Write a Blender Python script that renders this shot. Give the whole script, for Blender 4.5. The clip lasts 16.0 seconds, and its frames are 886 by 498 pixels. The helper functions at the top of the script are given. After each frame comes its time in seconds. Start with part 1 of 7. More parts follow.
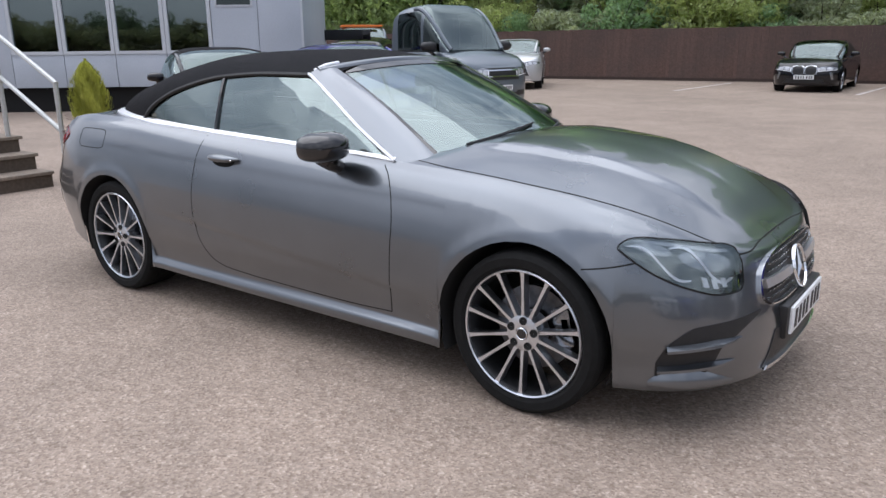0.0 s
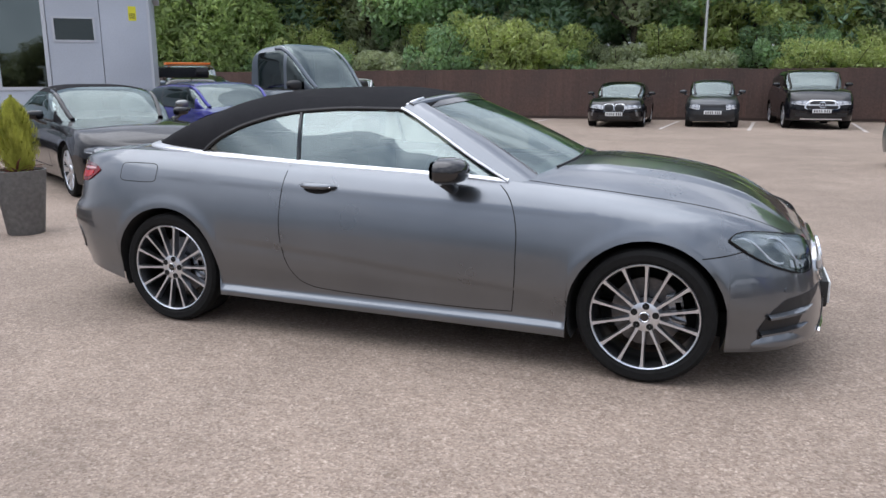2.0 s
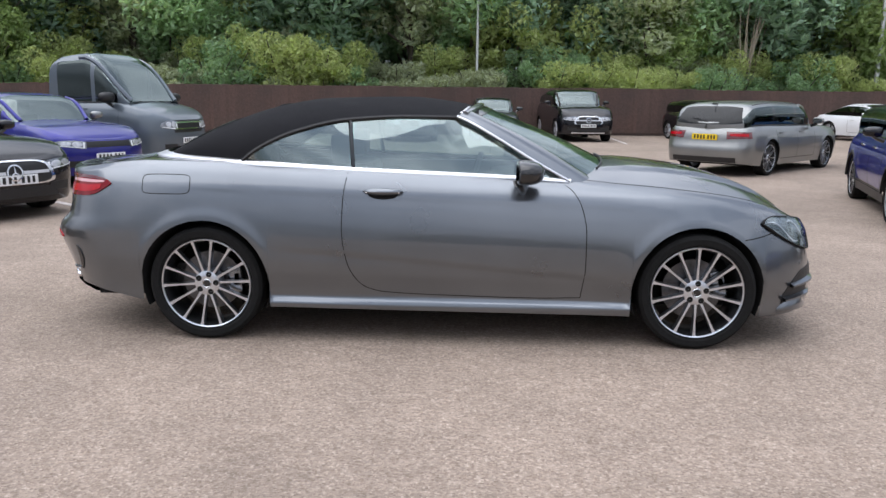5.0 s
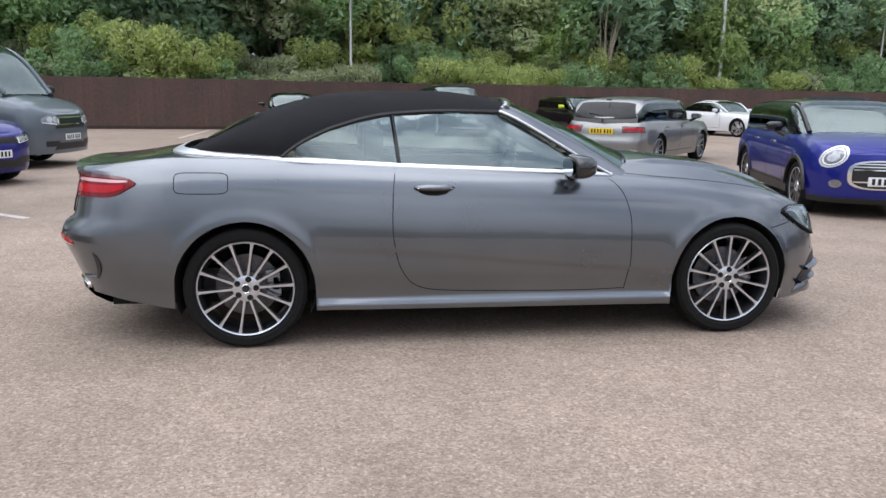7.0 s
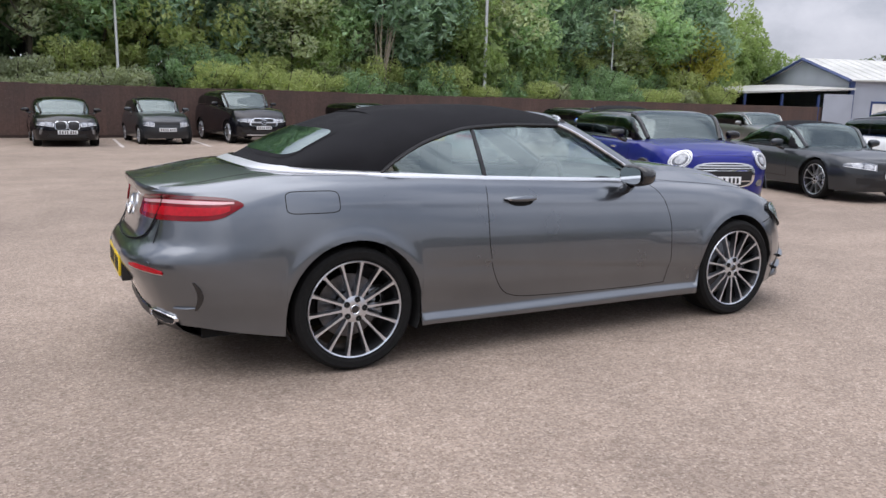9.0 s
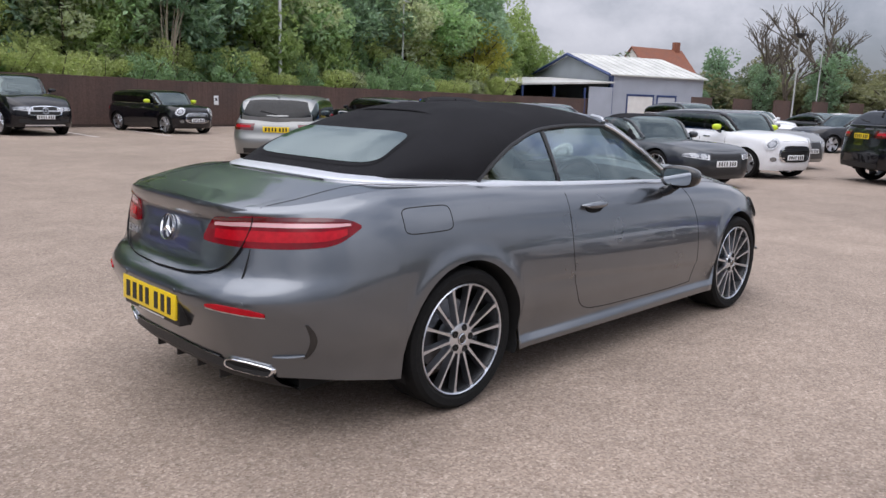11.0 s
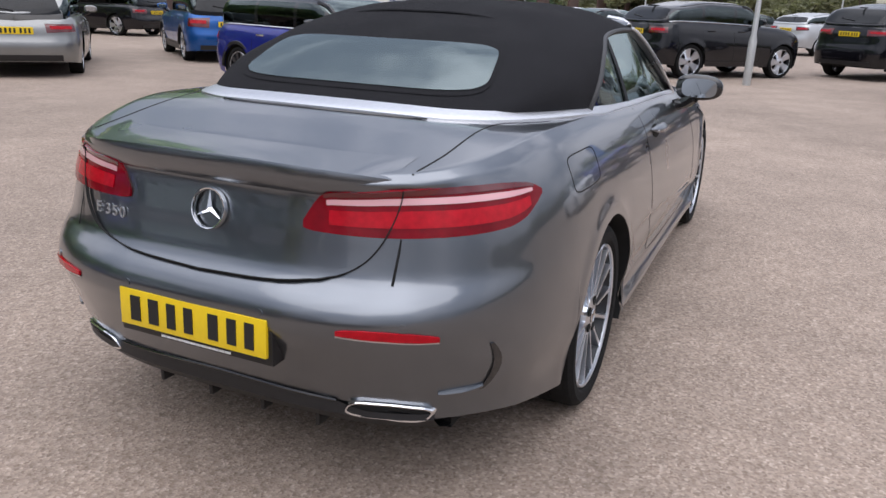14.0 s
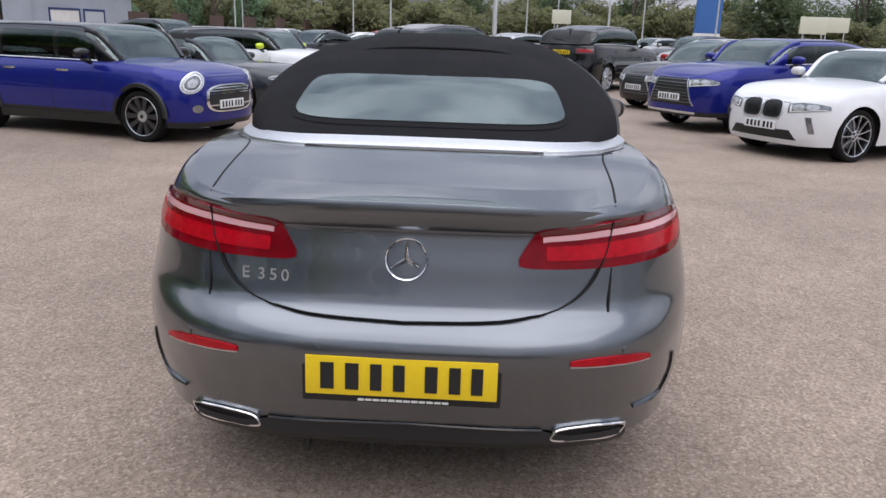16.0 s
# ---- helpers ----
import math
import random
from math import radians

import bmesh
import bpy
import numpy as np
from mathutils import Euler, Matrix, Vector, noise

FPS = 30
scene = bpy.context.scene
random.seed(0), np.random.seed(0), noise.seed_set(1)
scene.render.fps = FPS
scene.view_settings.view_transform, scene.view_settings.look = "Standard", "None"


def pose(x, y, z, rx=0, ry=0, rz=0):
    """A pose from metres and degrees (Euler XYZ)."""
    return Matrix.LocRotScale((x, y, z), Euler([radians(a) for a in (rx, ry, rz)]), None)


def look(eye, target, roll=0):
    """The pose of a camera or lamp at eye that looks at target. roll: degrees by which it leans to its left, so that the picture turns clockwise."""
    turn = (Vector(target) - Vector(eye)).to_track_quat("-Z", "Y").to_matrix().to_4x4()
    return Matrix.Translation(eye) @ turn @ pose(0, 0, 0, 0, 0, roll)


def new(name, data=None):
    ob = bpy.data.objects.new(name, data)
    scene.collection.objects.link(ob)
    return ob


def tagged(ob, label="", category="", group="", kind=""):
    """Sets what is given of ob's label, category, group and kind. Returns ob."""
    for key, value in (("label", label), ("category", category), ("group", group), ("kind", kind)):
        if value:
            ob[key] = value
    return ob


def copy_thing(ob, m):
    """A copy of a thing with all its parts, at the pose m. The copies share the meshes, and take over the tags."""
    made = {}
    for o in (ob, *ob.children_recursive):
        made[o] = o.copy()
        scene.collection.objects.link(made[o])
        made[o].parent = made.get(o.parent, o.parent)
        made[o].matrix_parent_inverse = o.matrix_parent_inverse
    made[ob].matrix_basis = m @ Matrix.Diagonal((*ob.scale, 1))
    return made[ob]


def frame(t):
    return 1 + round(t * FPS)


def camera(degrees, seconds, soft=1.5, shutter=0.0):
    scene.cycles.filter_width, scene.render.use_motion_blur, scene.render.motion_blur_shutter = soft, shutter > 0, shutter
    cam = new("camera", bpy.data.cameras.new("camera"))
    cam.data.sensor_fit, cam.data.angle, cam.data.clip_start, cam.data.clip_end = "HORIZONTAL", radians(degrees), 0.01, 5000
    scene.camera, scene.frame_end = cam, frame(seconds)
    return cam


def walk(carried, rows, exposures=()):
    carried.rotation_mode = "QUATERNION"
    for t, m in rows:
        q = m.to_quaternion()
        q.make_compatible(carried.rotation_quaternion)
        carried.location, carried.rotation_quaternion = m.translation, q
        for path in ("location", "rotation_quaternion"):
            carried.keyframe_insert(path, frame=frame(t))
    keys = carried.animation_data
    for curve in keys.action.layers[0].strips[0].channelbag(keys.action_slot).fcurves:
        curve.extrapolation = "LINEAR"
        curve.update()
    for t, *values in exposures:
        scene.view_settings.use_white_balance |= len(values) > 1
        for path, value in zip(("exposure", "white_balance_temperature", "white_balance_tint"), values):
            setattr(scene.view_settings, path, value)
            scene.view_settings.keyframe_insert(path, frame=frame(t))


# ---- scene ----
cam = camera(60.1, 16.0)
PATH = [
    (0, (2.903, -3.375, 1.473), (1.75, -1.827, 0.951), -0.6),
    (0.5, (2.696, -3.718, 1.467), (1.622, -2.106, 0.971), -0.5),
    (1, (2.499, -4.099, 1.493), (1.526, -2.416, 1.026), -0.5),
    (1.5, (2.165, -4.336, 1.493), (1.316, -2.579, 1.052), -0.4),
    (2, (1.821, -4.596, 1.479), (1.113, -2.776, 1.048), -0.1),
    (2.5, (1.463, -4.831, 1.503), (0.902, -2.959, 1.079), 0.1),
    (3, (1.02, -4.93, 1.46), (0.596, -3.02, 1.042), 0.3),
    (3.5, (0.644, -5.071, 1.443), (0.346, -3.137, 1.03), 0.3),
    (6, (-0.204, -5.253, 1.401), (-0.148, -3.29, 1.023), 0.7),
    (6.5, (-0.542, -5.185, 1.372), (-0.379, -3.23, 0.98), 0.7),
    (7, (-0.994, -5.13, 1.413), (-0.692, -3.193, 1.019), 0.9),
    (7.5, (-1.49, -5.083, 1.443), (-1.03, -3.175, 1.055), 1.2),
    (8, (-1.985, -4.93, 1.395), (-1.365, -3.068, 1.014), 1.2),
    (8.5, (-2.461, -4.806, 1.41), (-1.689, -3.0, 1.035), 1.1),
    (9, (-2.905, -4.621, 1.43), (-1.979, -2.887, 1.061), 1.3),
    (9.5, (-3.213, -4.294, 1.445), (-2.15, -2.643, 1.071), 1.6),
    (12, (-4.296, -2.572, 1.441), (-2.74, -1.388, 1.022), 1.4),
    (12.5, (-4.351, -2.256, 1.443), (-2.737, -1.169, 0.981), 1.1),
    (13, (-4.335, -1.967, 1.437), (-2.678, -0.975, 0.916), 1.4),
    (13.5, (-4.232, -1.693, 1.424), (-2.538, -0.8, 0.848), 1.9),
    (14, (-4.059, -1.439, 1.418), (-2.32, -0.665, 0.805), 2.2),
    (14.5, (-4.101, -1.117, 1.432), (-2.303, -0.501, 0.808), 2.4),
    (15, (-4.242, -0.757, 1.436), (-2.385, -0.328, 0.831), 2.3),
    (15.5, (-4.286, -0.429, 1.435), (-2.383, -0.19, 0.867), 2.0),
    (16, (-4.429, -0.179, 1.441), (-2.506, -0.101, 0.899), 1.8),
]
walk(cam, [(t, look(eye, target, roll)) for t, eye, target, roll in PATH], exposures=[(0, -0.01, 6230, 12), (3.5, 0.06, 6280, 11), (7.5, 0.12, 6330, 11), (9.5, 0.0, 6440, 14), (12.5, -0.06, 6420, 14), (14.5, -0.03, 6370, 14), (16, -0.14, 6400, 13)])

# ---------------------------------------------------------------- light
world = bpy.data.worlds.new("overcast_sky")
scene.world = world
world.use_nodes = True
wn, wl = world.node_tree.nodes, world.node_tree.links
wn.clear()
SUN_EL, SUN_AZ = radians(70), radians(252)
sky = wn.new("ShaderNodeTexSky")
sky.sky_type, sky.sun_disc, sky.sun_elevation, sky.sun_rotation = "NISHITA", False, SUN_EL, SUN_AZ
sky.air_density, sky.dust_density = 1.0, 2.0
coord = wn.new("ShaderNodeTexCoord")
stretch = wn.new("ShaderNodeMapping")
stretch.inputs["Scale"].default_value = (1.5, 1.5, 2.2)
cloud = wn.new("ShaderNodeTexNoise")
cloud.inputs["Scale"].default_value, cloud.inputs["Detail"].default_value, cloud.inputs["Roughness"].default_value = 1.7, 8, 0.58
cover = wn.new("ShaderNodeValToRGB")
cover.color_ramp.elements[0].position, cover.color_ramp.elements[0].color = 0.36, (0.55, 0.55, 0.55, 1)
cover.color_ramp.elements[1].position, cover.color_ramp.elements[1].color = 0.55, (1, 1, 1, 1)
shade = wn.new("ShaderNodeValToRGB")
shade.color_ramp.elements[0].position, shade.color_ramp.elements[0].color = 0.40, (6.7, 7.25, 8.4, 1)
shade.color_ramp.elements[1].position, shade.color_ramp.elements[1].color = 0.62, (11.7, 12.1, 13.2, 1)
mixer = wn.new("ShaderNodeMix")
mixer.data_type = "RGBA"
back = wn.new("ShaderNodeBackground")
back.inputs["Strength"].default_value = 0.118
wout = wn.new("ShaderNodeOutputWorld")
wl.new(coord.outputs["Generated"], stretch.inputs["Vector"])
wl.new(stretch.outputs["Vector"], cloud.inputs["Vector"])
wl.new(cloud.outputs["Fac"], cover.inputs["Fac"])
wl.new(cloud.outputs["Fac"], shade.inputs["Fac"])
wl.new(cover.outputs["Color"], mixer.inputs["Factor"])
wl.new(sky.outputs["Color"], mixer.inputs["A"])
wl.new(shade.outputs["Color"], mixer.inputs["B"])
updown = wn.new("ShaderNodeSeparateXYZ")
lift = wn.new("ShaderNodeMapRange")
lift.inputs["From Min"].default_value, lift.inputs["From Max"].default_value = 0.0, 0.9
lift.inputs["To Min"].default_value, lift.inputs["To Max"].default_value = 0.43, 1.32
dim = wn.new("ShaderNodeVectorMath")
dim.operation = "SCALE"
wl.new(coord.outputs["Generated"], updown.inputs["Vector"])
wl.new(updown.outputs["Z"], lift.inputs["Value"])
wl.new(mixer.outputs["Result"], dim.inputs[0])
wl.new(lift.outputs["Result"], dim.inputs["Scale"])
wl.new(dim.outputs["Vector"], back.inputs["Color"])
wl.new(back.outputs["Background"], wout.inputs["Surface"])
sun = new("sun", bpy.data.lights.new("sun", "SUN"))
sun.data.energy, sun.data.angle, sun.data.color = 1.78, radians(80), (1.0, 0.972, 0.94)
sun.matrix_world = look((12 * math.sin(SUN_AZ), 12 * math.cos(SUN_AZ), 12 * math.tan(SUN_EL)), (0, 0, 0))

# ---------------------------------------------------------------- materials


def material(name, colour, rough=0.5, metal=0.0, coat=0.0, grain=0.0, grain_scale=60.0, bump=0.0, bump_scale=200.0, stain=0.0, stain_scale=1.5, vary=0.0, emit=0.0, spec=0.5, coords="Object", island=0.0):
    """A surface with grain and stains at two scales, fine relief, and a change of tone from piece to piece."""
    m = bpy.data.materials.new(name)
    m.use_nodes = True
    n, l = m.node_tree.nodes, m.node_tree.links
    b = n["Principled BSDF"]
    b.inputs["Roughness"].default_value, b.inputs["Metallic"].default_value = rough, metal
    b.inputs["Coat Weight"].default_value, b.inputs["Coat Roughness"].default_value = coat, 0.03
    b.inputs["Specular IOR Level"].default_value = spec
    rgb = n.new("ShaderNodeRGB")
    rgb.outputs[0].default_value = (*colour, 1)
    last = rgb.outputs[0]
    tc = n.new("ShaderNodeTexCoord")
    where = tc.outputs[coords]

    def noisy(scale, amount, detail=4.0):
        nonlocal last
        tex = n.new("ShaderNodeTexNoise")
        tex.inputs["Scale"].default_value, tex.inputs["Detail"].default_value = scale, detail
        l.new(where, tex.inputs["Vector"])
        span = n.new("ShaderNodeMapRange")
        span.inputs["From Min"].default_value, span.inputs["From Max"].default_value = 0.3, 0.7
        span.inputs["To Min"].default_value, span.inputs["To Max"].default_value = 1 - amount, 1 + amount
        l.new(tex.outputs["Fac"], span.inputs["Value"])
        times = n.new("ShaderNodeVectorMath")
        times.operation = "SCALE"
        l.new(last, times.inputs[0])
        l.new(span.outputs["Result"], times.inputs["Scale"])
        last = times.outputs["Vector"]
        return span

    if grain:
        noisy(grain_scale, grain)
    if stain:
        s = noisy(stain_scale, stain, 6.0)
        r = n.new("ShaderNodeMath")
        r.operation, r.use_clamp = "MULTIPLY", True
        r.inputs[1].default_value = rough
        l.new(s.outputs["Result"], r.inputs[0])
        l.new(r.outputs["Value"], b.inputs["Roughness"])
    if vary or island:
        info = n.new("ShaderNodeNewGeometry" if island else "ShaderNodeObjectInfo")
        span = n.new("ShaderNodeMapRange")
        a = island or vary
        span.inputs["To Min"].default_value, span.inputs["To Max"].default_value = 1 - a, 1 + a
        l.new(info.outputs["Random Per Island" if island else "Random"], span.inputs["Value"])
        times = n.new("ShaderNodeVectorMath")
        times.operation = "SCALE"
        l.new(last, times.inputs[0])
        l.new(span.outputs["Result"], times.inputs["Scale"])
        last = times.outputs["Vector"]
    l.new(last, b.inputs["Base Color"])
    if bump:
        tex = n.new("ShaderNodeTexNoise")
        tex.inputs["Scale"].default_value, tex.inputs["Detail"].default_value = bump_scale, 3
        l.new(where, tex.inputs["Vector"])
        bp = n.new("ShaderNodeBump")
        bp.inputs["Strength"].default_value, bp.inputs["Distance"].default_value = bump, 0.004
        l.new(tex.outputs["Fac"], bp.inputs["Height"])
        l.new(bp.outputs["Normal"], b.inputs["Normal"])
    if emit:
        b.inputs["Emission Color"].default_value, b.inputs["Emission Strength"].default_value = (*colour, 1), emit
    return m


def paint(name, colour, metal=0.0, rough=0.35, coat=0.8):
    return material(name, colour, rough, metal, coat, grain=0.05, grain_scale=900, stain=0.05, stain_scale=2.0, spec=0.15)


def glass(name, tint, gloss):
    """A thin pane: tinted see-through, with a mirror's gloss that grows towards grazing angles."""
    m = bpy.data.materials.new(name)
    m.use_nodes = True
    n, l = m.node_tree.nodes, m.node_tree.links
    n.clear()
    clear, shine, both, out = n.new("ShaderNodeBsdfTransparent"), n.new("ShaderNodeBsdfGlossy"), n.new("ShaderNodeMixShader"), n.new("ShaderNodeOutputMaterial")
    clear.inputs["Color"].default_value = (*tint, 1)
    shine.inputs["Roughness"].default_value = 0.02
    shine.inputs["Color"].default_value = (0.82, 0.96, 0.95, 1)
    fres = n.new("ShaderNodeLayerWeight")
    fres.inputs["Blend"].default_value = 0.5
    steep = n.new("ShaderNodeMath")
    steep.operation = "POWER"
    steep.inputs[1].default_value = 4.5
    l.new(fres.outputs["Facing"], steep.inputs[0])
    span = n.new("ShaderNodeMapRange")
    span.inputs["To Min"].default_value, span.inputs["To Max"].default_value = gloss, 1.0
    l.new(steep.outputs["Value"], span.inputs["Value"])
    l.new(span.outputs["Result"], both.inputs["Fac"])
    l.new(clear.outputs["BSDF"], both.inputs[1])
    l.new(shine.outputs["BSDF"], both.inputs[2])
    l.new(both.outputs["Shader"], out.inputs["Surface"])
    return m


def asphalt():
    """Worn pinkish-grey asphalt: chippings of many tones, patches and tyre-worn areas."""
    m = bpy.data.materials.new("worn_asphalt")
    m.use_nodes = True
    n, l = m.node_tree.nodes, m.node_tree.links
    b = n["Principled BSDF"]
    b.inputs["Roughness"].default_value = 0.85
    tc = n.new("ShaderNodeTexCoord")
    cells = n.new("ShaderNodeTexVoronoi")
    cells.inputs["Scale"].default_value = 105
    l.new(tc.outputs["Object"], cells.inputs["Vector"])
    tone = n.new("ShaderNodeValToRGB")
    tone.color_ramp.elements[0].color, tone.color_ramp.elements[1].color = (0.196, 0.147, 0.114, 1), (0.418, 0.338, 0.279, 1)
    for at, c in ((0.22, (0.252, 0.194, 0.152, 1)), (0.55, (0.292, 0.229, 0.183, 1)), (0.86, (0.325, 0.257, 0.207, 1))):
        tone.color_ramp.elements.new(at).color = c
    sep = n.new("ShaderNodeSeparateColor")
    l.new(cells.outputs["Color"], sep.inputs["Color"])
    l.new(sep.outputs["Red"], tone.inputs["Fac"])
    last = tone.outputs["Color"]
    for scale, low, high, detail in ((0.28, 0.86, 1.10, 6), (1.7, 0.91, 1.08, 6), (11.0, 0.92, 1.08, 5), (38.0, 0.86, 1.14, 4)):
        tex = n.new("ShaderNodeTexNoise")
        tex.inputs["Scale"].default_value, tex.inputs["Detail"].default_value = scale, detail
        l.new(tc.outputs["Object"], tex.inputs["Vector"])
        span = n.new("ShaderNodeMapRange")
        span.inputs["From Min"].default_value, span.inputs["From Max"].default_value = 0.35, 0.65
        span.inputs["To Min"].default_value, span.inputs["To Max"].default_value = low, high
        l.new(tex.outputs["Fac"], span.inputs["Value"])
        times = n.new("ShaderNodeVectorMath")
        times.operation = "SCALE"
        l.new(last, times.inputs[0])
        l.new(span.outputs["Result"], times.inputs["Scale"])
        last = times.outputs["Vector"]
    l.new(last, b.inputs["Base Color"])
    bp = n.new("ShaderNodeBump")
    bp.inputs["Strength"].default_value, bp.inputs["Distance"].default_value = 0.6, 0.004
    l.new(cells.outputs["Distance"], bp.inputs["Height"])
    l.new(bp.outputs["Normal"], b.inputs["Normal"])
    return m


M_ASPHALT = asphalt()
M_GREY = material("selenite_grey_metallic", (0.148, 0.163, 0.182), 0.285, 0.97, 1.0, grain=0.10, grain_scale=1500, stain=0.05, stain_scale=3)
M_GREY.node_tree.nodes["Principled BSDF"].inputs["Coat IOR"].default_value = 1.60
M_TRIM = material("satin_aluminium", (0.74, 0.75, 0.77), 0.36, 1.0, grain=0.04)
M_CHROME = material("chrome", (0.80, 0.81, 0.83), 0.07, 1.0)
M_MIRROR = material("tinted_mirror_glass", (0.42, 0.45, 0.48), 0.03, 1.0)
M_BLACK = material("black_plastic", (0.012, 0.012, 0.013), 0.45, grain=0.15, bump=0.1, bump_scale=600)
M_GLOSS = material("gloss_black", (0.010, 0.010, 0.011), 0.12, coat=0.6)
M_GAP = material("shut_line", (0.006, 0.006, 0.006), 0.9)
M_RUBBER = material("tyre_rubber", (0.010, 0.010, 0.010), 0.85, grain=0.2, grain_scale=40, bump=0.3, bump_scale=120, spec=0.2)
M_FABRIC = material("black_hood_canvas", (0.016, 0.016, 0.018), 0.95, grain=0.25, grain_scale=260, bump=0.5, bump_scale=900, stain=0.15, stain_scale=4, spec=0.15)
M_GLASS = glass("tinted_window_glass", (0.62, 0.74, 0.71), 0.27)
M_WGLASS = glass("windscreen_glass", (0.50, 0.55, 0.55), 0.20)
M_CARGLASS = glass("parked_car_windscreen", (0.24, 0.27, 0.27), 0.15)
M_TAILGLASS = material("dark_tailgate_glass", (0.010, 0.011, 0.012), 0.08, grain=0.2, grain_scale=8, spec=0.30)
M_DARKGLASS = glass("privacy_glass", (0.06, 0.066, 0.07), 0.085)
M_LENS = glass("clear_lens", (0.90, 0.92, 0.94), 0.15)
M_RED = material("red_lamp_lens", (0.170, 0.0008, 0.006), 0.10, coat=0.10, spec=0.25, grain=0.25, grain_scale=18)
M_REDLIT = material("bright_red_lamp_band", (0.40, 0.003, 0.011), 0.14, coat=0.10, spec=0.25, grain=0.18, grain_scale=45)
M_REDDARK = material("dark_red_lamp_lens", (0.10, 0.003, 0.006), 0.12, coat=1.0)
M_PALE = material("pale_reflection_strip", (0.66, 0.36, 0.38), 0.12, coat=1.0)
M_LAMPBACK = material("dark_lamp_backing", (0.045, 0.047, 0.052), 0.22, 0.7, grain=0.4, grain_scale=30)
M_HOUSING = material("grey_lamp_housing", (0.26, 0.27, 0.285), 0.18, 0.75, 0.5, grain=0.3, grain_scale=25)
M_LAMP = material("lamp_bowl", (0.58, 0.60, 0.63), 0.18, 0.45, grain=0.25, grain_scale=22)
M_DRL = material("light_guide", (0.85, 0.87, 0.90), 0.25)
M_YELLOW = material("yellow_plate", (0.80, 0.56, 0.012), 0.35, grain=0.03)
M_WHITE = material("white_plate", (0.78, 0.79, 0.80), 0.35, grain=0.03)
M_INK = material("black_ink", (0.012, 0.012, 0.012), 0.5)
M_RIM = material("machined_alloy", (0.68, 0.71, 0.76), 0.30, 1.0, grain=0.05)
M_RIMDARK = material("dark_alloy", (0.030, 0.031, 0.033), 0.35, 0.6)
M_GREYALLOY = material("grey_alloy", (0.07, 0.07, 0.075), 0.35, 0.7)
M_DISC = material("brake_disc", (0.11, 0.11, 0.115), 0.32, 1.0, grain=0.15)
M_SEAT = material("black_leather", (0.030, 0.030, 0.032), 0.5, grain=0.15, bump=0.2)
M_CABIN = material("cabin_trim", (0.020, 0.020, 0.021), 0.7, grain=0.15)

# ---------------------------------------------------------------- mesh helpers


ONE_SHEET = ("tinted_window_glass", "windscreen_glass", "parked_car_windscreen", "privacy_glass", "clear_lens", "heated_rear_glass")


def thing(name, label, category, m=None, group="", kind=""):
    e = new(name)
    if m is not None:
        e.matrix_world = m
    return tagged(e, label, category, group, kind)


def solid(name, verts, faces, mat, parent=None, label="", smooth=True, angle=35):
    """Links one mesh from its points and faces."""
    faces = [tuple(int(i) for i in f) for f in faces]
    if mat.name in ONE_SHEET and len(faces) > 6:
        # panes face out of the car
        P = np.array([tuple(map(float, v)) for v in verts])
        look_out = sum(float(np.dot(np.cross(P[f[2]] - P[f[0]], P[f[-1]] - P[f[1]]), P[list(f)].mean(0) - (0, 0, 0.6))) for f in faces)
        if look_out < 0:
            faces = [f[::-1] for f in faces]
    me = bpy.data.meshes.new(name)
    me.from_pydata([tuple(map(float, v)) for v in verts], [], faces)
    me.validate()
    me.materials.append(mat)
    if smooth:
        me.shade_smooth()
        me.set_sharp_from_angle(angle=radians(angle))
    ob = new(name, me)
    ob.parent = parent
    if label:
        tagged(ob, label)
    return ob


def share(ob, name, m, parent, label=""):
    """A piece that uses the mesh of another."""
    o = new(name, ob.data)
    o.matrix_local = m
    o.parent = parent
    if label:
        tagged(o, label)
    return o


def box_data(x0, x1, y0, y1, z0, z1, bevel=0.0):
    bm = bmesh.new()
    bmesh.ops.create_cube(bm, size=1)
    for v in bm.verts:
        v.co = Vector(((x0 + x1) / 2 + v.co.x * (x1 - x0), (y0 + y1) / 2 + v.co.y * (y1 - y0), (z0 + z1) / 2 + v.co.z * (z1 - z0)))
    if bevel:
        bmesh.ops.bevel(bm, geom=bm.edges[:], offset=bevel, segments=2, affect="EDGES", profile=0.6)
    bm.verts.index_update()
    out = [v.co[:] for v in bm.verts], [[v.index for v in f.verts] for f in bm.faces]
    bm.free()
    return out


def join(*bits):
    verts, faces = [], []
    for v, f in bits:
        k = len(verts)
        verts += [tuple(p) for p in v]
        faces += [[i + k for i in q] for q in f]
    return verts, faces


def grid(P, flip=False, close=False):
    """Points P[i][j] as a sheet of quads."""
    P = np.asarray(P, float)
    a, b = P.shape[:2]
    faces = []
    for i in range(a - (0 if close else 1)):
        for j in range(b - 1):
            q = [i * b + j, (i + 1) % a * b + j, (i + 1) % a * b + j + 1, i * b + j + 1]
            faces.append(q[::-1] if flip else q)
    return P.reshape(-1, 3), faces


def lathe(profile, n=40, axis="y"):
    """Turns (radius, along) pairs round the y axis, or round z."""
    P = []
    for k in range(n):
        a = 2 * math.pi * k / n
        P.append([(r * math.cos(a), y, r * math.sin(a)) if axis == "y" else (r * math.cos(a), r * math.sin(a), y) for r, y in profile])
    return grid(P, close=True, flip=axis == "z")


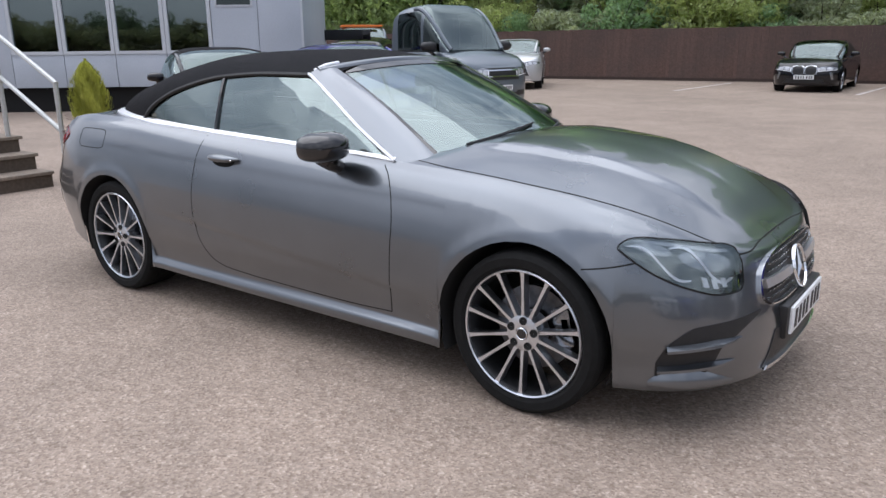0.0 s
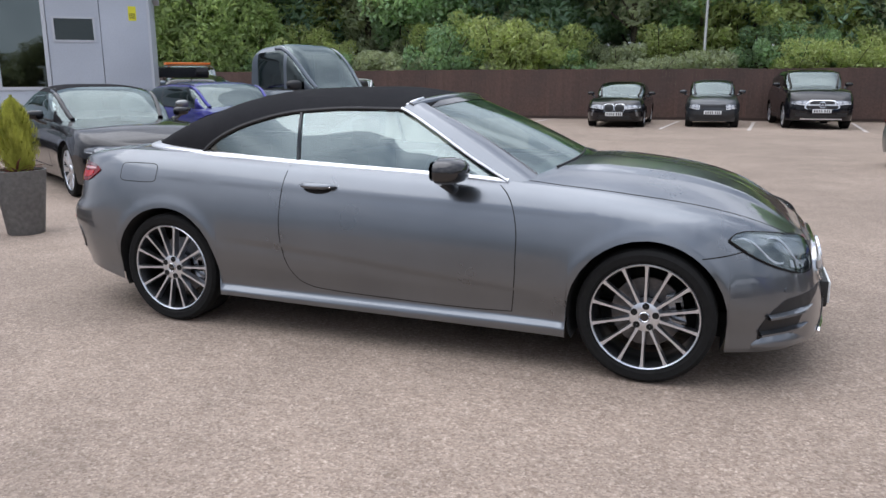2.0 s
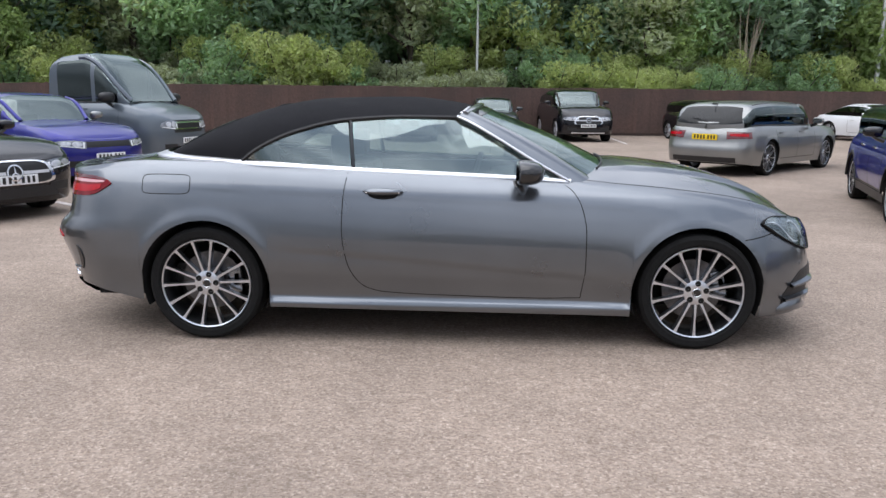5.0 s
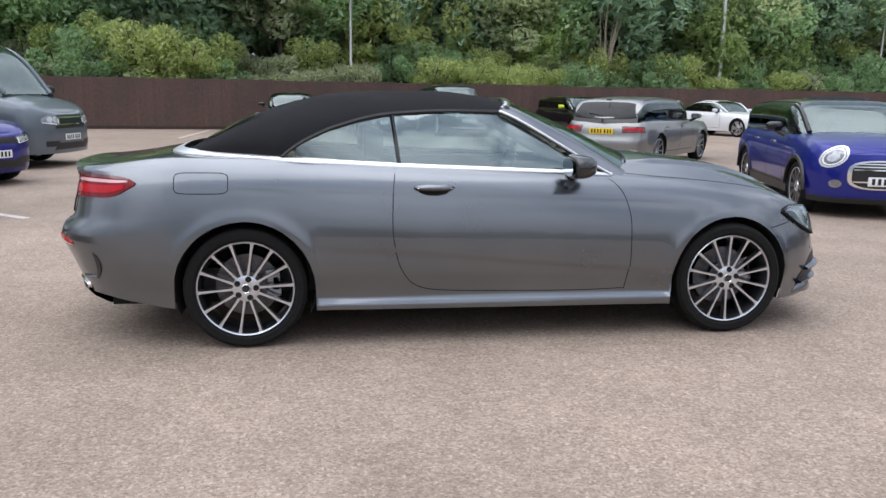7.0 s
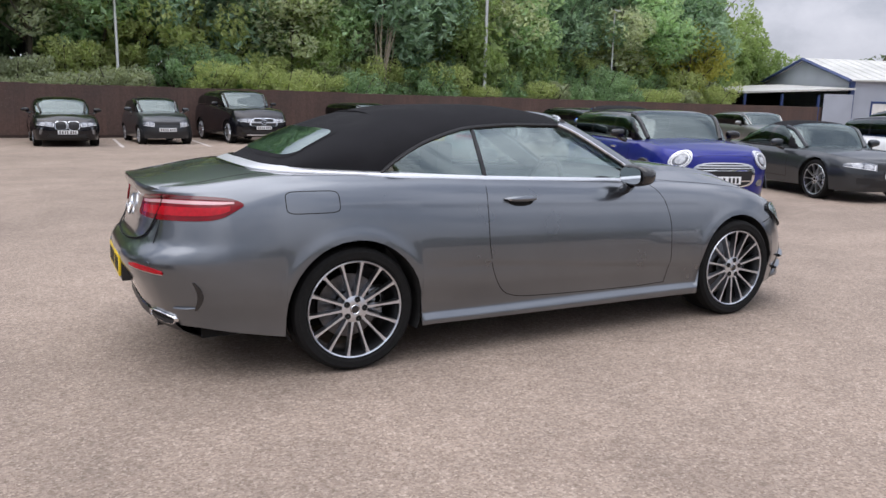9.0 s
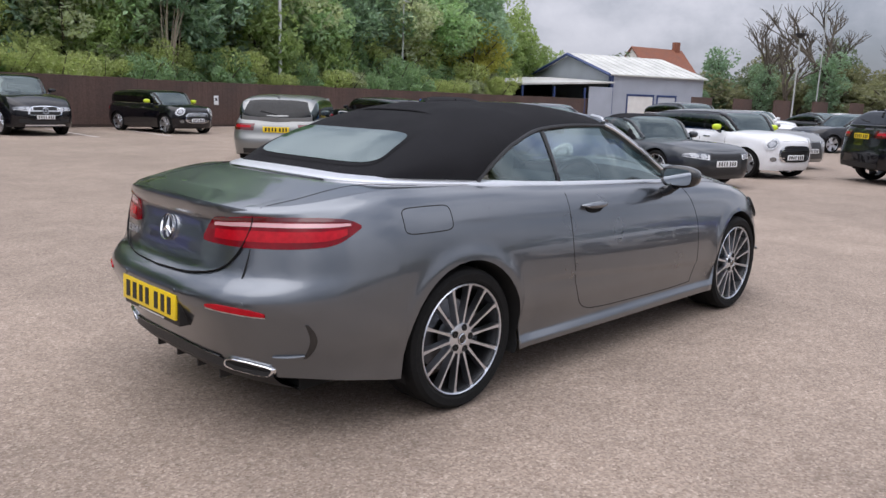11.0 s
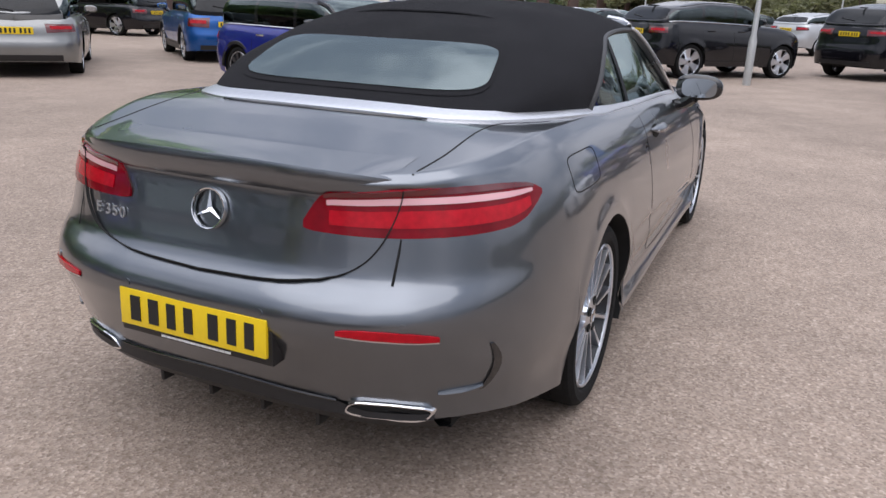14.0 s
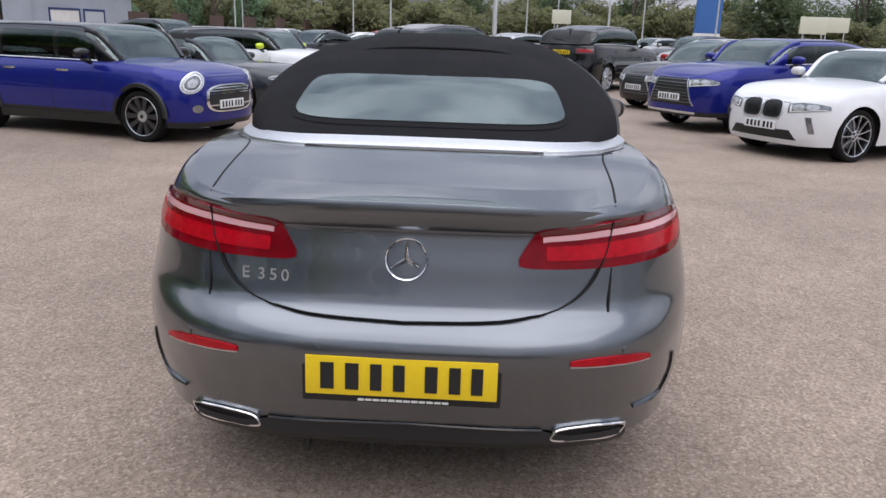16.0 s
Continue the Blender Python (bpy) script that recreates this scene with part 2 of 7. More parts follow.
def tube(path, radius, n=8, flat=1.0, up=(0, 0, 1)):
    """A tube along a path; radius is a number or one for each point."""
    pts = [Vector(p) for p in path]
    rad = radius if hasattr(radius, "__len__") else [radius] * len(pts)
    P = []
    for i, p in enumerate(pts):
        d = (pts[min(i + 1, len(pts) - 1)] - pts[max(i - 1, 0)]).normalized()
        side = d.cross(Vector(up))
        side = side.normalized() if side.length > 1e-6 else Vector((1, 0, 0))
        top = side.cross(d)
        P.append([p + side * rad[i] * math.cos(a) + top * rad[i] * flat * math.sin(a) for a in np.linspace(0, 2 * math.pi, n + 1)])
    v, f = grid(P)
    k = len(v)
    v = np.vstack([v, [pts[0][:]], [pts[-1][:]]])
    for j in range(n):
        f += [[k, j, j + 1], [k + 1, (len(pts) - 1) * (n + 1) + j + 1, (len(pts) - 1) * (n + 1) + j]]
    return v, f


def curve(*pairs):
    """A smooth curve through (x, y) pairs, with no overshoot."""
    X, Y = np.array(sorted(pairs), float).T
    h, s = np.diff(X), np.diff(Y) / np.diff(X)
    m = np.zeros(len(X))
    for i in range(1, len(X) - 1):
        if s[i - 1] * s[i] > 0:
            w1, w2 = 2 * h[i] + h[i - 1], h[i] + 2 * h[i - 1]
            m[i] = (w1 + w2) / (w1 / s[i - 1] + w2 / s[i])
    m[0], m[-1] = s[0], s[-1]

    def at(x):
        x = np.clip(np.asarray(x, float), X[0], X[-1])
        i = np.clip(np.searchsorted(X, x, side="right") - 1, 0, len(X) - 2)
        t = (x - X[i]) / h[i]
        return (1 + 2 * t) * (1 - t) ** 2 * Y[i] + t * (1 - t) ** 2 * h[i] * m[i] + t * t * (3 - 2 * t) * Y[i + 1] + t * t * (t - 1) * h[i] * m[i + 1]

    return at


# ---------------------------------------------------------------- car bodies
from mathutils.bvhtree import BVHTree


class Shell:
    """A car's body: rings round its plan from sill to shoulder, a crowned top, and wheel arches cut out of its lower edge."""

    def __init__(s, xf, xr, W, axles, zs, crown, sill, front, rear, side, Lf=1.2, Lr=1.2, nf=3.2, nr=4.3, arch=0.365, hub=0.34, rows=22, across=9, base=0.18, step=0.10, lip=0.012, crease=None, bulge=None):
        s.xf, s.xr, s.W = xf, xr, W
        mf, mr = xf - Lf, xr + Lr
        a = 1 - (1 - np.linspace(0, 1, 20)[1:]) ** 1.5
        ends = list(mf + Lf * np.sin(a * math.pi / 2) ** (2 / nf)) + list(mr - Lr * np.sin(a * math.pi / 2) ** (2 / nr))
        keep = [xf, xr]
        for xc in axles:
            keep += list(xc + arch * np.cos(np.linspace(0, math.pi, 17))) + [xc - arch - 0.004, xc + arch + 0.004]
        xs = sorted(keep)
        for x in sorted(ends + list(np.arange(xr, xf, step))):
            if min(abs(x - k) for k in xs) > (0.018 if xr + 0.06 < x < xf - 0.06 else 0.0012):
                xs.append(x)
        xs = np.array(sorted(xs))
        out = np.where(xs > mf, np.clip((xs - mf) / Lf, 0, 1) ** nf, np.where(xs < mr, np.clip((mr - xs) / Lr, 0, 1) ** nr, 0))
        Y = W * np.clip(1 - out, 0, 1) ** np.where(xs > mf, 1 / nf, 1 / nr)
        d = np.gradient(Y, xs)
        d[0], d[-1] = 1e6, -1e6
        nx, ny = -d / np.hypot(d, 1), 1 / np.hypot(d, 1)
        fw, rw = np.clip(nx, 0, 1) ** 2, np.clip(-nx, 0, 1) ** 2
        zt = zs(xs)
        zb = sill(xs)
        for xc in axles:
            r = np.abs(xs - xc) <= arch + 1e-6
            zb[r] = hub + np.sqrt(np.clip(arch**2 - (xs[r] - xc) ** 2, 0, None))
        R = np.zeros((len(xs), rows + 1, 3))
        for j, t in enumerate(1 - (1 - np.linspace(0, 1, rows + 1)) ** 1.25):
            z = zb + (zt - zb) * t
            w = (z - base) / (zt - base)
            inset = (1 - fw - rw) * side(w) + fw * front(w) + rw * rear(w)
            for xc in axles:
                dist = np.hypot(xs - xc, z - hub) - arch
                inset -= lip * np.exp(-((np.maximum(dist - 0.022, 0) / 0.040) ** 2)) * (1 - fw - rw)
            if crease is not None:
                inset = inset + crease(xs, z) * (1 - fw - rw)
            R[:, j] = np.stack([xs - nx * inset, np.clip(Y - ny * inset, 0, None), z], 1)
        R[0, :, 1] = R[-1, :, 1] = 0
        top = R[:, -1]
        T = np.zeros((len(xs), across + 1, 3))
        cr = crown(xs)
        for k, t in enumerate(np.linspace(0, 1, across + 1)):
            T[:, k] = np.stack([top[:, 0], top[:, 1] * (1 - t), top[:, 2] + cr * (1 - (1 - t) ** 2.2) * np.clip(top[:, 1] / (0.55 * W), 0, 1)], 1)
            if bulge is not None:
                T[:, k, 2] += bulge(T[:, k, 0], T[:, k, 1])
        half = np.concatenate([R, T[:, 1:]], 1)
        other = half[:, ::-1][:, 1:] * (1, -1, 1)
        s.P = np.concatenate([half, other], 1)
        s.xs, s.rows, s.across, s.top = xs, rows, across, top
        v, f = grid(s.P)
        s.tree = BVHTree.FromPolygons([tuple(p) for p in v], f)
        s.v, s.f = v, f
        s.mid = np.array([v[q].mean(0) for q in f])
        s.col = np.array([k % (s.P.shape[1] - 1) for k in range(len(f))])
        normal = np.zeros_like(v)
        for q in f:
            a, b, c, e = v[q]
            n = np.cross(c - a, e - b)
            for i in q:
                normal[i] += n
        # the left and right end columns share their places
        normal = normal.reshape(s.P.shape)
        for i in (0, -1):
            normal[i] = normal[i] + normal[i][::-1]
        normal = normal.reshape(-1, 3)
        s.n = normal / np.maximum(np.linalg.norm(normal, axis=1, keepdims=True), 1e-9)

    def belt(s, x):
        """The half width and height of the shoulder at x."""
        o = np.argsort(s.top[:, 0])
        return np.interp(x, s.top[o, 0], s.top[o, 1]), np.interp(x, s.top[o, 0], s.top[o, 2])

    def panel(s, name, pick, mat, parent, label=""):
        """The faces that pick chooses, as one panel that keeps the whole body's smooth shading."""
        ids = np.nonzero(pick)[0]
        if not len(ids):
            return None
        used = sorted({i for k in ids for i in s.f[k]})
        new_id = {i: k for k, i in enumerate(used)}
        me = bpy.data.meshes.new(name)
        me.from_pydata([tuple(map(float, s.v[i])) for i in used], [], [[new_id[i] for i in s.f[k]] for k in ids])
        me.materials.append(mat)
        me.shade_smooth()
        me.normals_split_custom_set_from_vertices([tuple(map(float, s.n[i])) for i in used])
        ob = new(name, me)
        ob.parent = parent
        return tagged(ob, label) if label else ob

    def cast(s, origin, way):
        hit = s.tree.ray_cast(Vector(origin), Vector(way).normalized())
        if hit[0] is None:
            hit = s.tree.find_nearest(Vector(origin) + Vector(way) * 2.0)
        n = hit[1]
        return hit[0], (-n if n.dot(Vector(way)) > 0 else n)

    def sheet(s, name, fn, ns, nt, mat, parent, off=0.004, label="", hollow=0.0):
        """A sheet laid on the body: fn(u, v) gives where each of its points is looked for, and in which way."""
        P = []
        for u in np.linspace(0, 1, ns):
            row = []
            for v in np.linspace(0, 1, nt):
                p, n = s.cast(*fn(u, v))
                row.append((p + n * off)[:])
            P.append(row)
        P = np.array(P)
        rim = np.concatenate([P[:, 0], P[-1, 1:], P[::-1, -1][1:], P[0, ::-1][1:]])
        v, f = grid(P)
        k = len(v)
        inner = rim - (rim - P.mean((0, 1))) * 0.004
        for i, (a, b) in enumerate(zip(rim, inner)):
            q, n = s.tree.find_nearest(Vector(a))[:2]
            inner[i] = np.array(q) - np.array(n) * 0.002 * (1 if Vector(a - np.array(q)).dot(n) > 0 else -1)
        v = np.vstack([v, rim, inner])
        m = len(rim)
        f += [[k + i, k + (i + 1) % m, k + m + (i + 1) % m, k + m + i] for i in range(m)]
        return solid(name, v, f, mat, parent, label, angle=50)

    def seam(s, name, rays, parent, width=0.006, mat=None, off=0.0012):
        """A narrow dark groove along the body."""
        pts = [s.cast(*r) for r in rays]
        P = []
        for i, (p, n) in enumerate(pts):
            d = (pts[min(i + 1, len(pts) - 1)][0] - pts[max(i - 1, 0)][0]).normalized()
            w = n.cross(d).normalized() * width / 2
            P.append([(p + w + n * off * 0.2)[:], (p + w * 0.6 + n * off)[:], (p - w * 0.6 + n * off)[:], (p - w + n * off * 0.2)[:]])
        v, f = grid(P)
        return solid(name, v, f, mat or M_GAP, parent)


def along(points, n=24):
    """n points evenly along a smooth line through a few."""
    P = np.array(points, float)
    d = np.r_[0, np.cumsum(np.linalg.norm(np.diff(P, axis=0), axis=1))]
    t = np.linspace(0, d[-1], n)
    return np.stack([curve(*zip(d, P[:, k]))(t) for k in range(P.shape[1])], 1)


def from_side(sign):
    return lambda x, z: ((x, 3 * sign, z), (0, -sign, 0))


def round_from(cx, sign, front):
    """Rays that look inwards to a post inside the car; a is the angle from the car's axis."""
    k = 1 if front else -1
    return lambda a, z: ((cx + k * 3 * math.cos(radians(a)), sign * 3 * math.sin(radians(a)), z), (-k * math.cos(radians(a)), -sign * math.sin(radians(a)), 0))


def road_wheel(parent, x, y, radius, width, spokes, style, parts_label="", turn=0.0):
    """A wheel with tyre, barrel, spokes, brake disc and hub cap; it faces +y for y > 0."""
    sgn = 1 if y > 0 else -1
    w, rr = width, radius * (0.785 if style == "fine" else 0.765)
    hub = solid("wheel", *lathe([(rr * 0.97, -w * 0.5), (rr * 0.93, -w * 0.1), (rr * 0.90, w * 0.12), (rr * 0.955, w * 0.43), (rr * 1.0, w * 0.49), (rr * 1.01, w * 0.47)], 44), M_RIMDARK, parent, parts_label)
    hub.matrix_local = pose(x, y - sgn * w * 0.5, radius, 0, turn, 0 if sgn > 0 else 180)
    tyre = [(rr, -w * 0.48), (rr * 1.06, -w * 0.52), (radius * 0.93, -w * 0.54), (radius * 0.985, -w * 0.47), (radius, -w * 0.40), (radius, -w * 0.2), (radius * 0.992, -w * 0.195), (radius * 0.992, -w * 0.17), (radius, -w * 0.165),
            (radius, w * 0.165), (radius * 0.992, w * 0.17), (radius * 0.992, w * 0.195), (radius, w * 0.2), (radius, w * 0.40), (radius * 0.985, w * 0.47), (radius * 0.93, w * 0.535), (rr * 1.07, w * 0.525), (rr * 1.01, w * 0.47)]
    solid("tyre", *lathe(tyre, 56), M_RUBBER, hub, angle=28)
    solid("brake_disc", *lathe([(0.02, w * 0.02), (rr * 0.66, w * 0.02), (rr * 0.66, -w * 0.06)], 36), M_DISC, hub)
    solid("rim_edge", *lathe([(rr * 0.968, w * 0.43), (rr * 0.972, w * 0.485), (rr * 0.995, w * 0.50), (rr * 1.008, w * 0.485), (rr * 1.010, w * 0.44)], 56), M_RIM, hub, "bright machined rim edge")
    first = None
    for k in range(spokes):
        a = 2 * math.pi * k / spokes
        if first is None:
            if style == "fine":
                pr = [(0.16, 0.026, 0.40), (0.32, 0.019, 0.425), (0.62, 0.014, 0.440), (0.90, 0.020, 0.460), (0.975, 0.030, 0.470)]
            elif style == "dark":
                pr = [(0.16, 0.030, 0.36), (0.5, 0.026, 0.42), (0.955, 0.036, 0.46)]
            else:
                k5 = 5 / spokes
                pr = [(0.16, 0.055 * k5, 0.36), (0.45, 0.045 * k5, 0.42), (0.955, 0.080 * k5, 0.46)]
            P = []
            for r, half, out in pr:
                h = half * (1 if style != "fine" else 0.36) * (rr / 0.26)
                P.append([(r * rr, (out - 0.16) * w, -h * 1.25), (r * rr, out * w, -h), (r * rr, out * w, h), (r * rr, (out - 0.16) * w, h * 1.25)])
            first = solid("spoke", *grid(P, flip=True), M_GREYALLOY if style == "dark" else M_RIM, hub, angle=25)
        else:
            share(first, "spoke", pose(0, 0, 0, 0, math.degrees(a), 0), hub)
    solid("hub_cap", *lathe([(rr * 0.085, w * 0.44), (rr * 0.125, w * 0.452), (rr * 0.20, w * 0.445), (rr * 0.275, w * 0.420), (rr * 0.30, w * 0.36), (rr * 0.30, w * 0.1)], 32), M_RIM, hub)
    solid("centre_cap", *lathe([(0.001, w * 0.462), (rr * 0.080, w * 0.460), (rr * 0.105, w * 0.450), (rr * 0.105, w * 0.40)], 24), M_GLOSS, hub)
    if style == "fine":
        solid("cap_ring", *lathe([(rr * 0.078, w * 0.458), (rr * 0.088, w * 0.468), (rr * 0.100, w * 0.458)], 24), M_CHROME, hub)
        solid("brake_caliper", *join(*[box_data(-rr * 0.70, -rr * 0.40, -w * 0.10, w * 0.16, -rr * (0.30 - 0.12 * k), rr * (0.30 - 0.12 * k), 0.012) for k in range(2)]), M_HOUSING, hub)
        # five black discs stand for the shade in the recessed bolt holes
        for k in range(5):
            a = 2 * math.pi * (k + 0.5) / 5
            v, f = lathe([(0.001, 0.002), (0.0135, 0.003), (0.0165, 0.005), (0.0175, 0.0)], 12)
            solid("wheel_bolt", [(p[0] + rr * 0.205 * math.cos(a), p[1] + w * 0.440, p[2] + rr * 0.205 * math.sin(a)) for p in v], f, M_GAP, hub)
    return hub


def canopy(xs, zt, yb, zb, power=2.4, n=16):
    """The shape over the belt line: at each x an arch from belt to crown."""
    C = []
    for x in xs:
        h = max(float(zt(x)) - float(zb(x)), 0.002)
        a = np.linspace(0, 1, n + 1) * math.pi / 2
        C.append(np.stack([np.full(n + 1, x), yb(x) * np.cos(a) ** (2 / power), zb(x) + h * np.sin(a) ** (2 / power)], 1))
    return np.array(C)


def two_sides(C):
    return np.concatenate([C, C[:, ::-1][:, 1:] * (1, -1, 1)], 1)


def pick_faces(v, f, chosen):
    used = sorted({i for k in chosen for i in f[k]})
    ids = {i: k for k, i in enumerate(used)}
    return [v[i] for i in used], [[ids[i] for i in f[k]] for k in chosen]


def number_plate(car, x, z, facing, back, tilt=0.0, width=0.52, height=0.111, bars=True):
    """A number plate on the car's axis; its characters are plain bars."""
    p = solid("number_plate", *box_data(-0.006, 0.006, -width / 2, width / 2, -height / 2, height / 2, 0.003), back, car)
    p.matrix_local = pose(x, 0, z, 0, tilt, 0 if facing > 0 else 180)
    edges = [0.12, 0.19, 0.25, 0.32, 0.38, 0.44, 0.50, 0.56, 0.665, 0.73, 0.79, 0.85, 0.905, 0.965]
    for a, b in zip(edges[::2], edges[1::2]):
        solid("plate_bar", *box_data(0.0055, 0.0085, width * (a - 0.54), width * (b - 0.54), -height * 0.34, height * 0.34), M_INK, p, smooth=False)
    return p


def mirror(car, x, y, z, mat, size=1.0, deep=1.0):
    """A door mirror: a rounded cap, a glass and a foot."""
    s = 1 if y > 0 else -1
    bm = bmesh.new()
    bmesh.ops.create_uvsphere(bm, u_segments=20, v_segments=12, radius=1)
    for v in bm.verts:
        c = v.co
        k = 0.5 + 0.5 * c.y * s
        c.x = math.copysign(abs(c.x) ** 0.8, c.x) * (0.10 * deep if c.x > 0 else 0.035) * (1.0 - 0.25 * k)
        c.z = math.copysign(abs(c.z) ** 0.7, c.z) * 0.072 * (1.05 - 0.2 * k)
        c.y = math.copysign(abs(c.y) ** 0.75, c.y) * 0.125
    bm.verts.index_update()
    v, f = [Vector(p.co) * size + Vector((x, y, z)) for p in bm.verts], [[q.index for q in face.verts] for face in bm.faces]
    bm.free()
    cap = solid("door_mirror", v, f, mat, car)
    a = np.linspace(0, 2 * math.pi, 25)[:-1]
    rim = [(x - 0.036 * size, y + s * 0.004 + math.copysign(abs(math.cos(t)) ** 0.6, math.cos(t)) * 0.092 * size, z + math.copysign(abs(math.sin(t)) ** 0.6, math.sin(t)) * 0.050 * size) for t in a]
    solid("mirror_glass", rim, [list(range(24))], M_MIRROR, cap, smooth=False)
    solid("mirror_foot", *tube([(x - 0.01, y - s * 0.02 * size, z - 0.05 * size), (x + 0.01, y - s * 0.07 * size, z - 0.085 * size), (x + 0.02, y - s * 0.15 * size, z - 0.12 * size)], [0.036, 0.034, 0.03], 8), M_GLOSS, cap)
    return cap


def parked_car(name, label, place, heading, paint_mat, length=4.4, width=1.8, height=1.45, style="hatch", base=2.65, radius=0.32, roof_mat=None, mirror_mat=None, lamps="wide", grille="bar", glass_mat=None, face="front", cladding=False, spokes=5, wheel="plain", category="car", plate=True, cab=False):
    """A parked car with panels, glass, lamps, grille, plates, mirrors and wheels."""
    car = thing(name, label, category, pose(*place, 0, 0, 0, heading))
    xf, xr, W = length / 2, -length / 2, width / 2
    shift = {"van": -0.25, "saloon": 0.10}.get(style, 0.05)
    axles = (base / 2 + shift, -base / 2 + shift)
    tall = {"hatch": (0.64, 0.97, 0.99), "suv": (0.62, 1.04, 1.10), "estate": (0.64, 0.95, 0.98), "saloon": (0.65, 0.94, 0.98), "roadster": (0.70, 0.88, 0.92), "coupe": (0.68, 0.93, 0.98), "van": (0.52, 1.12, 1.15), "mini": (0.68, 0.97, 0.98)}[style]
    k = height
    nose, cowl, tail = tall[0] * 0.70 * k if style in ("suv", "van") else 0.66, tall[1] * (k / 1.45) ** 0.75, tall[2] * (k / 1.45) ** 0.75
    nose = {"mini": 0.86, "suv": 0.90, "hatch": 0.77, "estate": 0.75, "saloon": 0.75, "coupe": 0.72, "roadster": 0.70}.get(style, 0.8)
    if style == "van":
        nose, cowl, tail = 1.0, 1.28, 1.30
    wx = {"hatch": 0.36, "suv": 0.36, "estate": 0.36, "saloon": 0.36, "roadster": 0.30, "coupe": 0.30, "van": 0.62, "mini": 0.44}[style] * xf
    zs = curve((xr, tail - 0.06), (xr + 0.5, tail), (0, (cowl + tail) / 2), (wx, cowl), (xf - 0.60, nose + 0.72 * (cowl - nose)), (xf - 0.22, nose + 0.36 * (cowl - nose)), (xf - 0.06, nose + 0.10 * (cowl - nose)), (xf, nose - 0.02))
    crown = curve((xr, 0.0), (xr + 0.3, 0.03), (wx, 0.05), (xf - 0.5, 0.05), (xf, 0.01))
    low = 0.20 if style not in ("suv", "van") else 0.27
    sill = curve((xr, low + 0.06), (xr + 0.8, low), (xf - 0.8, low), (xf, low - 0.01))
    front = curve((0, 0.06), (0.15, 0.01), (0.5, 0.0), (0.85, 0.02), (0.95, 0.05), (1, 0.10))
    rear = curve((0, 0.08), (0.25, 0.01), (0.5, 0.0), (0.6, 0.04), (0.8, 0.06), (1, 0.12))
    sd = curve((0, 0.05), (0.25, 0.02), (0.5, 0.0), (0.72, 0.015), (0.88, 0.05), (1, 0.12))
    sh = Shell(xf, xr, W, axles, zs, crown, sill, front, rear, sd, Lf=0.8, Lr=0.75, nf=3.2, nr=4.2, arch=radius + 0.045, hub=radius, rows=12, across=5, step=0.16, lip=0.01)
    cabin = {"hatch": (wx, xr + 0.10), "suv": (wx, xr + 0.12), "estate": (wx, xr + 0.05), "saloon": (wx, xr + 0.55), "roadster": (wx, xr + 0.95), "coupe": (wx, xr + 0.45), "van": (wx + 0.25, xr + 0.08), "mini": (wx, xr + 0.10)}[style]
    if cab:
        cabin = (cabin[0], cabin[0] - 1.75)
    clad = sh.mid[:, 2] < low + np.where((sh.mid[:, 0] < axles[0] + radius) & (sh.mid[:, 0] > axles[1] - radius), 0.13, 0.05)
    keep_top = ~((sh.col >= sh.rows) & (sh.col < sh.P.shape[1] - 1 - sh.rows) & (sh.mid[:, 0] < cabin[0] - 0.1) & (sh.mid[:, 0] > cabin[1] + 0.1))
    bonnet = (sh.col >= sh.rows) & (sh.col < sh.P.shape[1] - 1 - sh.rows) & (sh.mid[:, 0] > cabin[0] - 0.1)
    sh.panel("body", keep_top & ~bonnet & ~clad, paint_mat, car)
    sh.panel("bonnet", bonnet, paint_mat, car)
    sh.panel("sill", clad, M_BLACK if cladding else paint_mat, car)
    # greenhouse
    x0, x1 = cabin
    L = x0 - x1
    slope = {"hatch": (0.62, 0.34), "suv": (0.56, 0.42), "estate": (0.60, 0.42), "saloon": (0.72, 0.80), "roadster": (0.50, 0.62), "coupe": (0.72, 1.0), "van": (1.0, 0.06), "mini": (0.46, 0.18)}[style]
    z1 = float(zs(x1 + 0.1))
    zt = curve((x0, cowl + 0.03), (x0 - slope[0] * 0.75, height - 0.07), (x0 - slope[0] - 0.15, height - 0.012), (x0 - L * 0.52, height), (min(x1 + slope[1] + 0.30, x0 - L * 0.6), height - (0.085 if style == "suv" else 0.035)), *(((x1 + slope[1], height - (0.130 if style == "suv" else 0.075)), (x1, z1 + 0.02)) if style in ("hatch", "suv", "estate", "mini") else ((x1 + slope[1] * 0.55, height - 0.16 if slope[1] < 0.5 else height - 0.20), (x1, z1 + (0.01 if slope[1] >= 0.35 else 0.30)))))
    xs = np.array(sorted(set(np.linspace(x1, x0, 42)) | {x1 + 0.01, x0 - 0.01} | set(x1 + slope[1] * np.linspace(0.12, 1.05, 7))))
    yb = lambda x: float(sh.belt(x)[0]) * (1 - 0.10 * max(0, (x - (x0 - 0.5)) / 0.5) ** 2)
    zb = lambda x: float(sh.belt(x)[1]) - 0.01
    NC, power = 20, {"van": 6.0, "suv": 4.6, "estate": 4.8, "mini": 4.6, "hatch": 4.0, "saloon": 3.8, "coupe": 3.6, "roadster": 3.4}[style]
    C = two_sides(canopy(xs, zt, yb, zb, power, NC))
    v, f = grid(C)
    cols = C.shape[1] - 1
    groups = {"roof": [], "windscreen": [], "side_window": [], "far_side_window": [], "rear_window": []}
    pill = [x0 - L * q for q in ((0.30, 0.62) if style not in ("van", "roadster", "coupe") else (0.42,))]
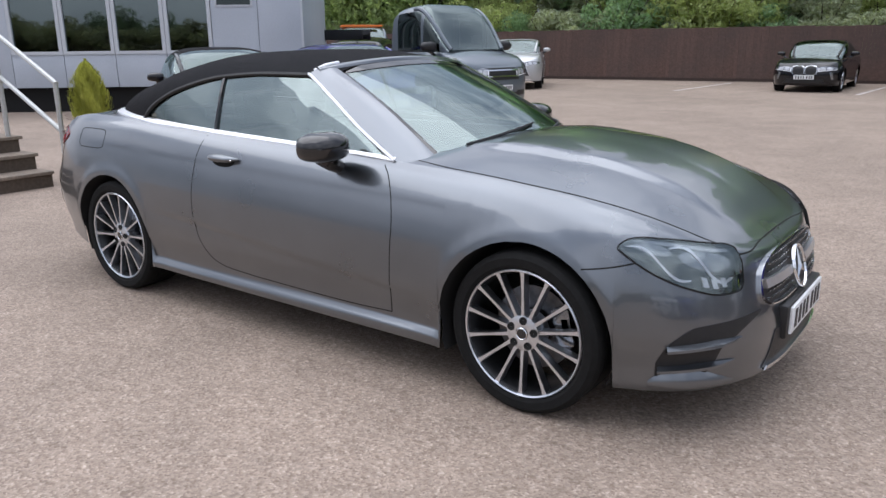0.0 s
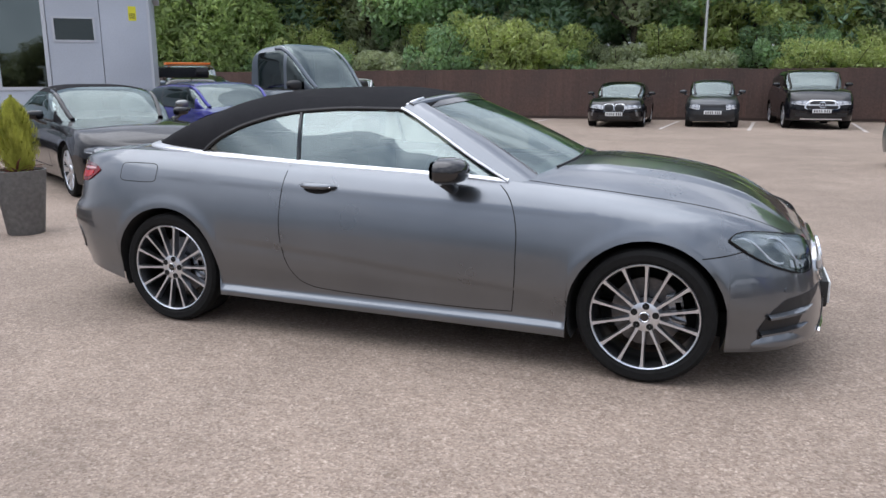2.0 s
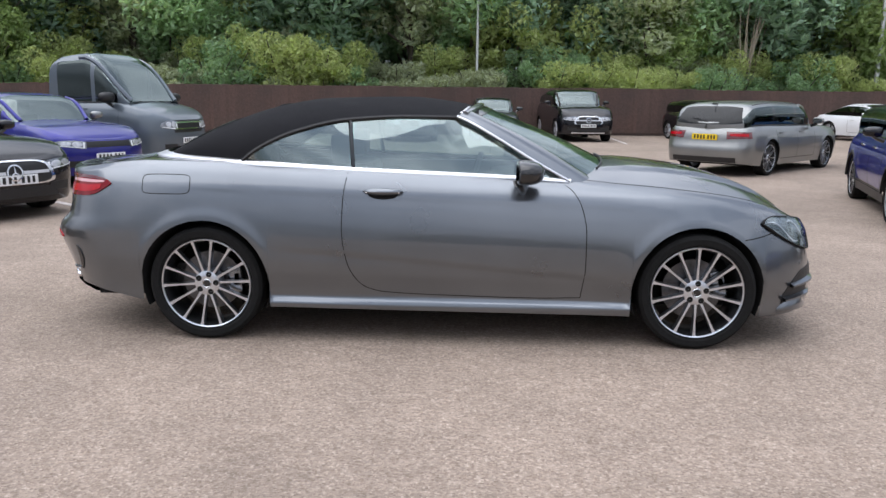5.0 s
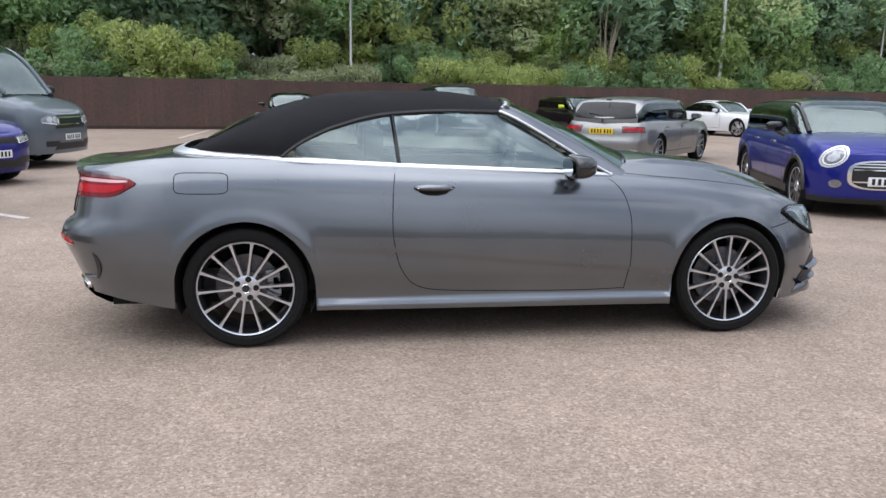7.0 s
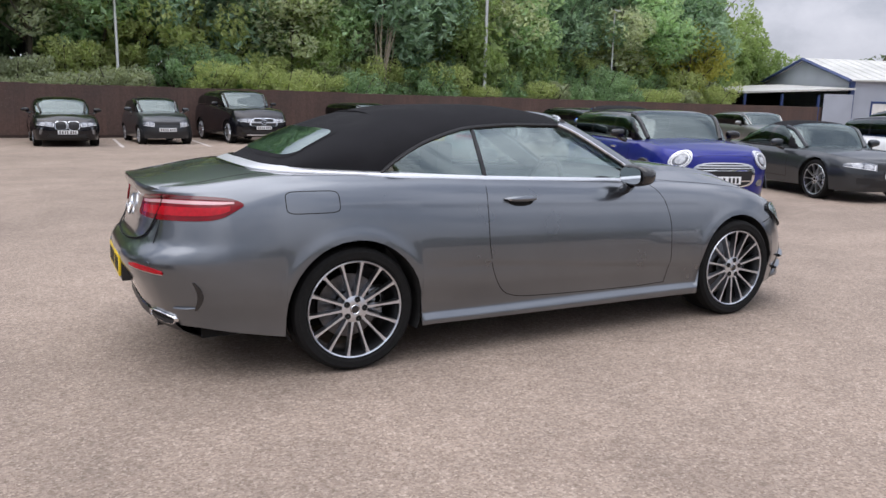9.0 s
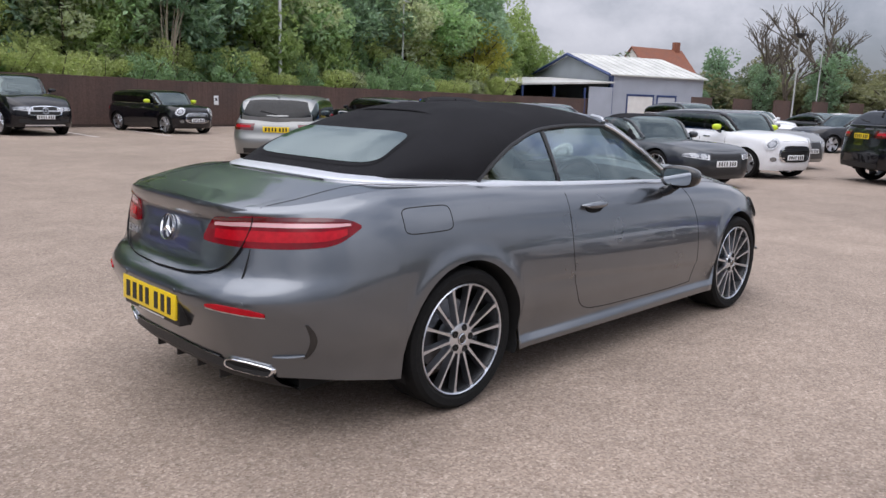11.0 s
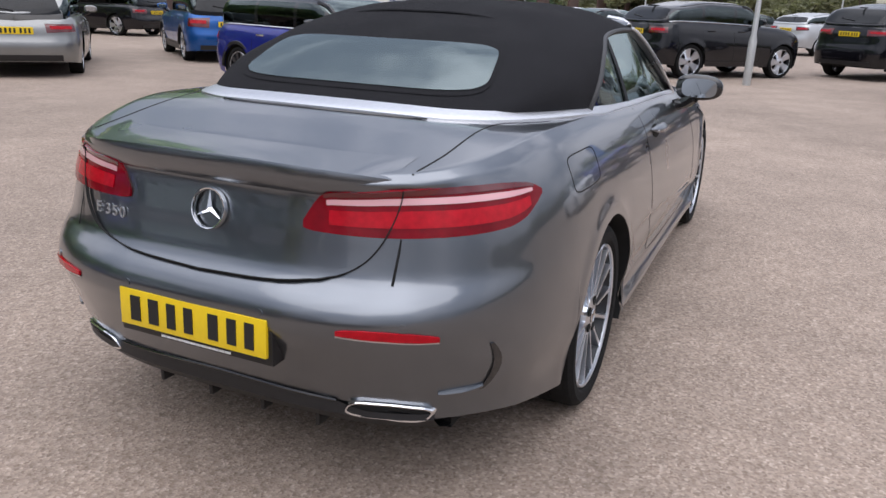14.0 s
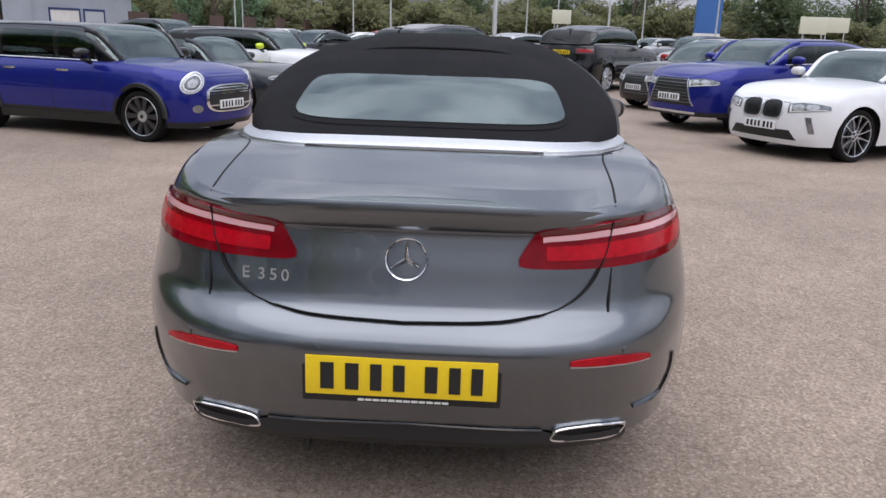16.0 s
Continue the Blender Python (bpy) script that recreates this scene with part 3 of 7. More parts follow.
    for k2, q in enumerate(f):
        c = v[q].mean(0)
        col = k2 % cols
        up = min(col, cols - 1 - col) / NC
        edge_f, edge_r = x0 - slope[0] * 0.92, x1 + slope[1] * 0.80
        hi = (c[2] - zb(c[0])) / max(float(zt(c[0])) - zb(c[0]), 0.05)
        nn = np.cross(v[q[2]] - v[q[0]], v[q[3]] - v[q[1]])
        nn = np.abs(nn) / max(np.linalg.norm(nn), 1e-9)
        if c[0] > edge_f and up > 0.14 and (nn[1] < 0.75 if style == "van" else nn[1] < 0.62):
            groups["windscreen"].append(k2)
        elif style == "roadster" and c[0] < edge_r and up > 0.34 and hi > 0.12:
            groups["rear_window"].append(k2)
        elif style == "van":
            groups["side_window" if c[1] < 0 and nn[1] > 0.55 and 0.05 < hi < 0.84 and x0 - 1.52 < c[0] < x0 - 0.22 and abs(c[0] - x0 + 0.72) > 0.03 else "far_side_window" if nn[1] > 0.55 and 0.05 < hi < 0.84 and x0 - 1.52 < c[0] < x0 - 0.22 and abs(c[0] - x0 + 0.72) > 0.03 else "roof"].append(k2)
        elif 0.02 < hi < (0.76 if style == "suv" else 0.80) and up < 0.62 and x1 + 0.16 < c[0] < x0 - 0.26:
            if min(abs(c[0] - p) for p in pill) < 0.045:
                groups.setdefault("pillar%d%d" % (c[1] > 0, np.argmin([abs(c[0] - p) for p in pill])), []).append(k2)
            else:
                groups["side_window" if c[1] < 0 else "far_side_window"].append(k2)
        else:
            groups["roof"].append(k2)
    gm = glass_mat or M_DARKGLASS
    for part_name, chosen in groups.items():
        if chosen:
            vv, ff = pick_faces(v, f, chosen)
            solid("door_pillar" if part_name.startswith("pillar") else part_name.replace("far_", ""), vv, ff, M_GLOSS if part_name.startswith("pillar") else (roof_mat or paint_mat) if part_name == "roof" else gm if "side" in part_name or part_name == "rear_window" else M_CARGLASS, car, angle=60)
    if style in ("hatch", "suv", "estate", "mini", "van"):
        last = C[0]
        solid("tailgate", last, [list(range(len(last)))], paint_mat, car, smooth=False)
        yw = float(yb(x1)) * 0.80
        v0, f0 = box_data(x1 + slope[1] - 0.22, x1 + slope[1] + 0.06, -yw, yw, height - (0.140 if style == "suv" else 0.085), height - (0.108 if style == "suv" else 0.055), 0.012)
        if style != "van":
            solid("tailgate_spoiler", v0, f0, roof_mat or paint_mat, car)
    # windscreen pillars, header and the strip under the side windows
    for s in (1, -1):
        corner = [(x, s * yb(x) * 0.7071 ** (2 / power), zb(x) + max(float(zt(x)) - zb(x), 0.004) * 0.7071 ** (2 / power)) for x in np.linspace(x0 - 0.012, x0 - slope[0] * 1.05, 14)]
        solid("windscreen_pillar", *tube(corner, 0.036 if style != "van" else 0.05, 8), roof_mat if style in ("mini",) and roof_mat else paint_mat, car)
        strip = [(x, s * (yb(x) + 0.004), zb(x) + 0.016) for x in np.linspace(x0 - 0.25, x1 + (0.18 if style != "van" else 0.10), 16)]
        solid("belt_strip", *tube(strip, 0.010, 6), M_CHROME if style in ("mini", "suv") else M_BLACK, car)
        if style not in ("van", "roadster"):
            gutter = [(x, s * yb(x) * 0.60 ** (2 / power), zb(x) + (float(zt(x)) - zb(x)) * 0.80 ** (2 / power)) for x in np.linspace(x0 - slope[0] * 1.02, x1 + slope[1] + 0.12, 16)]
            solid("roof_gutter", *tube(gutter, 0.011, 6), M_BLACK, car)
    # rear window laid into the tail of the roof
    if style not in ("van", "roadster"):
        polys = list(f) + ([list(range(C.shape[1]))] if style in ("hatch", "suv", "estate", "mini") else [])
        ctree = BVHTree.FromPolygons([tuple(p) for p in v], polys)
        w0, w1, b0, b1 = (0.92, 0.78, z1 + 0.05, height - (0.165 if style == "suv" else 0.115)) if style in ("hatch", "suv", "estate", "mini") else (0.74, 0.60, z1 + 0.09, height - 0.075)
        P = []
        for u in np.linspace(-1, 1, 17):
            row = []
            for t in np.linspace(0, 1, 7):
                z = b0 + (b1 - b0) * t - 0.03 * u ** 4 * (2 * t - 1)
                hit = ctree.ray_cast(Vector((xr - 1, u * float(yb(x1 + 0.2)) * (w0 + (w1 - w0) * t), z)), Vector((1, 0, 0)))
                p, n = (hit[0], hit[1]) if hit[0] is not None else ctree.find_nearest(Vector((x1 + 0.1, u * W * 0.6, z)))[:2]
                row.append((p + (n if n.x < 0 else -n) * 0.006)[:])
            P.append(row)
        solid("rear_window", *grid(P), M_TAILGLASS, car, angle=60)
        solid("rear_wiper", *tube([(Vector(P[8][1]) + Vector((-0.012, 0, 0)))[:], (Vector(P[12][2]) + Vector((-0.012, 0, 0)))[:]], 0.009, 5), M_BLACK, car)
    # cabin inside
    solid("dashboard", *box_data(x0 - 0.75, x0 - 0.15, -W * 0.72, W * 0.72, 0.5, cowl - 0.03, 0.05), M_CABIN, car)
    for sy in (0.36, -0.36):
        solid("seat", *join(box_data(x0 - 1.62, x0 - 1.42, sy - 0.24, sy + 0.24, 0.45, cowl + 0.10, 0.06), box_data(x0 - 1.60, x0 - 1.48, sy - 0.13, sy + 0.13, cowl + 0.14, min(cowl + 0.32, height - 0.10), 0.04)), M_SEAT, car)
    solid("underbody", *box_data(xr + 0.25, xf - 0.30, -W + 0.26, W - 0.26, low + 0.02, 0.55), M_GAP, car, smooth=False)
    # nose
    fr = lambda y, z: ((xf + 2, y, z), (-1, 0, 0))
    rr = lambda y, z: ((xr - 2, y, z), (1, 0, 0))
    zl = nose - 0.05
    for s in (1, -1):
        ray = round_from(xf - 0.75, s, True)
        if lamps == "round":
            def lamp_ray(u, v2, s=s):
                r, t = 0.125 * math.sqrt(max(u, 0.0001)), v2 * 2 * math.pi
                return ray(45 + math.degrees(1.15 * r * math.cos(t + 0.3) / 0.85), 0.745 + r * math.sin(t))
            lamp = sh.sheet("headlight", lamp_ray, 6, 24, M_HOUSING, car, 0.012, "round headlight with bright ring")
            ringed = lambda r0, r1: (lambda u, v2: ray(45 + math.degrees(1.15 * (r0 + (r1 - r0) * u) * math.cos(v2 * 2 * math.pi + 0.3) / 0.85), 0.745 + (r0 + (r1 - r0) * u) * math.sin(v2 * 2 * math.pi)))
            sh.sheet("lamp_ring", ringed(0.108, 0.128), 3, 28, M_TRIM, lamp, 0.019)
            sh.sheet("light_guide", ringed(0.086, 0.100), 3, 28, M_DRL, lamp, 0.016)
            sh.sheet("lamp_bowl", ringed(0.004, 0.055), 4, 20, M_LAMP, lamp, 0.017)
        else:
            span = {"wide": (24, 58), "slim": (29, 61), "tall": (28, 52)}[lamps]
            hh = {"wide": 0.14, "slim": 0.12, "tall": 0.18}[lamps] * (1.1 if style in ("suv", "van") else 1)
            lo = zl - hh
            spot = lambda u, v2: ray(span[0] + (span[1] - span[0]) * u, lo + 0.06 * u + (hh * (0.86 + 0.5 * u * (1 - u) - 0.50 * u ** 2)) * v2)
            lamp = sh.sheet("headlight", spot, 14, 6, M_HOUSING, car, 0.008)
            for u0 in (0.14, 0.46):
                sh.sheet("lamp_bowl", lambda u, v2: spot(u0 + 0.13 + 0.15 * math.sqrt(u) * math.cos(6.2832 * v2), 0.50 + 0.36 * math.sqrt(u) * math.sin(6.2832 * v2)), 4, 16, M_LAMP, lamp, 0.012)
            sh.sheet("light_guide", lambda u, v2: spot(0.06 + 0.88 * u, 0.06 + 0.09 * v2), 10, 2, M_DRL, lamp, 0.012)
            sh.sheet("light_guide", lambda u, v2: spot(0.05 + 0.05 * v2, 0.10 + 0.75 * u), 6, 2, M_DRL, lamp, 0.012)
        if grille not in ("twin", "mesh", "oval"):
            sh.sheet("fog_lamp", lambda u, v2: ray(30 + 18 * u, low + 0.12 + 0.10 * v2), 5, 3, M_BLACK, car, 0.005)
    if grille == "twin":
        for s in (1, -1):
            def kidney(r0, r1, s=s):
                def at(u, v2):
                    t, r = 6.2832 * v2, r0 + (r1 - r0) * u
                    return fr(s * (0.165 + 0.148 * r * math.copysign(abs(math.cos(t)) ** 0.55, math.cos(t))), zl - 0.095 + 0.108 * r * math.copysign(abs(math.sin(t)) ** 0.5, math.sin(t)))
                return at
            g = sh.sheet("grille", kidney(0.02, 1.0), 5, 29, M_BLACK, car, 0.010, "black kidney-shaped grille")
            sh.sheet("grille_edge", kidney(0.98, 1.06), 2, 33, M_TRIM if paint_mat.name.startswith("white") else M_CHROME, g, 0.020)
            for yy in (0.075, 0.115, 0.155, 0.195, 0.235):
                sh.sheet("grille_slat", lambda u, v2: fr(s * (yy + 0.008 * u), zl - 0.17 + 0.15 * v2), 2, 4, M_GLOSS, g, 0.018)
            hook = round_from(xf - 0.75, s, True)
            sh.sheet("bumper_gill", lambda u, v2: hook(47 + 4.5 * u - 4 * v2, low + 0.16 + 0.20 * v2), 3, 6, M_HOUSING, car, 0.006)
    elif grille == "wide":
        sh.sheet("grille", lambda u, v2: fr(-0.48 + 0.96 * u, zl - 0.24 + 0.24 * v2), 12, 6, M_BLACK, car, 0.006)
        for q in (0.25, 0.75):
            sh.sheet("grille_bar", lambda u, v2: fr(-0.46 + 0.92 * u, zl - 0.24 + 0.24 * q + 0.022 * v2), 10, 2, M_CHROME, car, 0.016)
    elif grille == "star":
        def oblong(r0, r1):
            def at(u, v2):
                t, r = 6.2832 * v2, r0 + (r1 - r0) * u
                sn = math.copysign(abs(math.sin(t)) ** 0.5, math.sin(t))
                return fr((0.44 - 0.05 * sn) * r * math.copysign(abs(math.cos(t)) ** 0.4, math.cos(t)), zl - 0.125 + 0.125 * r * sn)
            return at
        g = sh.sheet("grille", oblong(0.02, 1.0), 6, 37, M_BLACK, car, 0.008, "black grille with chrome bar")
        sh.sheet("grille_surround", oblong(0.96, 1.06), 2, 45, M_CHROME, g, 0.018)
        for s in (1, -1):
            sh.sheet("grille_bar", lambda u, v2: fr(s * (0.10 + 0.31 * u), zl - 0.14 + 0.035 * v2), 6, 2, M_TRIM, g, 0.020)
        ringed2 = lambda r0, r1: (lambda u, v2: fr((r0 + (r1 - r0) * u) * math.cos(6.2832 * v2), zl - 0.122 + (r0 + (r1 - r0) * u) * math.sin(6.2832 * v2)))
        sh.sheet("round_emblem", ringed2(0.076, 0.092), 2, 25, M_CHROME, g, 0.026)
        for k3 in range(3):
            a3 = radians(90 + 120 * k3)
            sh.sheet("emblem_arm", lambda u, v2: fr((0.085 * u) * math.cos(a3) - 0.016 * (1 - u) * (v2 - 0.5) * math.sin(a3), zl - 0.122 + 0.085 * u * math.sin(a3) + 0.016 * (1 - u) * (v2 - 0.5) * math.cos(a3)), 4, 3, M_CHROME, g, 0.028)
    elif grille == "mesh":
        sh.sheet("grille", lambda u, v2: fr((-0.5 + u) * (1.06 - 0.34 * v2 ** 0.7), zl - 0.42 + 0.42 * v2), 12, 8, M_BLACK, car, 0.006)
        for s in (1, -1):
            sh.sheet("grille_edge", lambda u, v2: fr(s * (0.525 - 0.17 * u ** 0.7 + 0.02 * v2), zl - 0.42 + 0.42 * u), 8, 2, M_TRIM, car, 0.014)
        for q in np.arange(0.10, 0.95, 0.12):
            sh.sheet("grille_slat", lambda u, v2: fr((-0.5 + u) * (1.02 - 0.34 * q ** 0.7), zl - 0.42 + 0.42 * q + 0.010 * v2), 10, 2, M_HOUSING, car, 0.013)
    elif grille == "oval":
        def oval(u, v2, grow=0.0):
            t = math.pi * v2 * 2
            return fr((0.46 + grow) * u * math.copysign(abs(math.cos(t)) ** 0.55, math.cos(t)), 0.545 + (0.165 + grow) * u * math.copysign(abs(math.sin(t)) ** 0.6, math.sin(t)))
        sh.sheet("grille", oval, 5, 33, M_BLACK, car, 0.006)
        sh.sheet("grille_surround", lambda u, v2: oval(0.96 + 0.10 * u, v2), 2, 41, M_CHROME, car, 0.018)
        for q in (0.46, 0.605, 0.640, 0.675):
            sh.sheet("grille_bar", lambda u, v2: fr(-0.42 + 0.84 * u, q - 0.006 + 0.016 * v2), 12, 2, M_CHROME, car, 0.016)
    else:
        sh.sheet("grille", lambda u, v2: fr(-0.42 + 0.84 * u, zl - 0.10 + 0.09 * v2), 10, 4, M_BLACK, car, 0.006)
    if grille not in ("oval", "mesh"):
        sh.sheet("lower_grille", lambda u, v2: fr((-0.5 + u) * (1.1 - 0.2 * v2), low + 0.06 + 0.12 * v2), 12, 4, M_BLACK, car, 0.005)
    if grille == "oval":
        for s in (1, -1):
            fog = round_from(xf - 0.75, s, True)
            sh.sheet("fog_lamp", lambda u, v2: fog(42 + 4.5 * math.sqrt(u) * math.cos(6.2832 * v2), 0.43 + 0.05 * math.sqrt(u) * math.sin(6.2832 * v2)), 4, 18, M_HOUSING, car, 0.010)
    if plate:
        zpf = 0.42 if grille == "twin" else 0.47
        px, _ = sh.cast(*fr(0, zpf))
        number_plate(car, px.x + 0.012, zpf if style not in ("suv", "van") else 0.55, 1, M_WHITE)
    # tail
    zr2 = tail - 0.06
    for s in (1, -1):
        ray = round_from(xr + 0.75, s, False)
        a0, a1 = (33, 60)
        zb0, hh = (zr2 - 0.20, 0.14) if style not in ("mini", "hatch") else (zr2 - 0.24, 0.20)
        if style == "roadster":
            zb0, hh = zr2 - 0.16, 0.10
        sh.sheet("tail_light", lambda u, v2: ray(a0 + (a1 - a0) * u, zb0 + hh * (0.10 + 0.9 * (1 - 0.2 * u)) * v2 + 0.02 * u), 8, 5, M_REDDARK, car, 0.009)
        sh.sheet("lamp_band", lambda u, v2: ray(a0 + 4 + (a1 - a0 - 8) * u, zb0 + hh * 0.40 + hh * 0.34 * v2), 6, 2, M_REDLIT, car, 0.013)
    if plate:
        px, _ = sh.cast(*rr(0, zr2 - 0.14))
        zp = zr2 - 0.17 if style in ("estate", "suv", "mini", "hatch") else 0.52
        px, _ = sh.cast(*rr(0, zp))
        number_plate(car, px.x - 0.012, zp, -1, M_YELLOW)
    if style == "suv":
        sh.sheet("skid_plate", lambda u, v2: fr((-0.5 + u) * 1.15, low + 0.025 + 0.035 * v2), 12, 2, M_TRIM, car, 0.010)
    sh.seam("bonnet_line", [((xf - 0.06, y, 3), (0, 0, -1)) for y in np.linspace(-W * 0.62, W * 0.62, 15)], car, 0.008)
    sh.sheet("rear_valance", lambda u, v2: rr((-0.5 + u) * 1.3, low + 0.07 + 0.10 * v2), 12, 3, M_BLACK, car, 0.005)
    # sides
    for s in (1, -1):
        side_ray = from_side(s)
        xd = [x0 - 0.12, x0 - L * 0.30 - 0.05 if style not in ("roadster", "coupe", "van") else x0 - 1.15]
        if style in ("hatch", "suv", "estate", "saloon", "mini"):
            xd.append(x0 - L * 0.62)
        for x in xd:
            sh.seam("shut_line", [side_ray(x + 0.02 * math.sin(z * 4), z) for z in np.linspace(low + 0.12, cowl - 0.06, 9)], car, 0.010)
        sh.seam("shut_line", [side_ray(x, low + 0.12) for x in np.linspace(xd[-1], xd[0], 9)], car, 0.010)
        for x in xd[1:]:
            p, n = sh.cast(*side_ray(x + 0.20, cowl - 0.12))
            solid("door_handle", *box_data(p.x - 0.10, p.x + 0.10, p.y - 0.018, p.y + 0.018, p.z - 0.014, p.z + 0.014, 0.008), M_CHROME if style == "mini" else paint_mat, car)
        mirror(car, x0 - 0.30, s * (W + 0.09), cowl + 0.10, mirror_mat or paint_mat, 0.95 if style != "van" else 1.5)
    for xc in axles:
        for s in (1, -1):
            road_wheel(car, xc, s * (W - 0.035), radius, 0.21, spokes, wheel)
            a = np.linspace(-0.35, math.pi + 0.35, 17)
            rl = radius + 0.043
            P = [[(xc + rl * math.cos(t), s * y, max(radius + rl * math.sin(t), 0.2)) for y in (W - 0.035, W - 0.30)] for t in a]
            solid("arch_liner", *grid(P), M_GAP, car)
            if cladding:
                P = [[(xc + (rl + q) * math.cos(t), s * (W + o), radius + (rl + q) * math.sin(t)) for q, o in ((0, -0.02), (0, 0.008), (0.045, 0.008), (0.06, -0.02))] for t in np.linspace(0, math.pi, 15)]
                solid("arch_cladding", *grid(P), M_BLACK, car)
    return car


def convertible():
    """The grey convertible in the middle, with its hood up."""
    car = thing("convertible_car", "dark grey metallic convertible with closed black canvas hood", "car")
    xf, xr, W, AX = 2.285, -2.53, 0.93, (1.4365, -1.4365)
    zs = curve((-2.53, 0.985), (-2.3, 1.005), (-1.8, 1.055), (-1.2, 1.045), (-0.55, 1.015), (0.68, 0.965), (1.2, 0.928), (1.6, 0.880), (1.9, 0.828), (2.10, 0.778), (2.21, 0.738), (2.285, 0.695))
    crown = curve((-2.53, 0.0), (-2.3, 0.018), (-1.8, 0.02), (-0.5, 0.02), (0.7, 0.06), (0.95, 0.10), (1.2, 0.115), (1.52, 0.115), (1.85, 0.088), (2.08, 0.048), (2.22, 0.015), (2.285, 0.0))
    sill = curve((-2.53, 0.282), (-2.3, 0.296), (-2.05, 0.268), (-1.81, 0.235), (-1.0, 0.215), (1.0, 0.20), (1.8, 0.19), (2.285, 0.185))
    front = curve((0, 0.06), (0.06, 0.012), (0.14, 0.006), (0.22, 0.002), (0.32, 0.003), (0.45, 0.012), (0.6, 0.032), (0.75, 0.053), (0.88, 0.071), (0.95, 0.090), (1, 0.13))
    rear = curve((0, 0.160), (0.12, 0.122), (0.22, 0.088), (0.35, 0.042), (0.45, 0.002), (0.50, -0.013), (0.535, -0.014), (0.575, -0.004), (0.615, 0.024), (0.64, 0.050), (0.665, 0.066), (0.72, 0.080), (0.80, 0.093), (0.88, 0.106), (0.92, 0.110), (0.945, 0.104), (0.97, 0.090), (1, 0.108))
    side = curve((0, 0.052), (0.04, 0.040), (0.10, 0.037), (0.16, 0.033), (0.22, 0.023), (0.30, 0.007), (0.38, 0.0), (0.48, 0.003), (0.60, 0.012), (0.72, 0.030), (0.82, 0.053), (0.90, 0.083), (0.96, 0.119), (1, 0.165))
    low_line, high_line = curve((-1.1, 0.575), (-0.6, 0.545), (0.8, 0.43), (1.0, 0.42)), curve((-2.2, 0.93), (-1.5, 0.905), (-0.4, 0.872), (0.7, 0.835), (1.6, 0.80))

    def crease(x, z):
        # the body tucks in below two pressed lines along the flank
        out = 0
        for line, deep, wide, a, b in ((low_line, 0.014, 0.07, -1.05, 0.95), (high_line, 0.004, 0.06, -1.6, 1.3)):
            d = np.maximum(line(x) - z, 0)
            fade = np.clip((x - a) / 0.25, 0, 1) * np.clip((b - x) / 0.25, 0, 1)
            out = out + deep * fade * np.exp(-d / wide) * (1 - np.exp(-d / 0.012))
        # sill ledge between the wheels
        return out - 0.026 * np.clip((0.268 - z) / 0.018, 0, 1) * np.clip((1.10 - np.abs(x)) / 0.05, 0, 1)

    def dome(x, y):
        # two pressed edges that run along the bonnet and draw together towards the nose
        edge = np.interp(x, (0.85, 2.2), (0.50, 0.335))
        fade = np.clip((x - 0.86) / 0.22, 0, 1) * np.clip((2.20 - x) / 0.35, 0, 1)
        d = edge - np.abs(y)
        return 0.020 * fade * np.clip(d / 0.028 + 0.5, 0, 1) * np.exp(-np.maximum(d, 0) / 0.22)

    sh = Shell(xf, xr, W, AX, zs, crown, sill, front, rear, side, crease=crease, bulge=dome, arch=0.383, rows=56, across=30, step=0.06, lip=0.007, nr=3.4, Lf=1.12)
    mx, my, mz = sh.mid.T
    n_top = sh.P.shape[1] - 1 - sh.rows
    top = (sh.col >= sh.rows) & (sh.col < n_top)
    hb = curve((0.16, 0.765), (-1.05, 0.765), (-1.30, 0.742), (-1.50, 0.690), (-1.63, 0.635), (-1.74, 0.570), (-1.79, 0.51), (-1.83, 0.42))
    hole = top & (mx < 0.80) & (mx > -1.72) & ((mx > -1.05) | (np.abs(my) < hb(mx) - 0.03))
    bonnet = top & (mx >= 0.80) & (mx < 2.14)
    boot = ((top & (mx < -1.72)) | ((mx < -2.25) & (mz > 0.70) & (np.abs(my) < 0.56) & ~top))
    door = ~top & (mx > -0.60) & (mx < 0.75) & (mz > 0.30)
    fbump = ~bonnet & ((~top & (mx > 1.80) & (mz < 0.60)) | (mx > 2.12))
    rbump = ~boot & ~top & (mx < -1.80) & (mz < 0.70)
    silld = ~top & (mx > -1.06) & (mx < 1.06) & (mz < 0.30)
    wing = ~top & (mx >= 0.75) & ~fbump & ~silld
    rest = ~(hole | bonnet | boot | door | fbump | rbump | silld | wing)
    for nm, pick in (("bonnet", bonnet), ("boot_lid", boot), ("door", door & (my < 0)), ("door", door & (my > 0)), ("front_bumper", fbump), ("rear_bumper", rbump), ("sill", silld & (my < 0)), ("sill", silld & (my > 0)), ("front_wing", wing & (my < 0)), ("front_wing", wing & (my > 0)), ("rear_quarter", rest & (my < 0)), ("rear_quarter", rest & (my >= 0))):
        sh.panel(nm, pick, M_GREY, car)
    # hood and glass
    zt = curve((0.16, 1.378), (0.0, 1.410), (-0.3, 1.439), (-0.82, 1.426), (-1.15, 1.370), (-1.42, 1.276), (-1.62, 1.174), (-1.78, 1.085), (-1.83, 1.06))
    rail = curve((0.16, 1.318), (0.0, 1.325), (-0.25, 1.327), (-0.62, 1.306), (-0.91, 1.240), (-1.10, 1.158), (-1.22, 1.075), (-1.25, 1.046))
    belt = lambda x: float(sh.belt(x)[1])
    xs = np.concatenate([np.linspace(0.16, -1.25, 34), np.linspace(-1.28, -1.83, 20)])

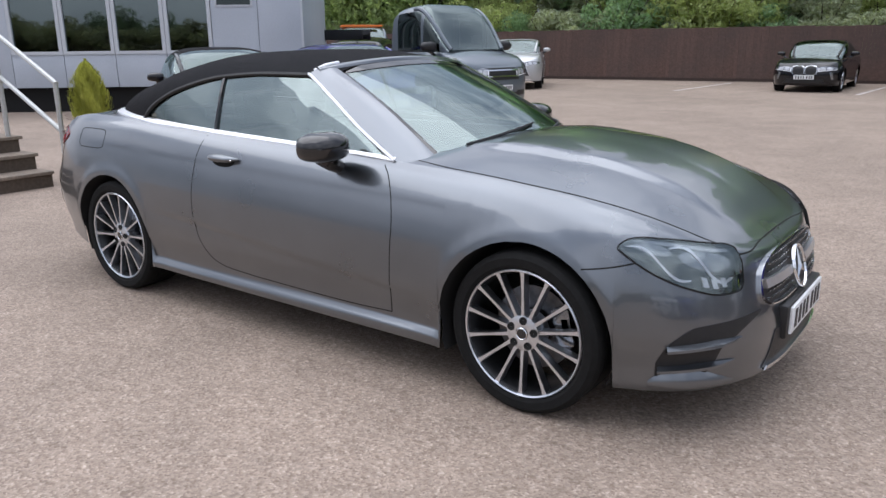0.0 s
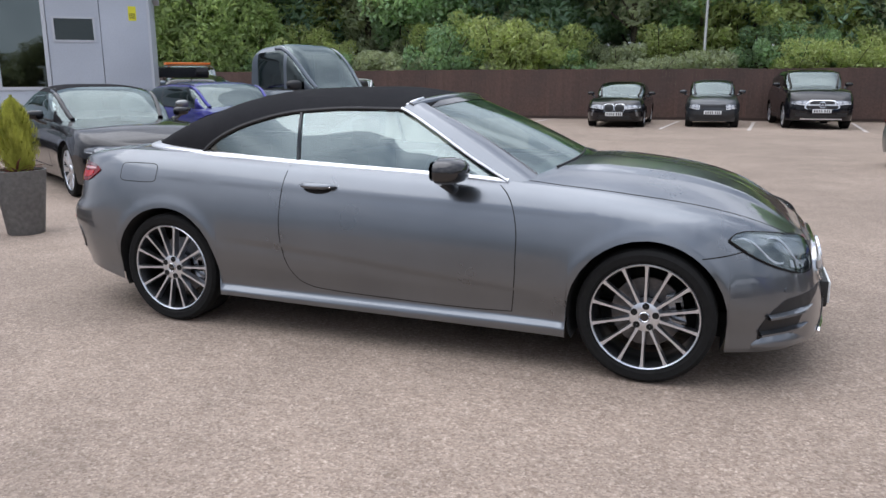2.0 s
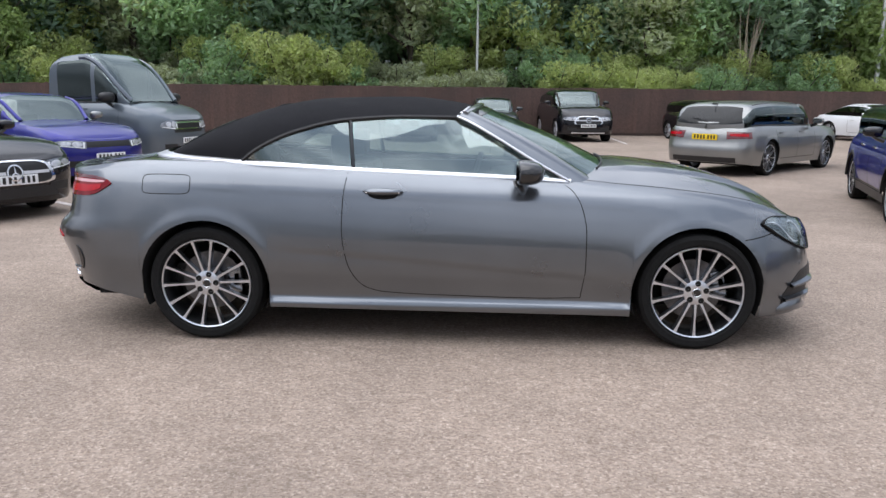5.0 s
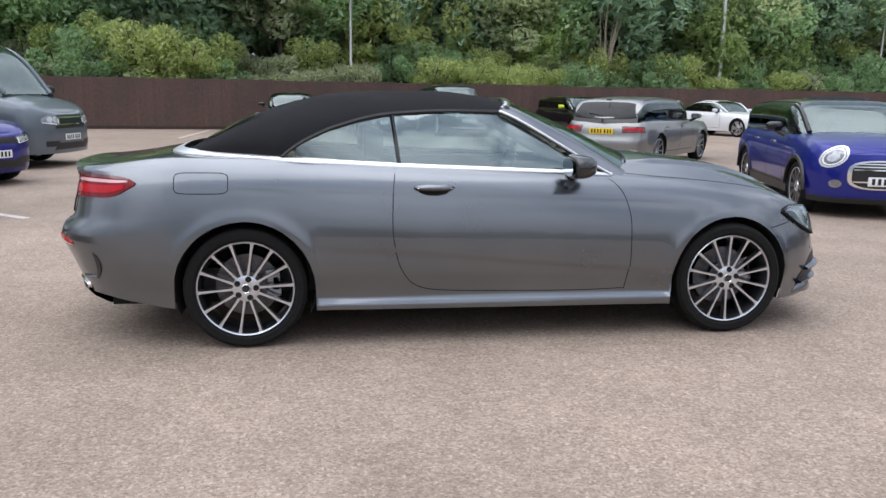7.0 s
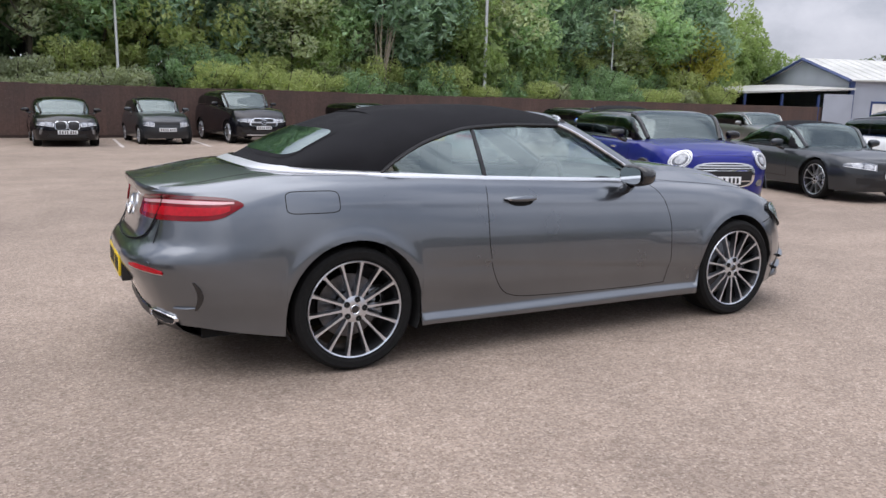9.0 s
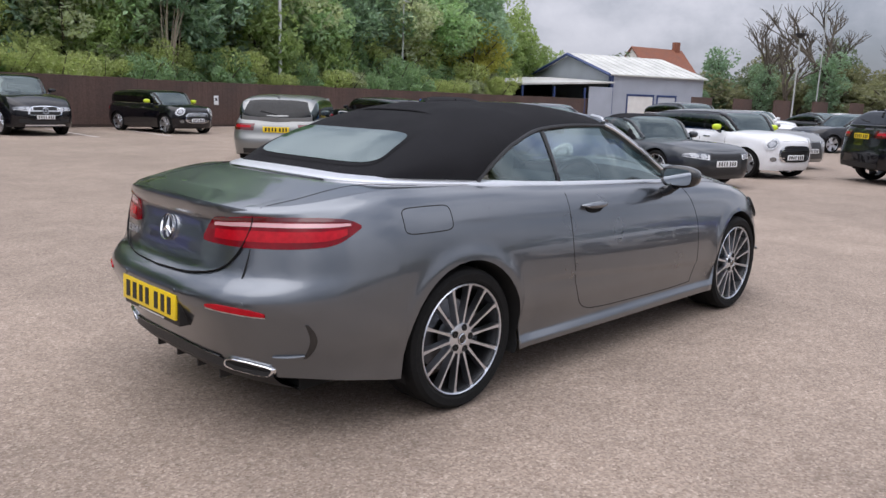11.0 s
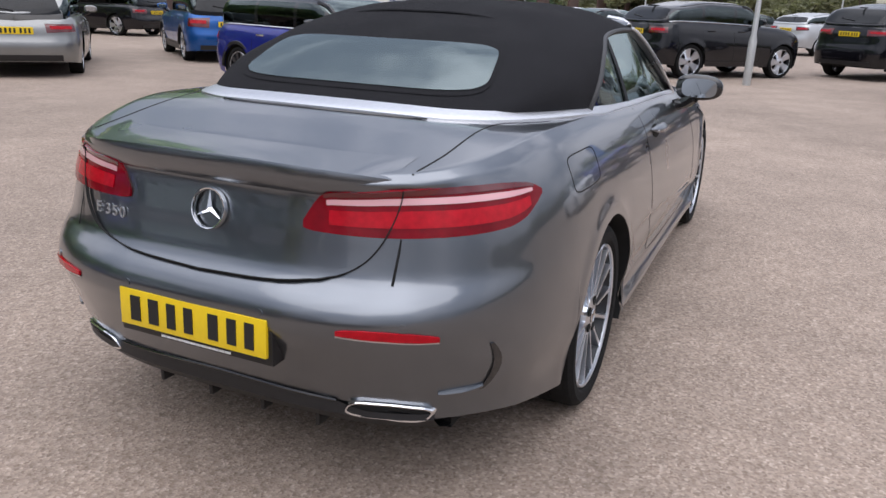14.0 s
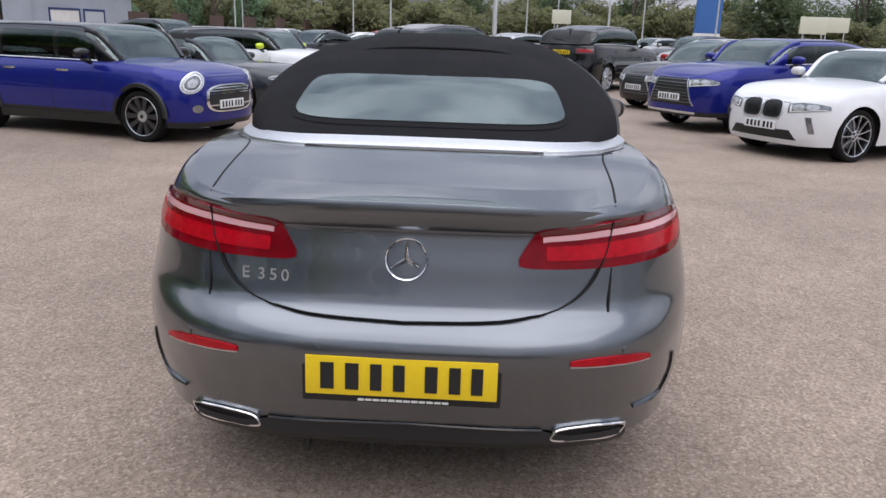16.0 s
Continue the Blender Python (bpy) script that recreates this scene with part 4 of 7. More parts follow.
    def fullness(x):
        return 2.70 + 0.80 * min(1, max(0, (-x - 1.32) / 0.28)) + 0.50 * min(1, max(0, (x + 0.55) / 0.60))

    def arch(x, a):
        power = fullness(x)
        h = max(float(zt(x)) - belt(x), 0.004)
        return (x, float(hb(x)) * np.cos(a) ** (2 / power), belt(x) + h * np.sin(a) ** (2 / power))

    def start(x):
        if x < -1.25:
            return 0.0
        h = float(zt(x)) - belt(x)
        return math.asin(min(1, max(0, (float(rail(x)) - belt(x)) / h)) ** (fullness(x) / 2))

    hood_pts = np.array([[arch(x, start(x) + (math.pi / 2 - start(x)) * t) for t in np.linspace(0, 1, 19) ** 0.9] for x in xs])
    hood_pts = two_sides(hood_pts)
    hv, hf = grid(hood_pts)
    solid("hood", hv, hf, M_FABRIC, car, "black canvas soft top", angle=50)
    htree = BVHTree.FromPolygons([tuple(p) for p in hv], hf)
    # side glass, one pane behind the door and one in it
    pillar = lambda x: 1.325 - (x - 0.06) * 0.575

    def screen(u, t):
        # a point of the windscreen, u across and t up
        bx, by, bz = 0.735 + 0.30 * (1 - abs(u) ** 2.2), 0.715 * u, 0.965 + 0.055 * (1 - u * u)
        tx, ty, tz = 0.09 + 0.10 * (1 - u * u), 0.585 * u, 1.336 + 0.045 * (1 - u * u)
        return (bx + (tx - bx) * t, by + (ty - by) * t, bz + (tz - bz) * t + 0.018 * math.sin(math.pi * t))

    post_y = curve((0.05, 0.600), (0.10, 0.618), (0.28, 0.668), (0.50, 0.716), (0.715, 0.745))
    for s in (1, -1):
        def pane(name, xa, xb, n):
            P = []
            for x in np.linspace(xa, xb, n):
                zb0 = belt(x) + 0.004
                z1 = min(float(rail(x)) if x < 0.16 else 9, float(pillar(x)) if x > 0.05 else 9)
                yb0 = 0.752 if x > 0 else float(hb(x)) - 0.013
                row = []
                for t in np.linspace(0, 1, 8):
                    z = zb0 + (max(z1, zb0 + 0.003) - zb0) * t
                    edge = arch(x, start(x))[1] - 0.010 if x < 0.05 else float(post_y(x)) - 0.014
                    row.append((x, s * (yb0 + (edge - yb0) * (0.72 * t + 0.28 * t * t)), z))
                P.append(row)
            return solid(name, *grid(P, flip=s < 0), M_GLASS, car, angle=60)
        pane("quarter_window", -1.235, -0.578, 16)
        pane("door_window", -0.598, 0.665, 26)
        P = []
        for t in np.linspace(0, 1, 7):
            z = belt(-0.57) + (1.305 - belt(-0.57)) * t
            y = s * (0.752 + (arch(-0.58, start(-0.58))[1] - 0.762) * (0.72 * t + 0.28 * t * t) + 0.004)
            P.append((-0.572 - 0.035 * t, y, z))
        solid("window_divider", *tube(P, 0.013, 6), M_GLOSS, car)
        seal = []
        for x in np.linspace(0.05, -1.235, 30):
            a = start(x)
            p = arch(x, a)
            seal.append((p[0], s * (p[1] + 0.002), p[2] - 0.004))
        solid("window_seal", *tube(seal, 0.011, 6), M_BLACK, car)
        post = [(0.715, s * 0.745, 0.975), (0.50, s * 0.716, 1.092), (0.28, s * 0.668, 1.222), (0.10, s * 0.618, 1.318), (0.05, s * 0.600, 1.338)]
        # a broad pillar between the side window and the black border of the windscreen
        P, border = [], []
        for q, t in zip(along(post, 18), np.linspace(0.0, 0.985, 18)):
            edge = lambda u, up: Vector(screen(s * u, t)) + Vector((0.4, 0, 0.9)) * up
            o = Vector((q[0] - 0.016, q[1] + s * 0.026, q[2] - 0.010))
            i = edge(0.885, 0.012)
            P.append([o, o.lerp(i, 0.36) + Vector((0.005, s * 0.010, 0.015)), o.lerp(i, 0.72) + Vector((0.005, s * 0.004, 0.012)), i, edge(0.885, -0.012), o - Vector((0.0, s * 0.03, 0.02)), o])
            border.append([edge(0.890, 0.010), edge(0.872, 0.007), edge(0.850, 0.0035)])
        P.insert(0, [p + Vector((0.070, s * 0.012, -0.040)) for p in P[0]])
        solid("windscreen_pillar", *grid(P, flip=s < 0), M_GREY, car, angle=50)
        solid("windscreen_border", *grid(border), M_GLOSS, car)
        bright = [(p[0] - 0.018, p[1] + s * 0.026, p[2] - 0.012) for p in post]
        solid("pillar_trim", *tube(along(bright, 16), 0.0085, 6), M_TRIM, car)
        corner = [(0.05, s * 0.604, 1.340), (0.085, s * 0.56, 1.364), (0.10, s * 0.48, 1.376)]
        solid("header_trim", *tube(along(corner, 8), 0.010, 8), M_TRIM, car)
    rim = lambda u, t, up: Vector(screen(u, t)) + Vector((0.4, 0, 0.9)) * up
    solid("windscreen_border", *grid([[rim(u, 0.985, 0.006), rim(u, 0.955, 0.005), rim(u, 0.925, 0.003)] for u in np.linspace(-0.885, 0.885, 19)]), M_GLOSS, car)
    head = [(0.07 + 0.10 * (1 - (y / 0.60) ** 2), y, 1.338 + 0.045 * (1 - (y / 0.60) ** 2)) for y in np.linspace(-0.60, 0.60, 17)]
    solid("windscreen_header", *tube(head, 0.030, 10, 0.7), M_GREY, car)
    P = [[screen(u, t) for t in np.linspace(0, 1, 12)] for u in np.linspace(-1, 1, 25)]
    solid("windscreen", *grid(P, flip=True), M_WGLASS, car, "clear curved windscreen")
    solid("scuttle", *grid([[(0.735 + 0.30 * (1 - abs(u) ** 2.2) + dx, 0.73 * u, 0.962 + 0.056 * (1 - u * u) - dz) for dx, dz in ((-0.05, 0.012), (0.03, 0.0), (0.09, 0.014))] for u in np.linspace(-1, 1, 17)]), M_BLACK, car)
    for y0 in (0.08, -0.48):
        path = []
        for k, y in enumerate(np.linspace(y0, y0 + 0.50, 8)):
            u = y / 0.715
            path.append((0.735 + 0.30 * (1 - abs(u) ** 2.2) - 0.02 - 0.010 * k, y, 0.965 + 0.055 * (1 - u * u) + 0.022 + 0.0045 * k))
        solid("wiper", *tube(path, 0.007, 6), M_BLACK, car)
    # rear window let into the hood
    def rear_pane(name, grow, mat, off):
        P = []
        for u in np.linspace(0, 1, 7):
            row = []
            for t in np.linspace(0, 2 * math.pi, 49):
                c, sn = math.copysign(abs(math.cos(t)) ** 0.30, math.cos(t)), math.copysign(abs(math.sin(t)) ** 0.40, math.sin(t))
                y = (0.455 + 0.050 * (0.5 - 0.5 * sn) + grow) * c * u
                z = 1.204 + (0.072 + grow) * sn * u
                hit = htree.ray_cast(Vector((-3, y, z)), Vector((1, 0, 0)))
                n = hit[1] if hit[1].x < 0 else -hit[1]
                row.append((hit[0] + n * off)[:])
            P.append(row)
        return solid(name, *grid(P), mat, car, angle=60)
    rear_pane("rear_window_seal", 0.014, M_FABRIC, 0.003)
    M_REARGLASS = glass("heated_rear_glass", (0.40, 0.45, 0.45), 0.21)
    rear_pane("rear_window", 0.0, M_REARGLASS, 0.007)
    solid("hood_seam", *tube([(-1.12, y, float(zt(-1.12)) - 0.0 + 0.004 - 0.22 * max(0, abs(y) / 0.66) ** 3.2) for y in np.linspace(-0.60, 0.60, 25)], 0.006, 6), M_FABRIC, car)
    # bright band along the belt, running on round the foot of the hood
    foot = [(x, 0.765) for x in np.linspace(0.70, -1.05, 22)] + [(x, float(hb(x))) for x in np.linspace(-1.10, -1.826, 34)] + [(-1.83 - 0.020 * (1 - (y / 0.42) ** 2), y) for y in np.linspace(0.38, 0, 10)]
    foot = np.array(foot + [(x, -y) for x, y in foot[-2::-1]])
    way = np.gradient(foot, axis=0)
    way /= np.linalg.norm(way, axis=1, keepdims=True)
    P = []
    for (x, y), (dx, dy) in zip(foot, way):
        wide = float(np.interp(-x, (0.0, 0.9, 1.2, 1.5, 1.75, 1.84), (0.010, 0.014, 0.022, 0.034, 0.044, 0.047)))
        row = []
        for q, up in ((-0.40, 0.026), (0.0, 0.021), (0.35, 0.017), (0.80, 0.011), (0.97, 0.007), (1.02, -0.004)):
            out = 1 if (dy * (x + 0.6) - dx * y) > 0 else -1
            px, py = x + out * dy * wide * q, y - out * dx * wide * q
            row.append((px, py, sh.cast((px, py, 3), (0, 0, -1))[0].z + up * float(np.interp(-x, (0.9, 1.4), (0.5, 1)))))
        P.append(row)
    solid("belt_trim", *grid(P), M_TRIM, car, "satin silver band round the foot of the hood")
    P = []
    for y in np.linspace(-0.40, 0.40, 33):
        x0, half = -1.884 - 0.020 * (1 - (y / 0.42) ** 2), 0.011 * (1 - abs(y / 0.40) ** 6) + 0.0005
        P.append([(x, y, sh.cast((x, y, 3), (0, 0, -1))[0].z + up) for x, up in ((x0 + half, 0.001), (x0 + half * 0.7, 0.006), (x0 - half * 0.7, 0.005), (x0 - half, 0.001))])
    solid("high_brake_light", *grid(P), M_GLOSS, car)
    # cabin
    solid("cabin_floor", *box_data(-1.75, 0.95, -0.70, 0.70, 0.28, 0.42), M_CABIN, car, smooth=False)
    solid("dashboard", *box_data(0.25, 0.80, -0.68, 0.68, 0.55, 0.93, 0.06), M_CABIN, car)
    for s in (1, -1):
        solid("door_card", *box_data(-1.20, 0.70, s * 0.70 - 0.03, s * 0.70 + 0.03, 0.40, 0.97, 0.02), M_CABIN, car)
        for x, tall in ((-0.62, 1.17), (-1.30, 1.05)):
            y = s * 0.37
            seat = solid("seat", *join(box_data(x - 0.02, x + 0.46, y - 0.25, y + 0.25, 0.42, 0.62, 0.05), box_data(x - 0.12, x + 0.06, y - 0.24, y + 0.24, 0.55, tall - 0.17, 0.06)), M_SEAT, car, "black leather seat")
            solid("headrest", *box_data(x - 0.14, x - 0.02, y - 0.13, y + 0.13, tall - 0.15, tall + 0.04, 0.04), M_SEAT, seat)
    solid("rear_shelf", *box_data(-1.75, -1.42, -0.62, 0.62, 0.90, 0.98, 0.02), M_CABIN, car)
    ring = [(0.12 + 0.17 * 0.35 * math.sin(t), -0.37 + 0.18 * math.cos(t), 0.92 + 0.17 * math.sin(t)) for t in np.linspace(0, 2 * math.pi, 33)]
    wheel = solid("steering_wheel", *tube(ring, 0.016, 8), M_BLACK, car)
    solid("steering_boss", *box_data(0.13, 0.30, -0.45, -0.29, 0.86, 0.97, 0.03), M_BLACK, wheel)
    solid("interior_mirror", *box_data(0.30, 0.33, -0.12, 0.12, 1.245, 1.305, 0.012), M_BLACK, car)
    solid("underbody", *box_data(-2.2, 2.0, -0.66, 0.66, 0.21, 0.34), M_GAP, car, smooth=False)
    # lamps
    for s in (1, -1):
        ray = round_from(-1.60, s, False)
        hi = curve((20, 0.848), (21.2, 0.878), (23.2, 0.922), (24.6, 0.938), (28, 0.944), (40, 0.958), (52, 0.956), (59, 0.949), (62, 0.938), (64, 0.922))
        lo = curve((20, 0.838), (20.8, 0.834), (22.5, 0.830), (30, 0.828), (45, 0.834), (54, 0.842), (58, 0.857), (61, 0.884), (64, 0.915))
        a0, a1 = 20.3, 63.8
        lamp = sh.sheet("tail_light", lambda u, v: ray(a0 + (a1 - a0) * u, float(lo(a0 + (a1 - a0) * u)) + float(hi(a0 + (a1 - a0) * u) - lo(a0 + (a1 - a0) * u)) * v), 44, 9, M_RED, car, 0.007, "wide red wraparound tail light")
        band = lambda f0, f1, b0, b1: (lambda u, v: ray(b0 + (b1 - b0) * u, float(lo(b0 + (b1 - b0) * u)) + float(hi(b0 + (b1 - b0) * u) - lo(b0 + (b1 - b0) * u)) * (f0 + (f1 - f0) * v)))
        # pale pink strip paints in the bright reflection along the lens
        sh.sheet("reversing_strip", band(0.66, 0.80, 24.5, 61), 26, 3, M_PALE, lamp, 0.0095)
        sh.sheet("brake_band", band(0.20, 0.54, 25.0, 60.0), 20, 3, M_REDLIT, lamp, 0.0095)
        sh.sheet("dark_edge", band(0.86, 0.995, 24, 61.5), 26, 3, M_REDDARK, lamp, 0.0095)
        sh.sheet("reflector", lambda u, v: ray(26.5 + 15 * u, 0.588 - 0.016 * u + (0.024 - 0.012 * abs(2 * u - 1) ** 3) * v), 12, 3, M_REDLIT, car, 0.006, "thin red bumper reflector")
        sh.seam("reflector_edge", [ray(26.5 + 15 * u, 0.584 - 0.016 * u) for u in np.linspace(0, 1, 12)], car, 0.006, M_TRIM, 0.004)
        sh.sheet("bumper_vent", lambda u, v: ray(49.6 + 1.7 * u * math.sin(0.5 + 2.2 * v) + 1.6 * math.sin(v * math.pi * 0.9), 0.39 + 0.15 * v), 5, 9, M_GLOSS, car, 0.005)
        lip = [sh.cast(*ray(42.5 + 7.5 * u, 0.392 + 0.010 * u * u)) for u in np.linspace(0, 1, 9)]
        solid("vent_lip", *tube([(p + n * 0.003)[:] for p, n in lip], [0.003 + 0.007 * math.sin(math.pi * (0.15 + 0.75 * u)) for u in np.linspace(0, 1, 9)], 8), M_GREY, car)
        # tailpipe trims on the bumper; a flat black sheet paints in the bore's shade
        lip_x = lambda y: sh.cast((-4, y, 0.352), (1, 0, 0))[0].x

        def pipe(grow, dx):
            out = []
            for t in np.linspace(0, 2 * math.pi, 41):
                c, sn = math.copysign(abs(math.cos(t)) ** 0.50, math.cos(t)), math.copysign(abs(math.sin(t)) ** 0.60, math.sin(t))
                y = 0.542 + (0.112 + grow) * c + 0.014 * sn
                z = 0.324 + (0.026 + grow) * sn - 0.010 * (c if c > 0 else 0)
                out.append((lip_x(s * y) + dx + 0.25 * (0.352 - z), s * y, z))
            return out
        trim = solid("tailpipe_trim", *grid([pipe(0.004, 0.004), pipe(0.003, -0.010), pipe(0.000, -0.014), pipe(-0.005, -0.012), pipe(-0.007, 0.001)], flip=s < 0), M_CHROME, car, "flat chrome tailpipe trim")
        solid("tailpipe_bore", *grid([pipe(-0.0075, -0.003), pipe(-0.016, -0.003), pipe(-0.026, -0.003)]), M_GAP, trim, smooth=False)
        # headlights
        ray_f = round_from(1.50, s, True)
        hi = curve((37, 0.655), (38.3, 0.700), (46, 0.728), (57, 0.752), (63, 0.758), (66.5, 0.750), (68.5, 0.728))
        lo = curve((37, 0.590), (38.5, 0.562), (43, 0.556), (52, 0.588), (60, 0.640), (65.5, 0.690), (68.5, 0.722))
        b0, b1 = 37.2, 68.3
        fpos = lambda u, f0: (b0 + (b1 - b0) * u + 1.6, 0.012 + float(lo(b0 + (b1 - b0) * u)) + float(hi(b0 + (b1 - b0) * u) - lo(b0 + (b1 - b0) * u)) * f0)
        lamp = sh.sheet("headlight", lambda u, v: ray_f(*fpos(u, v)), 30, 9, M_LAMPBACK, car, 0.004, "swept-back headlight with light guides")
        sh.seam("lamp_edge", [ray_f(*fpos(u, 0.0)) for u in np.linspace(0, 1, 30)] + [ray_f(*fpos(1.0 - u, 1.0)) for u in np.linspace(0, 1, 30)] + [ray_f(*fpos(0.0, 1.0 - 0.25 * k)) for k in range(1, 4)] + [ray_f(*fpos(0.0, 0.0))], lamp, 0.007, M_GAP, 0.018)
        # silvery upper sheets paint in the lens's sky reflection; two winding light guides, small facets near the
        # grille
        swell = lambda u: math.sin(math.pi * min(1.0, max(0.0, u))) ** 0.5
        for c0, c1, mid, half, mat in ((0.10, 0.56, 0.66, 0.20, M_HOUSING), (0.60, 0.92, 0.70, 0.15, M_HOUSING), (0.14, 0.40, 0.26, 0.13, M_GLOSS), (0.46, 0.74, 0.30, 0.12, M_GLOSS)):
            sh.sheet("lamp_bowl", lambda u, v: ray_f(*fpos(c0 + (c1 - c0) * u, mid + half * (2 * v - 1) * swell(u))), 14, 5, mat, lamp, 0.008)
        for c0, c1, v0, v1, bend, mat in ((0.94, 0.46, 0.60, 0.20, 0.16, M_LAMP), (0.62, 0.10, 0.80, 0.34, 0.18, M_LAMP), (0.97, 0.12, 0.88, 0.90, 0.0, M_HOUSING)):
            sh.sheet("light_guide", lambda u, v: ray_f(*fpos(c0 + (c1 - c0) * u, v0 + (v1 - v0) * u + bend * math.sin(6.2832 * u) + 0.085 * (v - 0.5) * swell(0.06 + 0.88 * u))), 26, 3, mat, lamp, 0.011)
        for c0, v0 in ((0.16, 0.16), (0.24, 0.12), (0.32, 0.12)):
            sh.sheet("lamp_facet", lambda u, v: ray_f(*fpos(c0 + 0.045 * u + 0.02 * v, v0 + 0.20 * v)), 3, 4, M_LAMP, lamp, 0.012)
        sh.sheet("lens", lambda u, v: ray_f(*fpos(u, v)), 30, 9, M_LENS, lamp, 0.016)
        for ang, z in ((20.0, 0.545), (52.0, 0.500)):
            rayb = ray_f if ang > 30 else round_from(1.20, s, True)
            sh.sheet("parking_sensor", lambda u, v: rayb(ang + 0.75 * math.sqrt(u) * math.cos(6.2832 * v), z + 0.0115 * math.sqrt(u) * math.sin(6.2832 * v)), 3, 14, M_GREY, car, 0.003)
        for ang, z in ((14.0, 0.615), (36.0, 0.615)):
            sh.sheet("parking_sensor", lambda u, v: ray(ang + 0.75 * math.sqrt(u) * math.cos(6.2832 * v), z + 0.0115 * math.sqrt(u) * math.sin(6.2832 * v)), 3, 14, M_GREY, car, 0.003)
        # bumper air intakes
        hi2, lo2 = curve((31, 0.482), (42, 0.470), (51.4, 0.458), (55.6, 0.420), (58, 0.383), (60.5, 0.300)), curve((31, 0.476), (37.7, 0.437), (42, 0.402), (45, 0.372), (47, 0.300), (49, 0.268), (52, 0.260), (57, 0.250), (60.5, 0.262))
        def gap(u, v):
            a = 31.5 + 28.5 * u
            return ray_f(a, float(lo2(a)) + float(hi2(a) - lo2(a)) * v)
        vent = sh.sheet("air_intake", gap, 40, 8, M_BLACK, car, 0.003, "black bumper air intake with two blades")
        def out_from(a, z, d):
            p, n = sh.cast(*ray_f(a, z))
            flat = Vector((n.x, n.y, 0)).normalized()
            return p + flat * d
        for c0, c1, z0, z1 in ((39.2, 58.0, 0.404, 0.372), (41.0, 59.6, 0.318, 0.284)):
            P = []
            for u in np.linspace(0, 1, 20):
                a, z, e = c0 + (c1 - c0) * u, z0 + (z1 - z0) * u, min(1.0, 0.04 + 2.6 * u)
                P.append([out_from(a, z + 0.016 * e, 0.002), out_from(a, z + 0.006 * e, 0.004 + 0.026 * e), out_from(a, z - 0.004 * e, 0.004 + 0.028 * e), out_from(a, z - 0.010 * e, 0.003)])
            solid("intake_blade", *grid(P, flip=s < 0), M_GREY, vent, "body-coloured intake blade")
        # upturned lip below the intake
        P = []
        for a in np.linspace(40.5, 61.5, 28):
            e = math.sin(math.pi * min(1.0, max(0.0, (a - 40.5) / 21.0)) ** 1.4) ** 0.85
            P.append([out_from(a, 0.236 + 0.058 * e, 0.001), out_from(a, 0.232 + 0.026 * e, 0.001 + 0.022 * e), out_from(a, 0.228, 0.003 + 0.028 * e), out_from(a, 0.218, 0.002 + 0.026 * e), out_from(a, 0.206, 0.001)])
        solid("bumper_lip", *grid(P, flip=s < 0), M_GREY, car, angle=60)
    # nose
    fr = lambda y, z: ((5, y, z), (-1, 0, 0))
    def shield(u, t, grow=0.0):
        c, sn = math.copysign(abs(math.cos(t)) ** 0.5, math.cos(t)), math.copysign(abs(math.sin(t)) ** 0.6, math.sin(t))
        return fr((0.418 - 0.035 * sn + grow) * c * u, 0.563 + (0.098 + grow) * sn * u)
    gr = sh.sheet("grille", lambda u, v: shield(max(u, 0.02), 2 * math.pi * v), 7, 41, M_BLACK, car, 0.004, "black diamond grille")
    sh.sheet("grille_surround", lambda u, v: shield(0.990 + 0.034 * u, 2 * math.pi * v), 2, 49, M_CHROME, gr, 0.012)
    for s in (1, -1):
        sh.sheet("grille_bar", lambda u, v: fr(s * (0.10 + 0.30 * u), 0.538 + 0.008 * u + 0.034 * v), 8, 3, M_TRIM, gr, 0.022)
    studs = []
    for i, z in enumerate(np.arange(0.482, 0.650, 0.024)):
        for y in np.arange(-0.40 + 0.018 * (i % 2), 0.41, 0.036):
            if abs(y) < 0.385 - 0.5 * max(0, z - 0.56) and abs(math.hypot(y, z - 0.548)) > 0.10 and abs(z - 0.558) > 0.022:
                p, n = sh.cast(*fr(y, z))
                studs.append(box_data(p.x + 0.004, p.x + 0.012, y - 0.007, y + 0.007, z - 0.003, z + 0.003))
    for v, f in studs:
        solid("grille_stud", v, f, M_HOUSING, gr, smooth=False)
    p, n = sh.cast(*fr(0, 0.548))

    def star(p, n, r):
        e = solid("round_emblem", *lathe([(r * 0.87, 0.004), (r * 0.90, 0.012), (r * 0.96, 0.013), (r, 0.006), (r, 0.0)], 40), M_CHROME, car, "round chrome ring emblem")
        up = (Vector((0, 0, 1)) - n * n.z).normalized()
        e.matrix_local = Matrix.Translation(p + n * 0.004) @ Matrix((n.cross(up), n, up)).transposed().to_4x4()
        for k in range(3):
            a = radians(90 + 120 * k)
            v = [(r * 0.9 * math.cos(a), 0.008, r * 0.9 * math.sin(a))]
            for da in (60, -60):
                v.append((r * 0.16 * math.cos(a + radians(da)), 0.004, r * 0.16 * math.sin(a + radians(da))))
            v.append((0, 0.015, 0))
            solid("emblem_arm", v, [[0, 1, 3], [0, 3, 2], [1, 0, 2], [1, 2, 3]], M_CHROME, e, smooth=False)
        return e
    star(p + Vector((0.014, 0, 0)), n, 0.095)
    p, n = sh.cast((-4, 0, 0.845), (1, 0, 0))
    star(p, Vector((n.x, 0, n.z)).normalized(), 0.060)
    lowgap = lambda u, v: fr((-0.5 + u) * (0.86 - 0.16 * v), 0.235 + 0.14 * v)
    vent = sh.sheet("lower_intake", lowgap, 22, 5, M_BLACK, car, 0.004, "black lower air intake")
